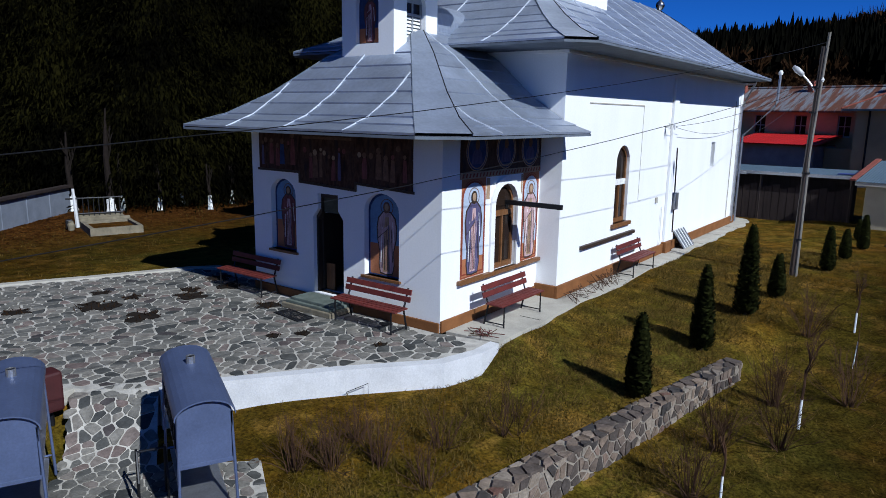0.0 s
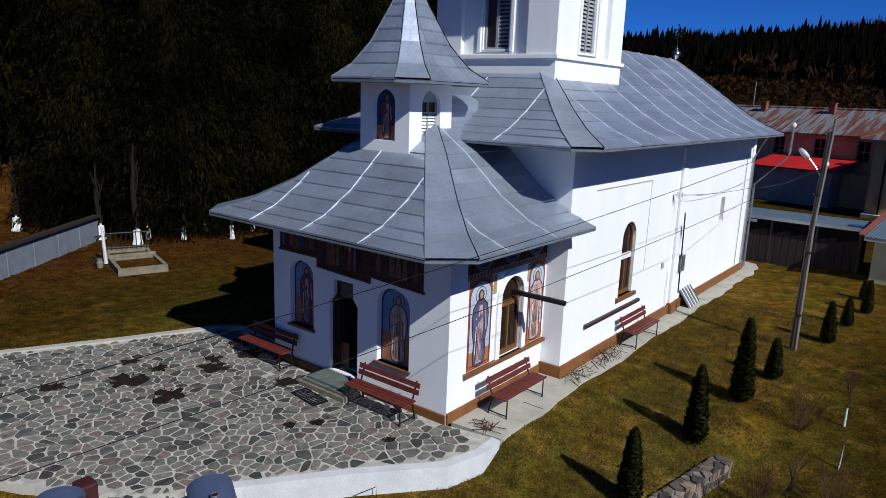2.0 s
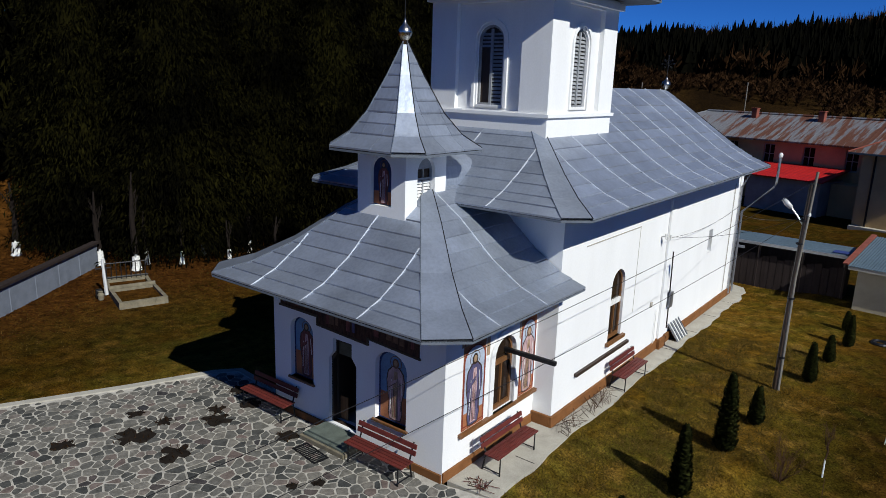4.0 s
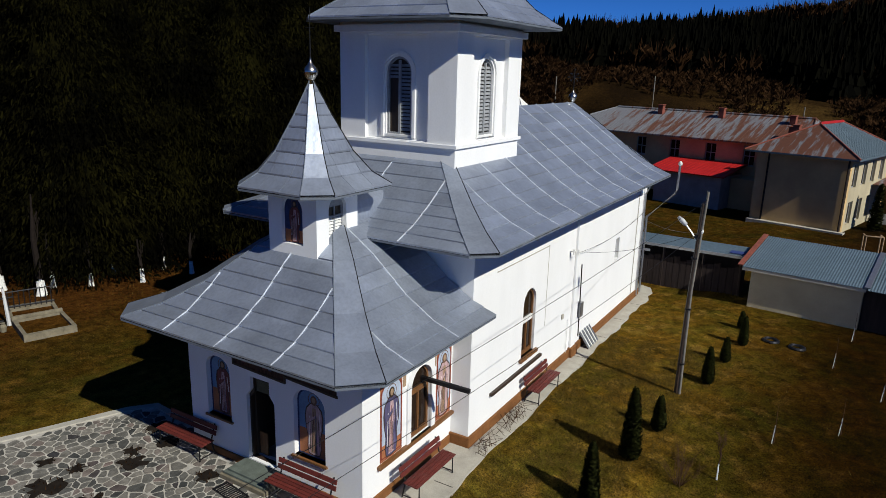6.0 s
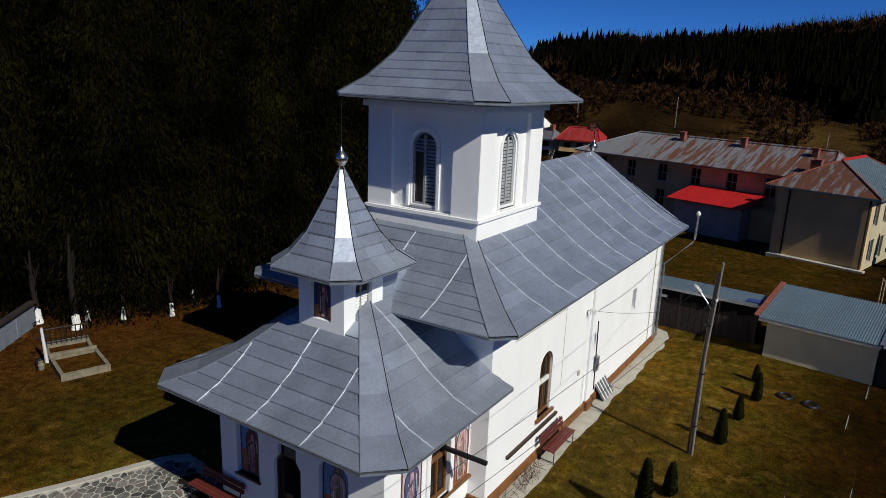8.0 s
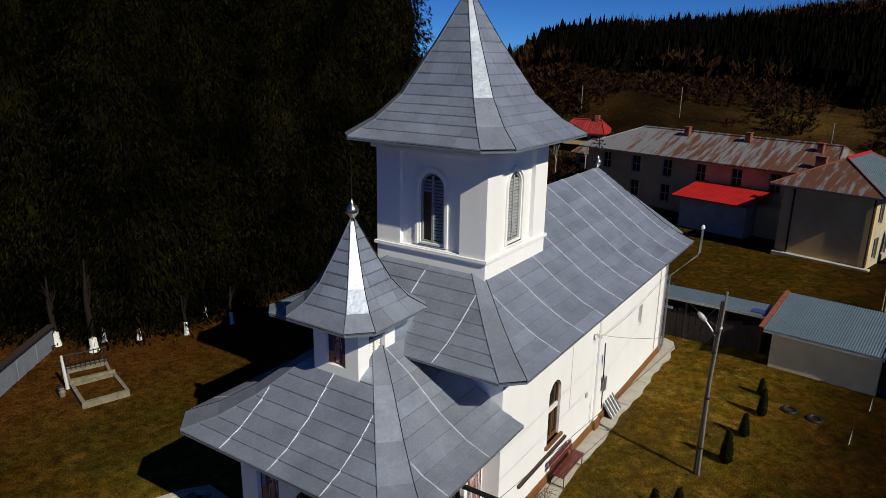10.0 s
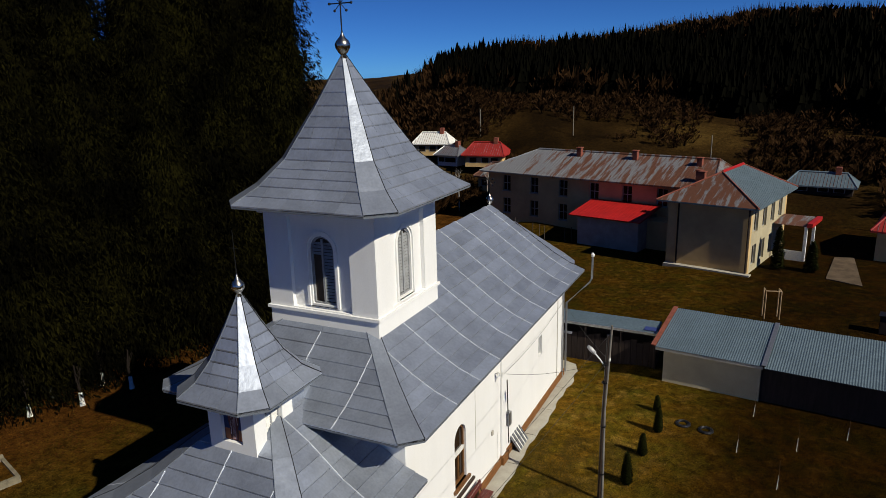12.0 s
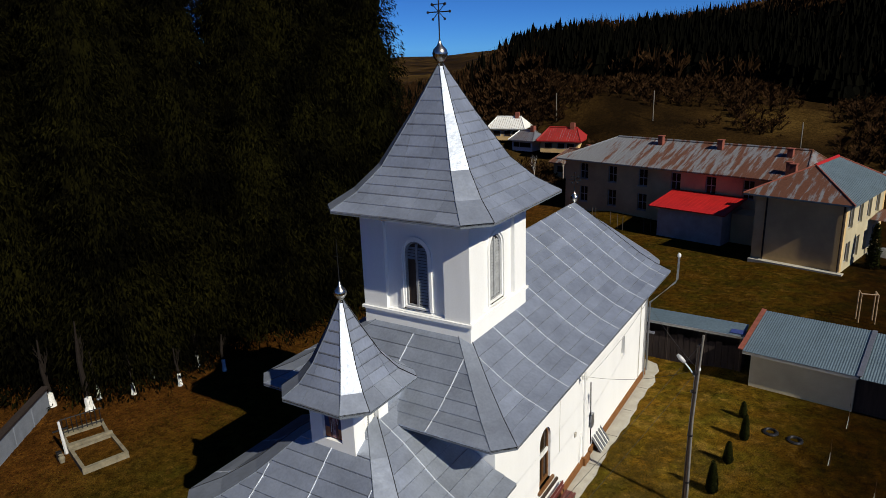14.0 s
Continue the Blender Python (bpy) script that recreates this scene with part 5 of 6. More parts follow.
part("arm", tube([(-0.04, 0, 4.95), (-0.22, 0, 5.2), (-0.42, 0, 5.42)], 0.025, 6), STEEL, post)
bm = lathe([(0.03, 0.0), (0.09, 0.05), (0.11, 0.3), (0.07, 0.48), (0.02, 0.5)], 10)
bmesh.ops.transform(bm, matrix=pose(-0.38, 0, 5.38, 0, -48, 0) @ Matrix.Scale(0.72, 4), verts=bm.verts)
part("lamp_head", bm, LAMP_GLASS, post, "grey street lamp head", True)
part("insulator", lathe([(0.03, 0), (0.05, 0.05), (0.03, 0.12)], 8, (0.08, 0, 5.2)), LIME, post)
lamp = thing("lamp_post", "bent galvanised lamp post at the end of the church", "lamp post", (0.55, 20.0, 0.0))
part("pole", tube([(0, 0, 0), (0, 0, 3.55), (1.1, 0, 4.72), (1.18, 0, 4.9), (1.2, 0, 5.95)], 0.05, 8), STEEL, lamp)
part("globe", lathe([(0.03, 0), (0.08, 0.05), (0.09, 0.14), (0.04, 0.22)], 10, (1.2, 0, 5.93)), LIME, lamp)
part("clamp", box(-0.1, 0.3, -0.04, 0.04, 2.0, 2.1), STEEL, lamp)


def wire(a, b, sag, r=0.006, name="overhead_wire", label="thin black overhead wire"):
    pts = [Vector(a).lerp(Vector(b), k / 16) - Vector((0, 0, sag * 4 * (k / 16) * (1 - k / 16))) for k in range(17)]
    return tagged(finish(name, tube(pts, r, 5), IRON), label, "wire")


wire((4.54, 10.3, 5.2), (0.88, 10.55, 3.98), 0.2)
wire((0.85, 10.55, 3.95), (0.62, 19.2, 3.9), 0.22)
wire((4.66, 10.3, 6.2), (-2.4, -26.0, 3.2), 0.9)
wire((4.64, 10.3, 5.3), (-2.8, -26.0, 2.5), 1.05)
wire((4.64, 10.3, 5.2), (0.55, 20.0, 3.4), 0.15)


# ---- trees and shrubs ----
def crown_mesh(name, h, r, rng, count, droop, leaf, base=0.08, power=0.85, up=0.0):
    """Many small drooping sprays round a tapering stem."""
    verts, faces = [], []
    for k in range(count):
        f = base + (1 - base) * (1 - math.sqrt(rng.random())) if up == 0 else rng.uniform(base, 1.0)
        z = h * f
        reach = r * (1 - f) ** power * rng.uniform(0.55, 1.05) + 0.05
        a = rng.uniform(0, 6.283)
        ca, sa = math.cos(a), math.sin(a)
        start = rng.uniform(0.25, 0.75) * reach
        size = leaf * rng.uniform(0.6, 1.4) * (0.6 + 0.4 * (1 - f))
        tip_z = z - droop * reach * rng.uniform(0.25, 0.6) + up * size
        mid = ((start + reach) / 2, (z + tip_z) / 2 + 0.05 * size)
        w = size * rng.uniform(0.28, 0.5)
        n = len(verts)
        verts += [(start * ca, start * sa, z), (mid[0] * ca - w * sa, mid[0] * sa + w * ca, mid[1] - 0.25 * w), (reach * ca, reach * sa, tip_z - 0.3 * size), (mid[0] * ca + w * sa, mid[0] * sa - w * ca, mid[1] - 0.25 * w)]
        faces += [(n, n + 1, n + 2), (n, n + 2, n + 3)]
        if k % 2:                                   # a hanging curtain of twigs
            n = len(verts)
            q = rng.uniform(0.5, 0.95) * reach
            verts += [(q * ca - w * sa, q * sa + w * ca, tip_z + 0.2 * size), (q * ca + w * sa, q * sa - w * ca, tip_z + 0.2 * size), (q * ca + rng.uniform(-w, w), q * sa, tip_z - size * rng.uniform(0.5, 1.0) * max(droop, 0.2))]
            faces.append((n, n + 1, n + 2))
    me = bpy.data.meshes.new(name)
    me.from_pydata(verts, [], faces)
    return me


def spruce_crown(name, h, r, rng, branches, sprays, leaf):
    """Branches of loose, drooping needle sprays that point all ways."""
    verts, faces = [], []
    rings = 16                                            # a solid core added to the crown to keep sky from showing through
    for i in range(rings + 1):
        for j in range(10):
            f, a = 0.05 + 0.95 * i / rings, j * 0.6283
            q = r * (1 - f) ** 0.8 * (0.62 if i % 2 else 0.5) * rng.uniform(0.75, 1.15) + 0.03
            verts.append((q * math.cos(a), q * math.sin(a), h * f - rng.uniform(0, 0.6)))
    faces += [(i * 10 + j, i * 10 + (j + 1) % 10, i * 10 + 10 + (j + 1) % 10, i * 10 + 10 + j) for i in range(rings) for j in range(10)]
    for k in range(branches):
        f = 0.045 + 0.955 * (1 - rng.random() ** 0.6)
        z, a = h * f, rng.uniform(0, 6.283)
        reach = r * (1 - f) ** 0.8 * rng.uniform(0.6, 1.12) + 0.08
        sag = reach * rng.uniform(0.15, 0.5)
        for s in range(sprays):
            t = 1.0 - 0.6 * rng.random() ** 1.5
            b = a + rng.gauss(0, 0.16)
            px, py, pz = t * reach * math.cos(b), t * reach * math.sin(b), z - sag * t * t + rng.uniform(-0.25, 0.15)
            size = leaf * rng.uniform(0.5, 1.5) * (0.5 + 0.5 * (1 - f))
            d = Vector((math.cos(b) * 0.7 + rng.gauss(0, 0.5), math.sin(b) * 0.7 + rng.gauss(0, 0.5), rng.uniform(-2.4, -0.1))).normalized() * size
            e = Vector((rng.gauss(0, 1), rng.gauss(0, 1), rng.gauss(0, 0.6))).normalized() * size * rng.uniform(0.08, 0.17)
            n = len(verts)
            verts += [(px, py, pz), (px + d.x * 0.5 + e.x, py + d.y * 0.5 + e.y, pz + d.z * 0.4 + e.z), (px + d.x, py + d.y, pz + d.z), (px + d.x * 0.5 - e.x, py + d.y * 0.5 - e.y, pz + d.z * 0.4 - e.z)]
            faces += [(n, n + 1, n + 2, n + 3)]
    me = bpy.data.meshes.new(name)
    me.from_pydata(verts, [], faces)
    return me


def tree(name, label, h, r, rng, count, droop, leaf, material, group, trunk=0.02, **more):
    ob = thing(name, label, "tree", group=group)
    part("trunk", tube([(0, 0, 0), (0.05 * h * 0.1, 0, h * 0.5), (0, 0, h * 0.97)], [h * trunk, h * trunk * 0.6, 0.02], 7), SPRUCE_BARK if name == "spruce" else BARK, ob)
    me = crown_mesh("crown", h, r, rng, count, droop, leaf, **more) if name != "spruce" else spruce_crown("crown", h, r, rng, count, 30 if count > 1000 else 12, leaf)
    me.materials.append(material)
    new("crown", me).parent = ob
    return ob


rng = random.Random(21)
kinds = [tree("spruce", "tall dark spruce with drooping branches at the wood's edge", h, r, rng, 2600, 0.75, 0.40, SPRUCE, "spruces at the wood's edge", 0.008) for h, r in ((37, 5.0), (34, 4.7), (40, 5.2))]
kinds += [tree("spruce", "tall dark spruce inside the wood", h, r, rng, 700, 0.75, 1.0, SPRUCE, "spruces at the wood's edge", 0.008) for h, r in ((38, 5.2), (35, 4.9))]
spots = []
for row, (x0, step_y) in enumerate(((-31.4, 3.6), (-36.5, 4.0), (-43.0, 4.6), (-50.0, 5.2))):
    y = -34.0 + row * 1.7
    while y < 29.5 + row * 2.5:
        bulge = 3.0 * smooth(9, 15, y) + 3.5 * smooth(17, 27, y)
        if x0 < -48 or y > -8 + (9 - x0) * 0.2 + (4.5 if row == 0 else 2.0):
            spots.append((x0 + bulge + rng.uniform(-1.2, 1.2), y + rng.uniform(-1.0, 1.0), row))
        y += step_y
used = set()
for k, (x, y, row) in enumerate(spots):
    s = rng.uniform(0.92, 1.15) * (1 - 0.16 * smooth(28, 36, y))
    s *= 0.82
    x, y = 0.80 * x + 1.6, 0.80 * y + 2.6
    m = pose(x, y, land(x, y) - 0.1, 0, 0, rng.uniform(0, 360)) @ Matrix.Scale(s, 4)
    kind = k % 3 if row < 2 else 3 + k % 2
    if kind not in used:
        used.add(kind)
        kinds[kind].matrix_basis = m
    else:
        made = copy_thing(kinds[kind], m)
        made.scale = (s, s, s)

# limewashed fruit trees below the wood
def bare_tree(name, label, h, rng, lime, group, spread=0.5, levels=4, material=TWIG):
    ob = thing(name, label, "tree", group=group)
    bm = bmesh.new()

    def grow(p, d, length, r, level):
        q = p + d * length
        tube([p, p.lerp(q, 0.5) + Vector((rng.uniform(-1, 1), rng.uniform(-1, 1), 0)) * length * 0.06, q], [r, r * 0.8, r * 0.6], 5 if level < 2 else 3, bm)
        if level < levels:
            for k in range(3 if level else 4):
                turn = Vector((rng.uniform(-1, 1), rng.uniform(-1, 1), rng.uniform(-0.1, 0.6)))
                grow(p.lerp(q, rng.uniform(0.55, 1.0)), (d + turn * (spread + 0.1 * level)).normalized(), length * rng.uniform(0.55, 0.8), r * 0.55, level + 1)

    grow(Vector((0, 0, h * 0.25)), Vector((0, 0, 1)), h * 0.25, h * 0.012, 0)
    part("crown", bm, material, ob)
    part("trunk", tube([(0, 0, 0), (0, 0, h * 0.26)], [h * 0.012, h * 0.010], 7), LIME if lime else material if name == "birch" else BARK, ob, "limewashed trunk" if lime else "")
    return ob


for x, y, h, q in ((-23.1, 4.0, 4.3, 0.17), (-21.1, 4.65, 5.6, 0.19), (-21.7, 5.5, 3.2, 0.10), (-20.6, 6.6, 2.6, 0.10), (-21.3, 8.2, 2.8, 0.11), (-19.3, 8.3, 2.6, 0.10), (-20.3, 10.2, 2.9, 0.10), (-18.6, 10.5, 2.6, 0.10), (-27.4, 2.1, 4.4, 0.19)):
    t = bare_tree("orchard_tree", "bare orchard tree with a limewashed trunk before the wood", h, rng, True, "limewashed trees before the wood", 0.35, 2, SPRUCE_BARK)
    t.matrix_basis = pose(x, y, land(x, y) - 0.05, 0, 0, rng.uniform(0, 360))
    part("limewash", tube([(0, 0, 0.0), (0, 0, 0.25), (0.02, 0, 0.65)], [q * 1.35, q, q * 0.9], 8), LIME, t)
    part("upper_trunk", tube([(0.02, 0, 0.8), (0.1, 0.05, h * 0.45), (0.0, 0.1, h * 0.8)], [q * 0.75, q * 0.55, 0.03], 7), SPRUCE_BARK, t)

# columns of young cypress
for x, y, h, r in ((3.77, 0.66, 1.38, 0.23), (3.95, 3.70, 1.68, 0.26), (4.27, 5.93, 1.95, 0.29), (4.56, 7.70, 0.95, 0.20), (5.15, 11.55, 1.15, 0.20), (5.35, 13.6, 0.8, 0.16), (5.65, 15.5, 1.0, 0.17), (5.35, 17.2, 0.6, 0.13)):
    c = tree("cypress", "small dark columnar cypress in the grass", h, r, rng, 2200, 0.1, 0.12, CYPRESS, "row of young cypresses", 0.018, base=0.02, power=0.5, up=1.5)
    c.matrix_basis = pose(x, y, land(x, y) - 0.04, 0, 0, 0)

for x, y, h in ((6.12, 1.90, 2.1), (5.65, -1.07, 1.7), (6.4, 6.4, 1.8)):
    t = bare_tree("sapling", "bare young fruit tree with a limewashed stem", h, rng, True, "young fruit trees below the wall", 0.35, 4)
    t.matrix_basis = pose(x, y, land(x, y) - 0.03, 0, 0, rng.uniform(0, 360))


def shrub(h, spread, rng, stems):
    """A leafless bush: thin stems from one root, each with side twigs."""
    ob = thing("bare_shrub", "leafless red-brown shrub in the grass", "shrub", group="leafless shrubs")
    bm = bmesh.new()
    for k in range(stems):
        a, tilt = rng.uniform(0, 6.283), abs(rng.gauss(0, spread))
        root = Vector((0.12 * math.cos(a) * rng.random(), 0.12 * math.sin(a) * rng.random(), 0.0))
        tip = root + Vector((math.cos(a) * math.sin(tilt), math.sin(a) * math.sin(tilt), math.cos(tilt))) * h * rng.uniform(0.55, 1.0)
        mid = root.lerp(tip, 0.5) + Vector((rng.uniform(-1, 1), rng.uniform(-1, 1), 0.3)) * h * 0.06
        tube([root, mid, tip], [0.007, 0.0045, 0.002], 3, bm)
        for s in range(4):
            p = mid.lerp(tip, rng.uniform(-0.3, 0.8))
            q = p + (tip - root) * rng.uniform(0.15, 0.3) + Vector((rng.uniform(-1, 1), rng.uniform(-1, 1), rng.uniform(-0.2, 0.6))) * h * 0.16
            tube([p, q], [0.0035, 0.0015], 3, bm)
    part("crown", bm, TWIG, ob)
    return ob


for x, y, h, n in ((1.0, -4.6, 0.8, 34), (1.4, -4.3, 0.9, 40), (1.9, -3.9, 0.8, 34), (1.2, -3.6, 0.6, 24), (2.3, -3.0, 0.7, 20), (2.75, -2.1, 0.95, 14), (2.9, -1.9, 0.8, 10), (2.7, -3.9, 0.7, 24), (5.6, 2.6, 1.1, 40), (5.2, 0.4, 1.0, 34), (5.6, 5.8, 1.2, 34), (6.7, 3.4, 1.2, 36), (6.0, 1.0, 1.1, 34), (5.3, -1.2, 1.0, 36)):
    t = shrub(h, 0.5, rng, n)
    t.matrix_basis = pose(x, y, land(x, y) - 0.04, 0, 0, rng.uniform(0, 360))
# white stakes of the young orchard
for x, y in ((8.6, 15.1), (9.1, 18.2), (10.66, 16.02), (12.45, 17.54), (13.69, 16.14), (10.0, 13.2), (15.3, 17.86), (14.71, 14.8), (13.2, 13.25), (8.96, 10.2), (7.4, 8.7), (6.57, 4.8), (16.6, 16.2), (11.6, 11.2)):
    s = thing("stake", "white-painted stake beside a planted whip", "stake", (x, y, land(x, y)), group="white stakes in the garden")
    part("post", tube([(0, 0, -0.05), (0.03, 0.02, 0.52)], 0.012, 6), LIME, s)
    part("whip", tube([(0.05, 0, 0), (0.02, 0.03, 1.1)], [0.012, 0.004], 4), TWIG, s)
for x, y in ((6.5, 16.5), (7.4, 16.3),):
    t = thing("tyre_bed", "old dark tyre lying in the grass", "tyre", (x, y, land(x, y) - 0.07))
    bm = bmesh.new()
    tube([(0.24 * math.cos(k * math.pi / 8), 0.24 * math.sin(k * math.pi / 8), 0.06) for k in range(17)], 0.07, 7, bm)
    part("tyre", bm, IRON, t)


# ---- graves and fence on the far lawn ----
def grave(x, y, turn, u, v, label, rail):
    """A kerbed grave with a low iron railing."""
    ob = thing("grave", label, "grave", (x, y, land(x, y)), turn, group="graves on the lawn")
    part("surround", slab(rect(-u, u, -v, v), [rect(-u + 0.14, u - 0.14, -v + 0.14, v - 0.14)], lambda a, b, w: (a, b, 0.24 + w), 0.3), GRAVE_STONE, ob)
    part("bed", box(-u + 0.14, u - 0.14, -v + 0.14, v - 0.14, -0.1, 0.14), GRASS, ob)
    part("head_kerb", box(-u - 0.14, -u, -v, v, -0.05, 0.34, 0.02), GRAVE_STONE, ob)
    for k in range(9 if rail else 0):
        part("bar", tube([(-u + 0.06, -v + 0.1 + k * (v - 0.1) / 4, 0.2), (-u + 0.06, -v + 0.1 + k * (v - 0.1) / 4, 1.0)], 0.02, 5), IRON, ob)
    for z in (0.35, 0.95) if rail else ():
        part("rail", tube([(-u + 0.06, -v, z), (-u + 0.06, v, z)], 0.025, 5), IRON, ob)
    return ob


front_grave = grave(-17.1, 2.52, -17.0, 1.0, 0.88, "weathered concrete grave surround with a leaning pale cross", False)
part("cross_post", tube([(-1.12, -0.95, 0.0), (-1.24, -1.0, 1.45)], [0.075, 0.05], 6), CONCRETE_PALE, front_grave, "leaning pale cross post")
part("cross_arm", tube([(-1.22, -1.28, 1.08), (-1.22, -0.70, 1.08)], 0.035, 6), IRON, front_grave)
part("lantern", box(-0.95, -0.75, -1.38, -1.16, 0.0, 0.36, 0.03), IRON, front_grave, "dark grave lantern")
part("vase", lathe([(0.0, 0.0), (0.10, 0.0), (0.13, 0.2), (0.08, 0.3), (0.1, 0.34), (0.0, 0.34)], 10, (-0.55, -1.25, 0.0)), GRAVE_STONE, front_grave)
grave(-18.85, 3.05, -21.0, 0.55, 0.85, "smaller weathered grave with a dark iron railing", True)
fence = thing("concrete_fence", "low blue-grey concrete panel fence with a dark coping", "fence", (0, 0, 0))
F0, F1 = Vector((-16.02, -5.18, -0.2)), Vector((-22.95, 3.8, -0.2))
d = (F1 - F0).normalized()
n = Vector((-d.y, d.x, 0))
for k in range(7):
    a, b = F0 + d * (k * 1.62), F0 + d * (k * 1.62 + 1.58)
    bm = slab(rect(0, 1.58, -0.1, 1.05), [], lambda u, v, w: a + d * u + n * (w + 0.04) + Vector((0, 0, v)), 0.08)
    part("panel", bm, FENCE_PAINT, fence)
    part("post", tube([a - d * 0.02 - Vector((0, 0, 0.1)), a - d * 0.02 + Vector((0, 0, 1.10))], 0.06, 6), FENCE_PAINT, fence)
    part("coping", slab(rect(-0.02, 1.60, 1.05, 1.15), [], lambda u, v, w: a + d * u + n * (w + 0.16) + Vector((0, 0, v)), 0.32), TAR, fence)


# ---- sheds ----
def corrugated(name, x0, x1, y0, z0, y1, z1, material, parent, pitch=0.10, amp=0.010, label=""):
    """A sheet with waves across x, from (y0, z0) up to (y1, z1)."""
    n = max(4, int((x1 - x0) / pitch) * 4)
    bm = bmesh.new()
    rows = []
    for h in (0.0, -0.02):
        rows.append([[bm.verts.new((x0 + (x1 - x0) * k / n, y, z + h + amp * math.sin(k * math.pi / 2))) for k in range(n + 1)] for y, z in ((y0, z0), (y1, z1))])
    for a, b in rows:
        for k in range(n):
            bm.faces.new((a[k], a[k + 1], b[k + 1], b[k]))
    for r in (0, 1):
        for k in range(n):
            bm.faces.new((rows[0][r][k], rows[0][r][k + 1], rows[1][r][k + 1], rows[1][r][k]))
    return part(name, bm, material, parent, label)


shed = thing("shed", "long low shed with cream and dark walls and corrugated roof", "shed", (5.12, 20.25, 0.2), -7)
part("wall", box(0.0, 4.15, 0.0, 3.3, -0.3, 1.72), HOUSE_SUN, shed, "cream rendered wall")
part("wall", box(4.17, 16.5, 0.1, 3.3, -0.3, 1.68), TAR, shed, "dark boarded wall")
corrugated("roof", -0.30, 4.25, -0.35, 1.78, 3.55, 2.42, CORRUGATED, shed, label="pale blue-grey corrugated roof")
corrugated("roof", 4.30, 16.9, -0.42, 1.74, 3.55, 2.36, CORRUGATED, shed, label="blue-grey corrugated roof")
tilt = pose(0, 0, 0, 9.3, 0, 0)
part("ridge_flashing", box(4.18, 4.38, 0, 3.95, 0, 0.03), STEEL, shed).matrix_basis = Matrix.Translation((0, -0.38, 1.81)) @ tilt
part("verge_board", box(-0.50, -0.30, 0, 3.95, 0, 0.06), BRICK, shed, "rusty red verge board").matrix_basis = Matrix.Translation((0, -0.35, 1.80)) @ tilt
part("fascia", box(-0.30, 4.25, -0.33, -0.29, 1.62, 1.75), CONCRETE, shed)
lean = thing("woodshed", "low open woodshed with a pale sheet roof and dark boards", "shed", (-0.9, 21.75, 0.15), -2)
part("roof", box(0.0, 5.55, 0, 1.25, 0.0, 0.05), CORRUGATED, lean).matrix_basis = Matrix.Translation((0, -0.2, 1.86)) @ pose(0, 0, 0, 8, 0, 0)
part("back_wall", box(0.1, 5.5, 0.85, 0.95, -0.2, 1.95), TAR, lean)
part("side_board", box(5.44, 5.5, -0.1, 0.85, -0.2, 1.85), TAR, lean)
for k in range(18):
    part("board", box(0.1 + k * 0.3, 0.38 + k * 0.3, 0.0, 0.04, -0.2, 1.2 + 0.08 * (k % 3)), TAR, lean)
for x in (0.2, 2.0, 3.8, 5.4):
    part("post", tube([(x, 0.05, -0.2), (x, 0.05, 1.88)], 0.06, 6), WOOD_DARK, lean)
part("fascia", box(0.0, 5.55, -0.24, -0.2, 1.78, 1.91), STEEL, lean)
part("blue_tarpaulin", box(4.9, 5.5, -0.1, 0.9, 1.95, 1.99, 0.01), varied("blue_tarpaulin", (0.03, 0.05, 0.19), 0.2, 4, 0.6), lean, "scrap of dark blue tarpaulin")
gatepost = thing("carpet_frame", "yellowish bent tube frame on the lawn", "frame", (9.6, 31.0, land(9.6, 31.0)), 12)
for x in (-0.4, 0.4):
    part("hoop", tube([(x, -0.3, 0), (x, -0.3, 1.7), (x, 0.3, 1.7), (x, 0.3, 0)], 0.035, 6), OCHRE, gatepost)
part("bar", tube([(-0.4, -0.3, 1.7), (0.4, -0.3, 1.7)], 0.035, 6), OCHRE, gatepost)
hutch = thing("dark_cabinet", "dark metal cabinet standing on the lawn", "cabinet", (15.6, 30.6, land(15.6, 30.6)), -10)
part("body", box(-0.7, 0.7, -0.35, 0.35, 0.0, 1.0, 0.03), TAR, hutch)
part("lid", box(-0.75, 0.75, -0.4, 0.4, 1.0, 1.06, 0.01), IRON, hutch)


# ---- the long building behind ----
TURN = -14
school = thing("long_building", "two-storey rendered building with rusty corrugated hipped roofs and brick chimneys", "building", (8.0, 39.5, 0.1), TURN)
long_front = lambda u, v, w: (u, 6.0 - w, v)
LONG_WIN = [(-24.2 + k * 3.1, z) for k in range(6) for z in (0.8, 3.0)]
open_win = [p for p in LONG_WIN if not (-15 < p[0] < -8 and p[1] < 2)]
part("wall", slab(rect(-26.3, -5.8, -0.3, 4.85), [rect(x - 0.45, x + 0.45, z, z + 1.5) for x, z in open_win], long_front, 0.4), HOUSE_WALL, school, "grey rendered wall of the long wing")
part("wall", box(-26.3, -25.9, 6.4, 13.4, -0.3, 4.85), HOUSE_WALL, school)
part("wall", box(-5.8, -0.0, 9.0, 9.4, -0.3, 4.9), HOUSE_WALL, school)
part("wall", box(-25.9, -5.4, 13.0, 13.4, -0.3, 4.85), HOUSE_WALL, school)
part("wall", box(-5.8, 0.0, 0.0, 0.4, -0.3, 4.9), HOUSE_WALL, school, "blank grey end wall")
part("wall", box(-5.8, -5.4, 0.4, 6.4, -0.2, 4.9), HOUSE_WALL, school)
east = lambda u, v, w: (0.0 + w, u, v)
EAST = [(1.3 + k * 2.1, z) for k in range(4) for z in (0.5, 2.9)]
part("wall", slab(rect(0.4, 9.0, -0.3, 4.9), [rect(u - 0.5, u + 0.5, z, z + 1.5) for u, z in EAST], east, 0.4), HOUSE_SUN, school, "sunlit cream wall")
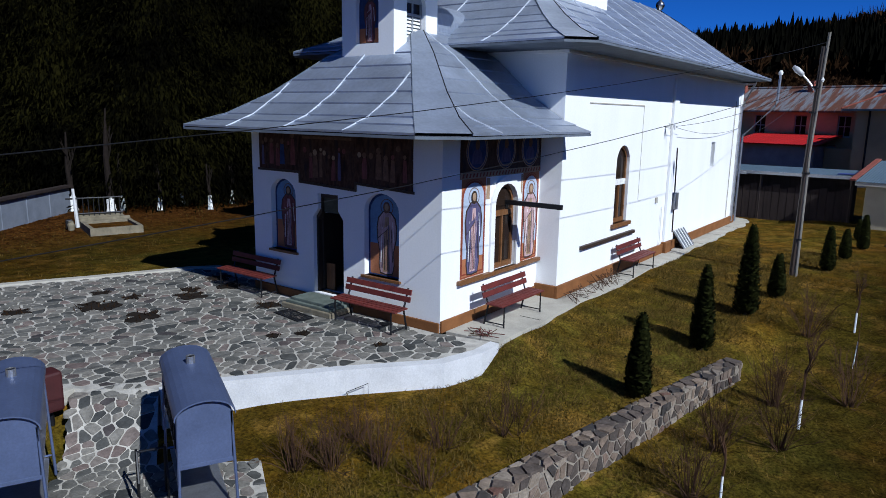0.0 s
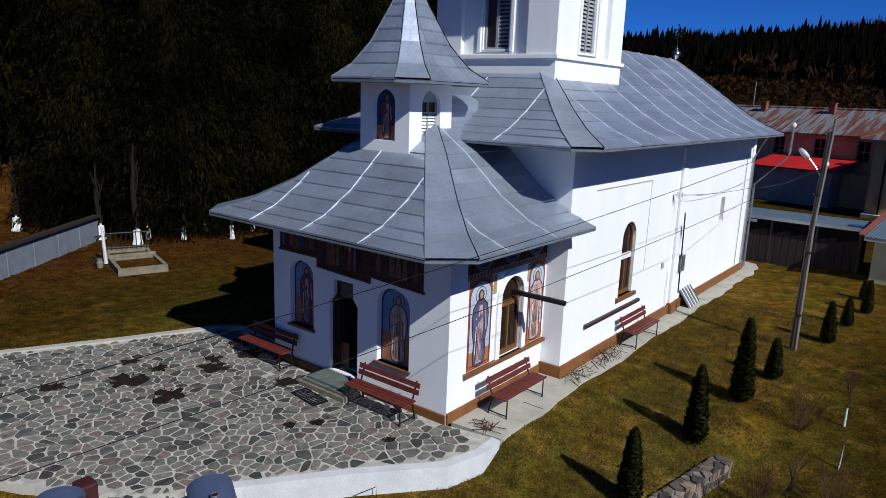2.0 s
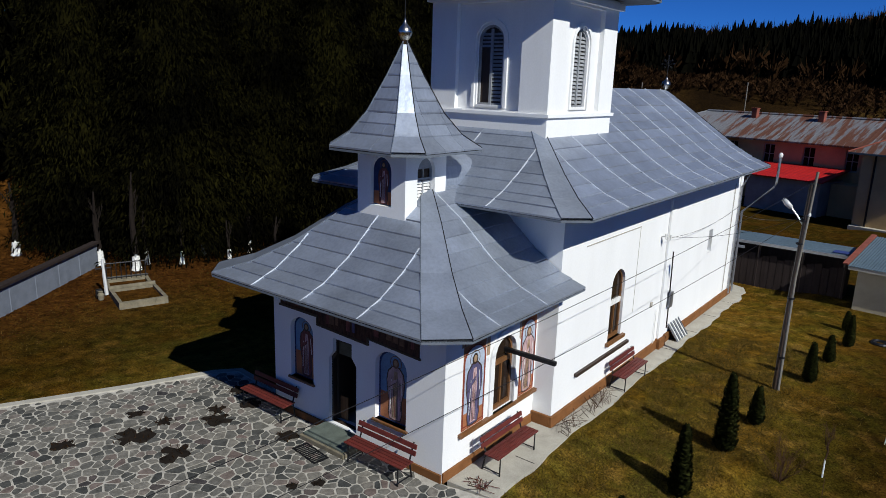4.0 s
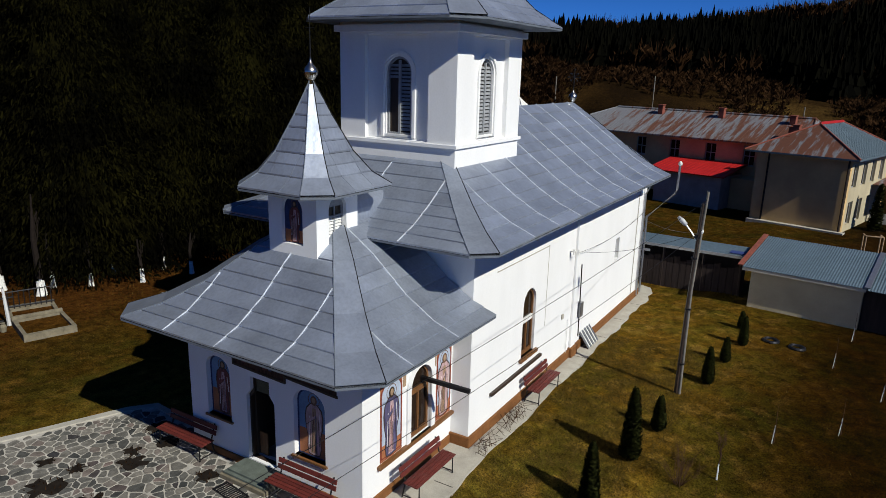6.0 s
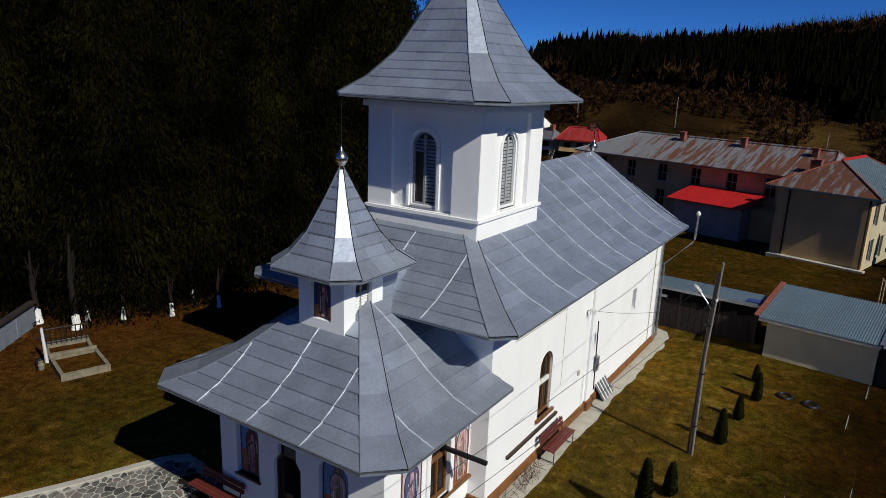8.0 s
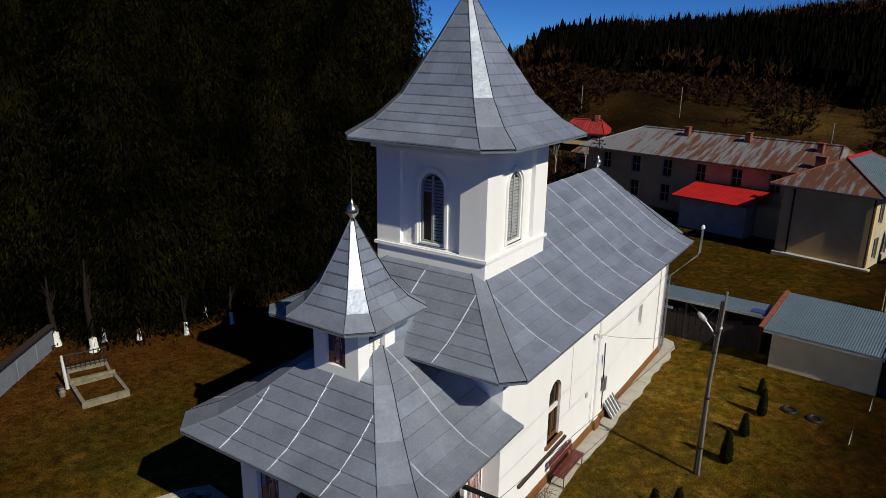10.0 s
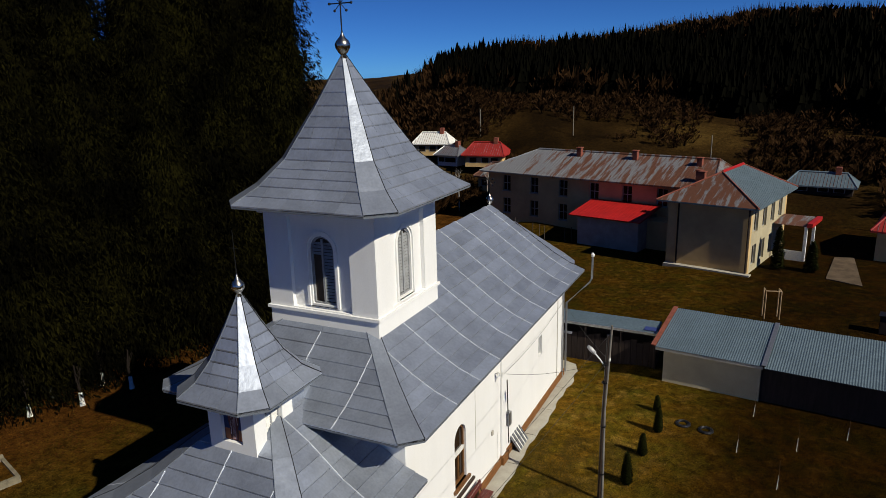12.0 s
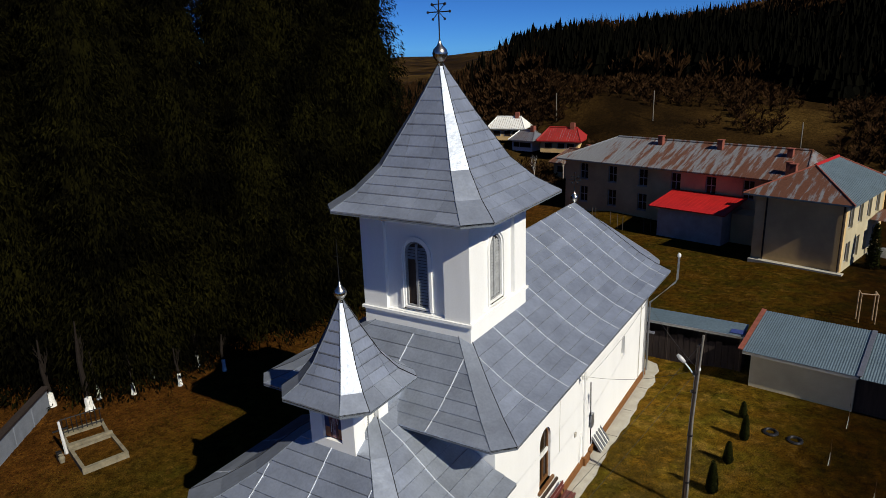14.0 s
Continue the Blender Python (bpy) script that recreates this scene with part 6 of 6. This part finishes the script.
for x, z in open_win:
    w = part("window", slab(rect(x - 0.45, x + 0.45, z, z + 1.5), [rect(x - 0.39, x - 0.03, z + 0.06, z + 0.7), rect(x + 0.03, x + 0.39, z + 0.06, z + 0.7), rect(x - 0.39, x - 0.03, z + 0.76, z + 1.44), rect(x + 0.03, x + 0.39, z + 0.76, z + 1.44)], lambda u, v, d: long_front(u, v, d - 0.15), 0.06), LOUVRE, school)
    part("pane", slab(rect(x - 0.4, x + 0.4, z + 0.05, z + 1.45), [], lambda u, v, d: long_front(u, v, d - 0.18), 0.01), GLASS, w)
    part("sill", slab(rect(x - 0.5, x + 0.5, z - 0.06, z), [], lambda u, v, d: long_front(u, v, d + 0.06), 0.2), CONCRETE, w)
for u0, z in EAST:
    w = part("window", slab(rect(u0 - 0.5, u0 + 0.5, z, z + 1.5), [rect(u0 - 0.44, u0 - 0.03, z + 0.06, z + 1.44), rect(u0 + 0.03, u0 + 0.44, z + 0.06, z + 1.44)], lambda u, v, d: east(u, v, d - 0.15), 0.06), LOUVRE, school)
    part("pane", slab(rect(u0 - 0.45, u0 + 0.45, z + 0.05, z + 1.45), [], lambda u, v, d: east(u, v, d - 0.18), 0.01), GLASS, w)


def hip_roof(name, x0, x1, y0, y1, z0, rise, ends, material, parent, label):
    """A hipped roof with battens; ends: how far the ridge stops from x0, x1, y0 or y1."""
    bm = bmesh.new()
    long_x = (x1 - x0) > (y1 - y0)
    a, b = ((x0 + ends[0], (y0 + y1) / 2), (x1 - ends[1], (y0 + y1) / 2)) if long_x else (((x0 + x1) / 2, y0 + ends[0]), ((x0 + x1) / 2, y1 - ends[1]))
    low = [bm.verts.new((x, y, z0)) for x, y in ((x0, y0), (x1, y0), (x1, y1), (x0, y1))]
    under = [bm.verts.new((v.co.x, v.co.y, z0 - 0.12)) for v in low]
    r = [bm.verts.new((*p, z0 + rise)) for p in (a, b)]
    faces = [(low[0], low[1], r[1], r[0]), (low[1], low[2], r[1]), (low[2], low[3], r[0], r[1]), (low[3], low[0], r[0])] if long_x else [(low[0], low[1], r[0]), (low[1], low[2], r[1], r[0]), (low[2], low[3], r[1]), (low[3], low[0], r[0], r[1])]
    for f in faces:
        bm.faces.new(f)
    for k in range(4):
        bm.faces.new((low[k], under[k], under[(k + 1) % 4], low[(k + 1) % 4]))
    bm.faces.new(under)
    roof = part(name, bm, material, parent, label)
    if long_x:
        for k in range(int((x1 - x0) / 0.3)):
            x = x0 + 0.15 + k * 0.3
            t = min(1.0, (x - x0) / max(ends[0], 0.01), (x1 - x) / max(ends[1], 0.01))
            part("sheet_rib", tube([(x, y0, z0 + 0.02), (x, y0 + (y1 - y0) / 2 * t, z0 + rise * t + 0.012)], 0.018, 4), RUSTY, roof)
    else:
        for k in range(int((y1 - y0) / 0.3)):
            y = y0 + 0.15 + k * 0.3
            t = min(1.0, (y - y0) / max(ends[0], 0.01), (y1 - y) / max(ends[1], 0.01))
            part("sheet_rib", tube([(x1, y, z0 + 0.02), (x1 - (x1 - x0) / 2 * t, y, z0 + rise * t + 0.012)], 0.016, 4), CORRUGATED, roof)
    part("ridge_cap", tube([(*a, z0 + rise + 0.02), (*b, z0 + rise + 0.02)], 0.12, 6), RED_SHEET if not long_x else material, roof)
    for p, corners in ((a, (0, 3) if long_x else (0, 1)), (b, (1, 2) if long_x else (3, 2))):
        for c in corners:
            q = ((x0, y0), (x1, y0), (x1, y1), (x0, y1))[c]
            part("hip_cap", tube([(*q, z0 + 0.02), (*p, z0 + rise + 0.02)], 0.07, 5), BRICK if not long_x else material, roof)
    return roof


hip_roof("roof", -27.0, -4.4, 5.4, 14.0, 4.85, 1.85, (4.2, 1.0), RUSTY, school, "rusty grey corrugated roof of the long wing")
block_roof = hip_roof("roof", -6.5, 0.6, -0.6, 9.9, 4.9, 1.85, (3.2, 2.4), CORRUGATED, school, "pale corrugated hipped roof with a red ridge and a rusty end")
block_roof.data.materials.append(RUSTY)
block_roof.data.polygons[0].material_index = 1
for x, y, z in ((-18.0, 9.0, 7.45), (-12.5, 9.0, 7.45), (-6.7, 8.7, 7.2), (-5.9, 6.4, 6.5), (-4.5, 1.3, 6.15), (-4.8, 3.9, 6.8)):
    c = part("chimney", box(x - 0.22, x + 0.22, y - 0.22, y + 0.22, z - 2.2, z - 0.35, 0.02), BRICK, school)
    part("chimney_cap", box(x - 0.27, x + 0.27, y - 0.27, y + 0.27, z - 0.35, z - 0.27, 0.02), BRICK, c)
part("downpipe", tube([(-5.0, -0.06, 0), (-5.0, -0.06, 5.1)], 0.06, 6), TAR, school)
part("downpipe", tube([(-0.1, -0.08, 0), (-0.1, -0.08, 5.1)], 0.06, 6), TAR, school)
part("footing", box(-5.8, 0.3, -0.5, 0.0, -0.1, 0.18), CONCRETE, school)
annex = thing("red_roofed_annex", "low annex under a bright red sheet roof", "building", (8.0, 39.5, 0.1), TURN)
part("wall", box(-14.4, -9.0, 2.2, 5.9, -0.3, 2.35), ANNEX_WALL, annex)
part("wall", box(-8.95, -5.85, 3.8, 5.9, -0.3, 2.2), HOUSE_WALL, annex)
part("roof", box(-14.95, -8.6, 0, 4.3, 0, 0.08), RED_SHEET, annex, "bright red sheet roof").matrix_basis = Matrix.Translation((0, 1.6, 2.38)) @ pose(0, 0, 0, 9, 0, 0)
for k in range(18):
    part("roof_rib", box(-14.9 + k * 0.367, -14.86 + k * 0.367, 0, 4.3, 0.08, 0.11), RED_SHEET, annex).matrix_basis = Matrix.Translation((0, 1.6, 2.38)) @ pose(0, 0, 0, 9, 0, 0)
entry = thing("entrance_porch", "small roofed entrance porch with a red verge", "porch", (8.0, 39.5, 0.1), TURN)
corrugated("roof", 0.1, 2.5, 5.6, 2.75, 8.6, 2.95, RUSTY, entry)
part("verge", box(2.4, 2.75, 5.5, 8.7, 2.7, 3.0), RED_SHEET, entry)
for x, y in ((2.3, 5.8), (2.3, 8.4)):
    part("post", box(x - 0.1, x + 0.1, y - 0.1, y + 0.1, -0.1, 2.75), LIME, entry)
part("parapet", box(0.2, 2.3, 5.7, 5.85, -0.1, 0.8), LIME, entry)
plate("garden_path", [(12.9, 40.3), (14.95, 39.3), (15.1, 46.7), (13.8, 46.5)], 0.0, 0.235, WORN_EARTH, "worn garden path by the building", "path")
for x, y, h in ((9.9, 41.9, 3.0), (12.05, 41.9, 2.1)):
    c = tree("cypress", "dark columnar cypress beside the building", h, 0.55, rng, 1100, 0.1, 0.25, CYPRESS, "cypresses by the building", 0.018, base=0.02, power=0.42, up=0.8)
    c.matrix_basis = pose(x, y, land(x, y) - 0.05, 0, 0, 0)
for k in range(8):
    f = thing("fence_post", "thin grey fence post on the lawn", "post", (-13.2 + k * 1.05 + 0.4 * math.sin(k * 2.3), 47.4 - 0.35 * k + 0.6 * math.sin(k), 0.15), group="posts of the lawn fence")
    part("post", tube([(0, 0, -0.05), (0, 0, 1.15)], 0.03, 6), BARK, f)


def house(x, y, w, depth, h, rise, turn, wall, roof, label, name="house"):
    ob = thing(name, label, "house", (x, y, land(x, y) - 0.1), turn)
    part("wall", box(-w / 2, w / 2, -depth / 2, depth / 2, 0, h), wall, ob)
    hip_roof("roof", -w / 2 - 0.4, w / 2 + 0.4, -depth / 2 - 0.4, depth / 2 + 0.4, h, rise, (depth * 0.3, depth * 0.3), roof, ob, "")
    for u in (-w * 0.28, w * 0.05, w * 0.3):
        wn_ = part("window", box(u - 0.5, u + 0.5, -depth / 2 - 0.03, -depth / 2 + 0.05, h * 0.35, h * 0.8), LOUVRE, ob)
        part("pane", box(u - 0.42, u + 0.42, -depth / 2 - 0.045, -depth / 2 - 0.03, h * 0.38, h * 0.77), GLASS, wn_)
    part("chimney", box(w * 0.2, w * 0.2 + 0.5, -0.3, 0.3, h, h + rise + 0.6), BRICK, ob)
    return ob


house(21.2, 48.6, 8.6, 6.2, 2.3, 2.2, -13, HOUSE_WALL, RED_AGED, "single-storey grey house with a red hipped roof")
house(-32.0, 72.0, 4.4, 3.2, 1.6, 1.3, 10, HOUSE_WALL, LIME, "small village house with a white sheet roof")
house(-28.6, 70.4, 3.0, 2.6, 1.4, 1.1, -10, LIME, STEEL, "small whitewashed village outbuilding")
house(-23.6, 70.0, 4.8, 3.4, 1.5, 1.4, 5, HOUSE_WALL, RED_AGED, "village house with a red roof")
house(-18.4, 62.0, 4.6, 3.6, 1.7, 1.4, -20, HOUSE_WALL, RUSTY, "village house with a weathered grey roof")
house(13.7, 66.8, 5.6, 3.4, 0.9, 1.1, -8, TAR, CORRUGATED, "grey-roofed barn on the slope")


# ---- wooded hills ----
def joined(name, verts, faces, material, label, category):
    me = bpy.data.meshes.new(name)
    me.from_pydata(verts, [], faces)
    me.materials.append(material)
    return tagged(new(name, me), label, category, kind="stuff")


def polar(az, r):
    return 8.4 + r * math.sin(radians(az)), -10.7 + r * math.cos(radians(az))


rng = random.Random(8)
verts, faces = [], []
for k in range(5200):                                     # conifers on the far slope
    az = rng.uniform(-26, 42)
    edge = 110 + 9 * noise.noise((az * 0.13, 0.3, 0)) + 3 * noise.noise((az * 0.6, 1.3, 0)) - 4 * smooth(-14, 4, az)
    r = edge + (22 + 12 * smooth(-8, 4, az)) * rng.random() ** 1.1
    if k % 40 == 0:
        az, r = rng.uniform(-36, -24), rng.uniform(112, 150)
    x, y = polar(az, r)
    h, z = rng.uniform(4.0, 7.2), land(x, y) - 0.3
    if rng.random() < 0.05:
        h *= 1.12
    a0 = rng.uniform(0, 6.28)
    for tier in range(4):
        b, t, w = h * (0.04 + 0.22 * tier), h * (0.42 + 0.195 * tier), h * 0.23 * (1 - 0.22 * tier)
        n = len(verts)
        verts.append((x, y, z + t))
        for s in range(8):
            a = a0 + s * 0.785 + 0.4 * tier
            q = w * rng.uniform(0.85, 1.25) * (1.0 if s % 2 else 0.5)
            verts.append((x + q * math.cos(a), y + q * math.sin(a), z + b - rng.uniform(0, 0.06) * h))
        faces += [(n, n + 1 + s, n + 1 + (s + 1) % 8) for s in range(8)]
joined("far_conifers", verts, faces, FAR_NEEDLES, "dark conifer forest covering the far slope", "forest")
verts, faces = [], []
for k in range(21000):                                     # leafless brush and woodland
    az = rng.uniform(-44, 34) if k % 3 else rng.uniform(-46, -22)
    r = rng.uniform(60, 110) if rng.random() < 0.55 else rng.uniform(108, 172)
    x, y = polar(az, r)
    wild = noise.noise((x * 0.045, y * 0.075, 2.0)) + 0.45 * noise.noise((x * 0.16, y * 0.16, 5.0)) + 0.5 * smooth(101, 108, r) + 0.3 * smooth(74, 66, r) + 0.45 * smooth(-3, 4, az) * smooth(100, 86, r)
    if r < 112 and wild < rng.uniform(-0.05, 0.3) - 0.5 * smooth(-20, -28, az):
        continue
    if -24 < az and 112 < r < 134:
        continue
    if -22 < x < 22 and 36 < y < 57 or 8 < x < 19 and 54 < y < 70:
        continue
    h, z = (rng.uniform(0.7, 2.0) + 1.6 * max(0.0, wild) * rng.random() + 2.0 * (smooth(-20, -30, az) + 0.4 * smooth(-2, 5, az) * smooth(98, 80, r)) * rng.random() if r < 110 else rng.uniform(3.5, 6.5)), land(x, y) - 0.2
    for s in range(9 if r > 108 else 16):
        a, lean_ = rng.uniform(0, 6.28), rng.uniform(0.1, 0.45 if r > 108 else 0.8)
        n = len(verts)
        w = h * (0.045 if r > 108 else 0.018)
        verts += [(x - w * math.sin(a), y + w * math.cos(a), z + h * 0.05), (x + w * math.sin(a), y - w * math.cos(a), z + h * 0.05), (x + h * lean_ * math.cos(a), y + h * lean_ * math.sin(a), z + h * rng.uniform(0.6, 1.0))]
        faces.append((n, n + 1, n + 2))
        m = [(verts[n][i] + verts[n + 2][i]) / 2 for i in range(3)]
        verts += [tuple(m), (m[0] + h * 0.22 * math.cos(a + 1), m[1] + h * 0.22 * math.sin(a + 1), m[2] + h * 0.16), (m[0] + h * 0.17 * math.cos(a + 0.7), m[1] + h * 0.17 * math.sin(a + 0.7), m[2] + h * 0.24)]
        faces.append((n + 3, n + 4, n + 5))
joined("brown_brush", verts, faces, BUSH, "leafless brown brush and woodland on the slopes", "brush")
for az, r, h in ((-30.5, 78, 6), (-29.4, 76, 6), (-28.4, 80, 5.5), (-24.0, 72, 6), (-21.6, 76, 5), (-33.0, 84, 6), (-42.5, 62, 17), (-43.5, 66, 15)):
    x, y = polar(az, r)
    t = bare_tree("birch", "slender leafless birch beyond the church", h, rng, False, "leafless birches", 0.25, 3, BIRCH)
    t.matrix_basis = pose(x, y, land(x, y) - 0.1, 0, 0, rng.uniform(0, 360))
for az, r in ((-22.2, 94), (-14.6, 90), (-3.9, 80), (9.4, 66)):
    x, y = polar(az, r)
    p = thing("utility_pole", "distant timber utility pole on the slope", "utility pole", (x, y, land(x, y)))
    part("pole", tube([(0, 0, -0.2), (0, 0, 3.6)], 0.06, 6), POLE, p)
# the leafless wood on the slope behind the fence
verts, faces = [], []
for k in range(700):
    x, y = rng.uniform(-62, -29), rng.uniform(-32, 1)
    h, z = rng.uniform(4, 9), land(x, y)
    for s in range(8):
        a, lean_ = rng.uniform(0, 6.28), rng.uniform(0.05, 0.35)
        n, w = len(verts), h * 0.012
        verts += [(x - w, y + w, z + h * 0.02 * s), (x + w, y - w, z + h * 0.02 * s), (x + h * lean_ * math.cos(a), y + h * lean_ * math.sin(a), z + h * rng.uniform(0.5, 1.0))]
        faces.append((n, n + 1, n + 2))
joined("bare_wood", verts, faces, BUSH, "leafless undergrowth on the slope beside the spruces", "undergrowth")

# ---- grass tufts near the camera's way ----
verts, faces = [], []
for k in range(190000):
    x, y = (rng.uniform(0.9, 7.5), rng.uniform(-7.0, 14.0)) if k % 5 else (rng.uniform(-20, 12), rng.uniform(-8, 24))
    if x > 4.9 and rng.random() < 0.55 + 0.4 * smooth(4.9, 6.5, x):
        continue
    if noise.noise((x * 1.6, y * 1.6, 7.0)) < rng.uniform(-0.5, 0.15):
        continue
    if inside((x, y), PLATFORM) or inside((x, y), FOOTPATH) or (-6.2 < x < 1.22 and -0.2 < y < 22.0) or (-0.4 < (Vector((x, y, 0)) - W0).dot(outward) < 0.1 and y < 3.6):
        continue
    z, a, h = land(x, y) - 0.04, rng.uniform(0, 6.28), rng.uniform(0.03, 0.10)
    w, n = rng.uniform(0.005, 0.012), len(verts)
    verts += [(x - w * math.sin(a), y + w * math.cos(a), z), (x + w * math.sin(a), y - w * math.cos(a), z), (x + rng.uniform(-0.09, 0.09), y + rng.uniform(-0.09, 0.09), z + h)]
    faces.append((n, n + 1, n + 2))
joined("grass_tufts", verts, faces, BLADE, "matted tufts of dry grass", "grass")
verts, faces = [], []
for k in range(50000):                                    # fallen leaves and needles below the wood
    x, y = rng.uniform(-30, -14), rng.uniform(-8, 22)
    if rng.random() > smooth(-14.5, -21.5, x + 3.0 * noise.noise((x * 0.2, y * 0.2, 5.0)) - 0.15 * (y - 4)):
        continue
    z, a, w, n = land(x, y) - 0.015, rng.uniform(0, 6.28), rng.uniform(0.03, 0.07), len(verts)
    verts += [(x + w * math.cos(a), y + w * math.sin(a), z), (x + w * math.cos(a + 2.1), y + w * math.sin(a + 2.1), z + rng.uniform(0, 0.03)), (x + w * math.cos(a + 4.2), y + w * math.sin(a + 4.2), z + rng.uniform(0, 0.02))]
    faces.append((n, n + 1, n + 2))
joined("leaf_litter", verts, faces, LITTER, "orange-brown fallen leaves below the wood", "leaves")
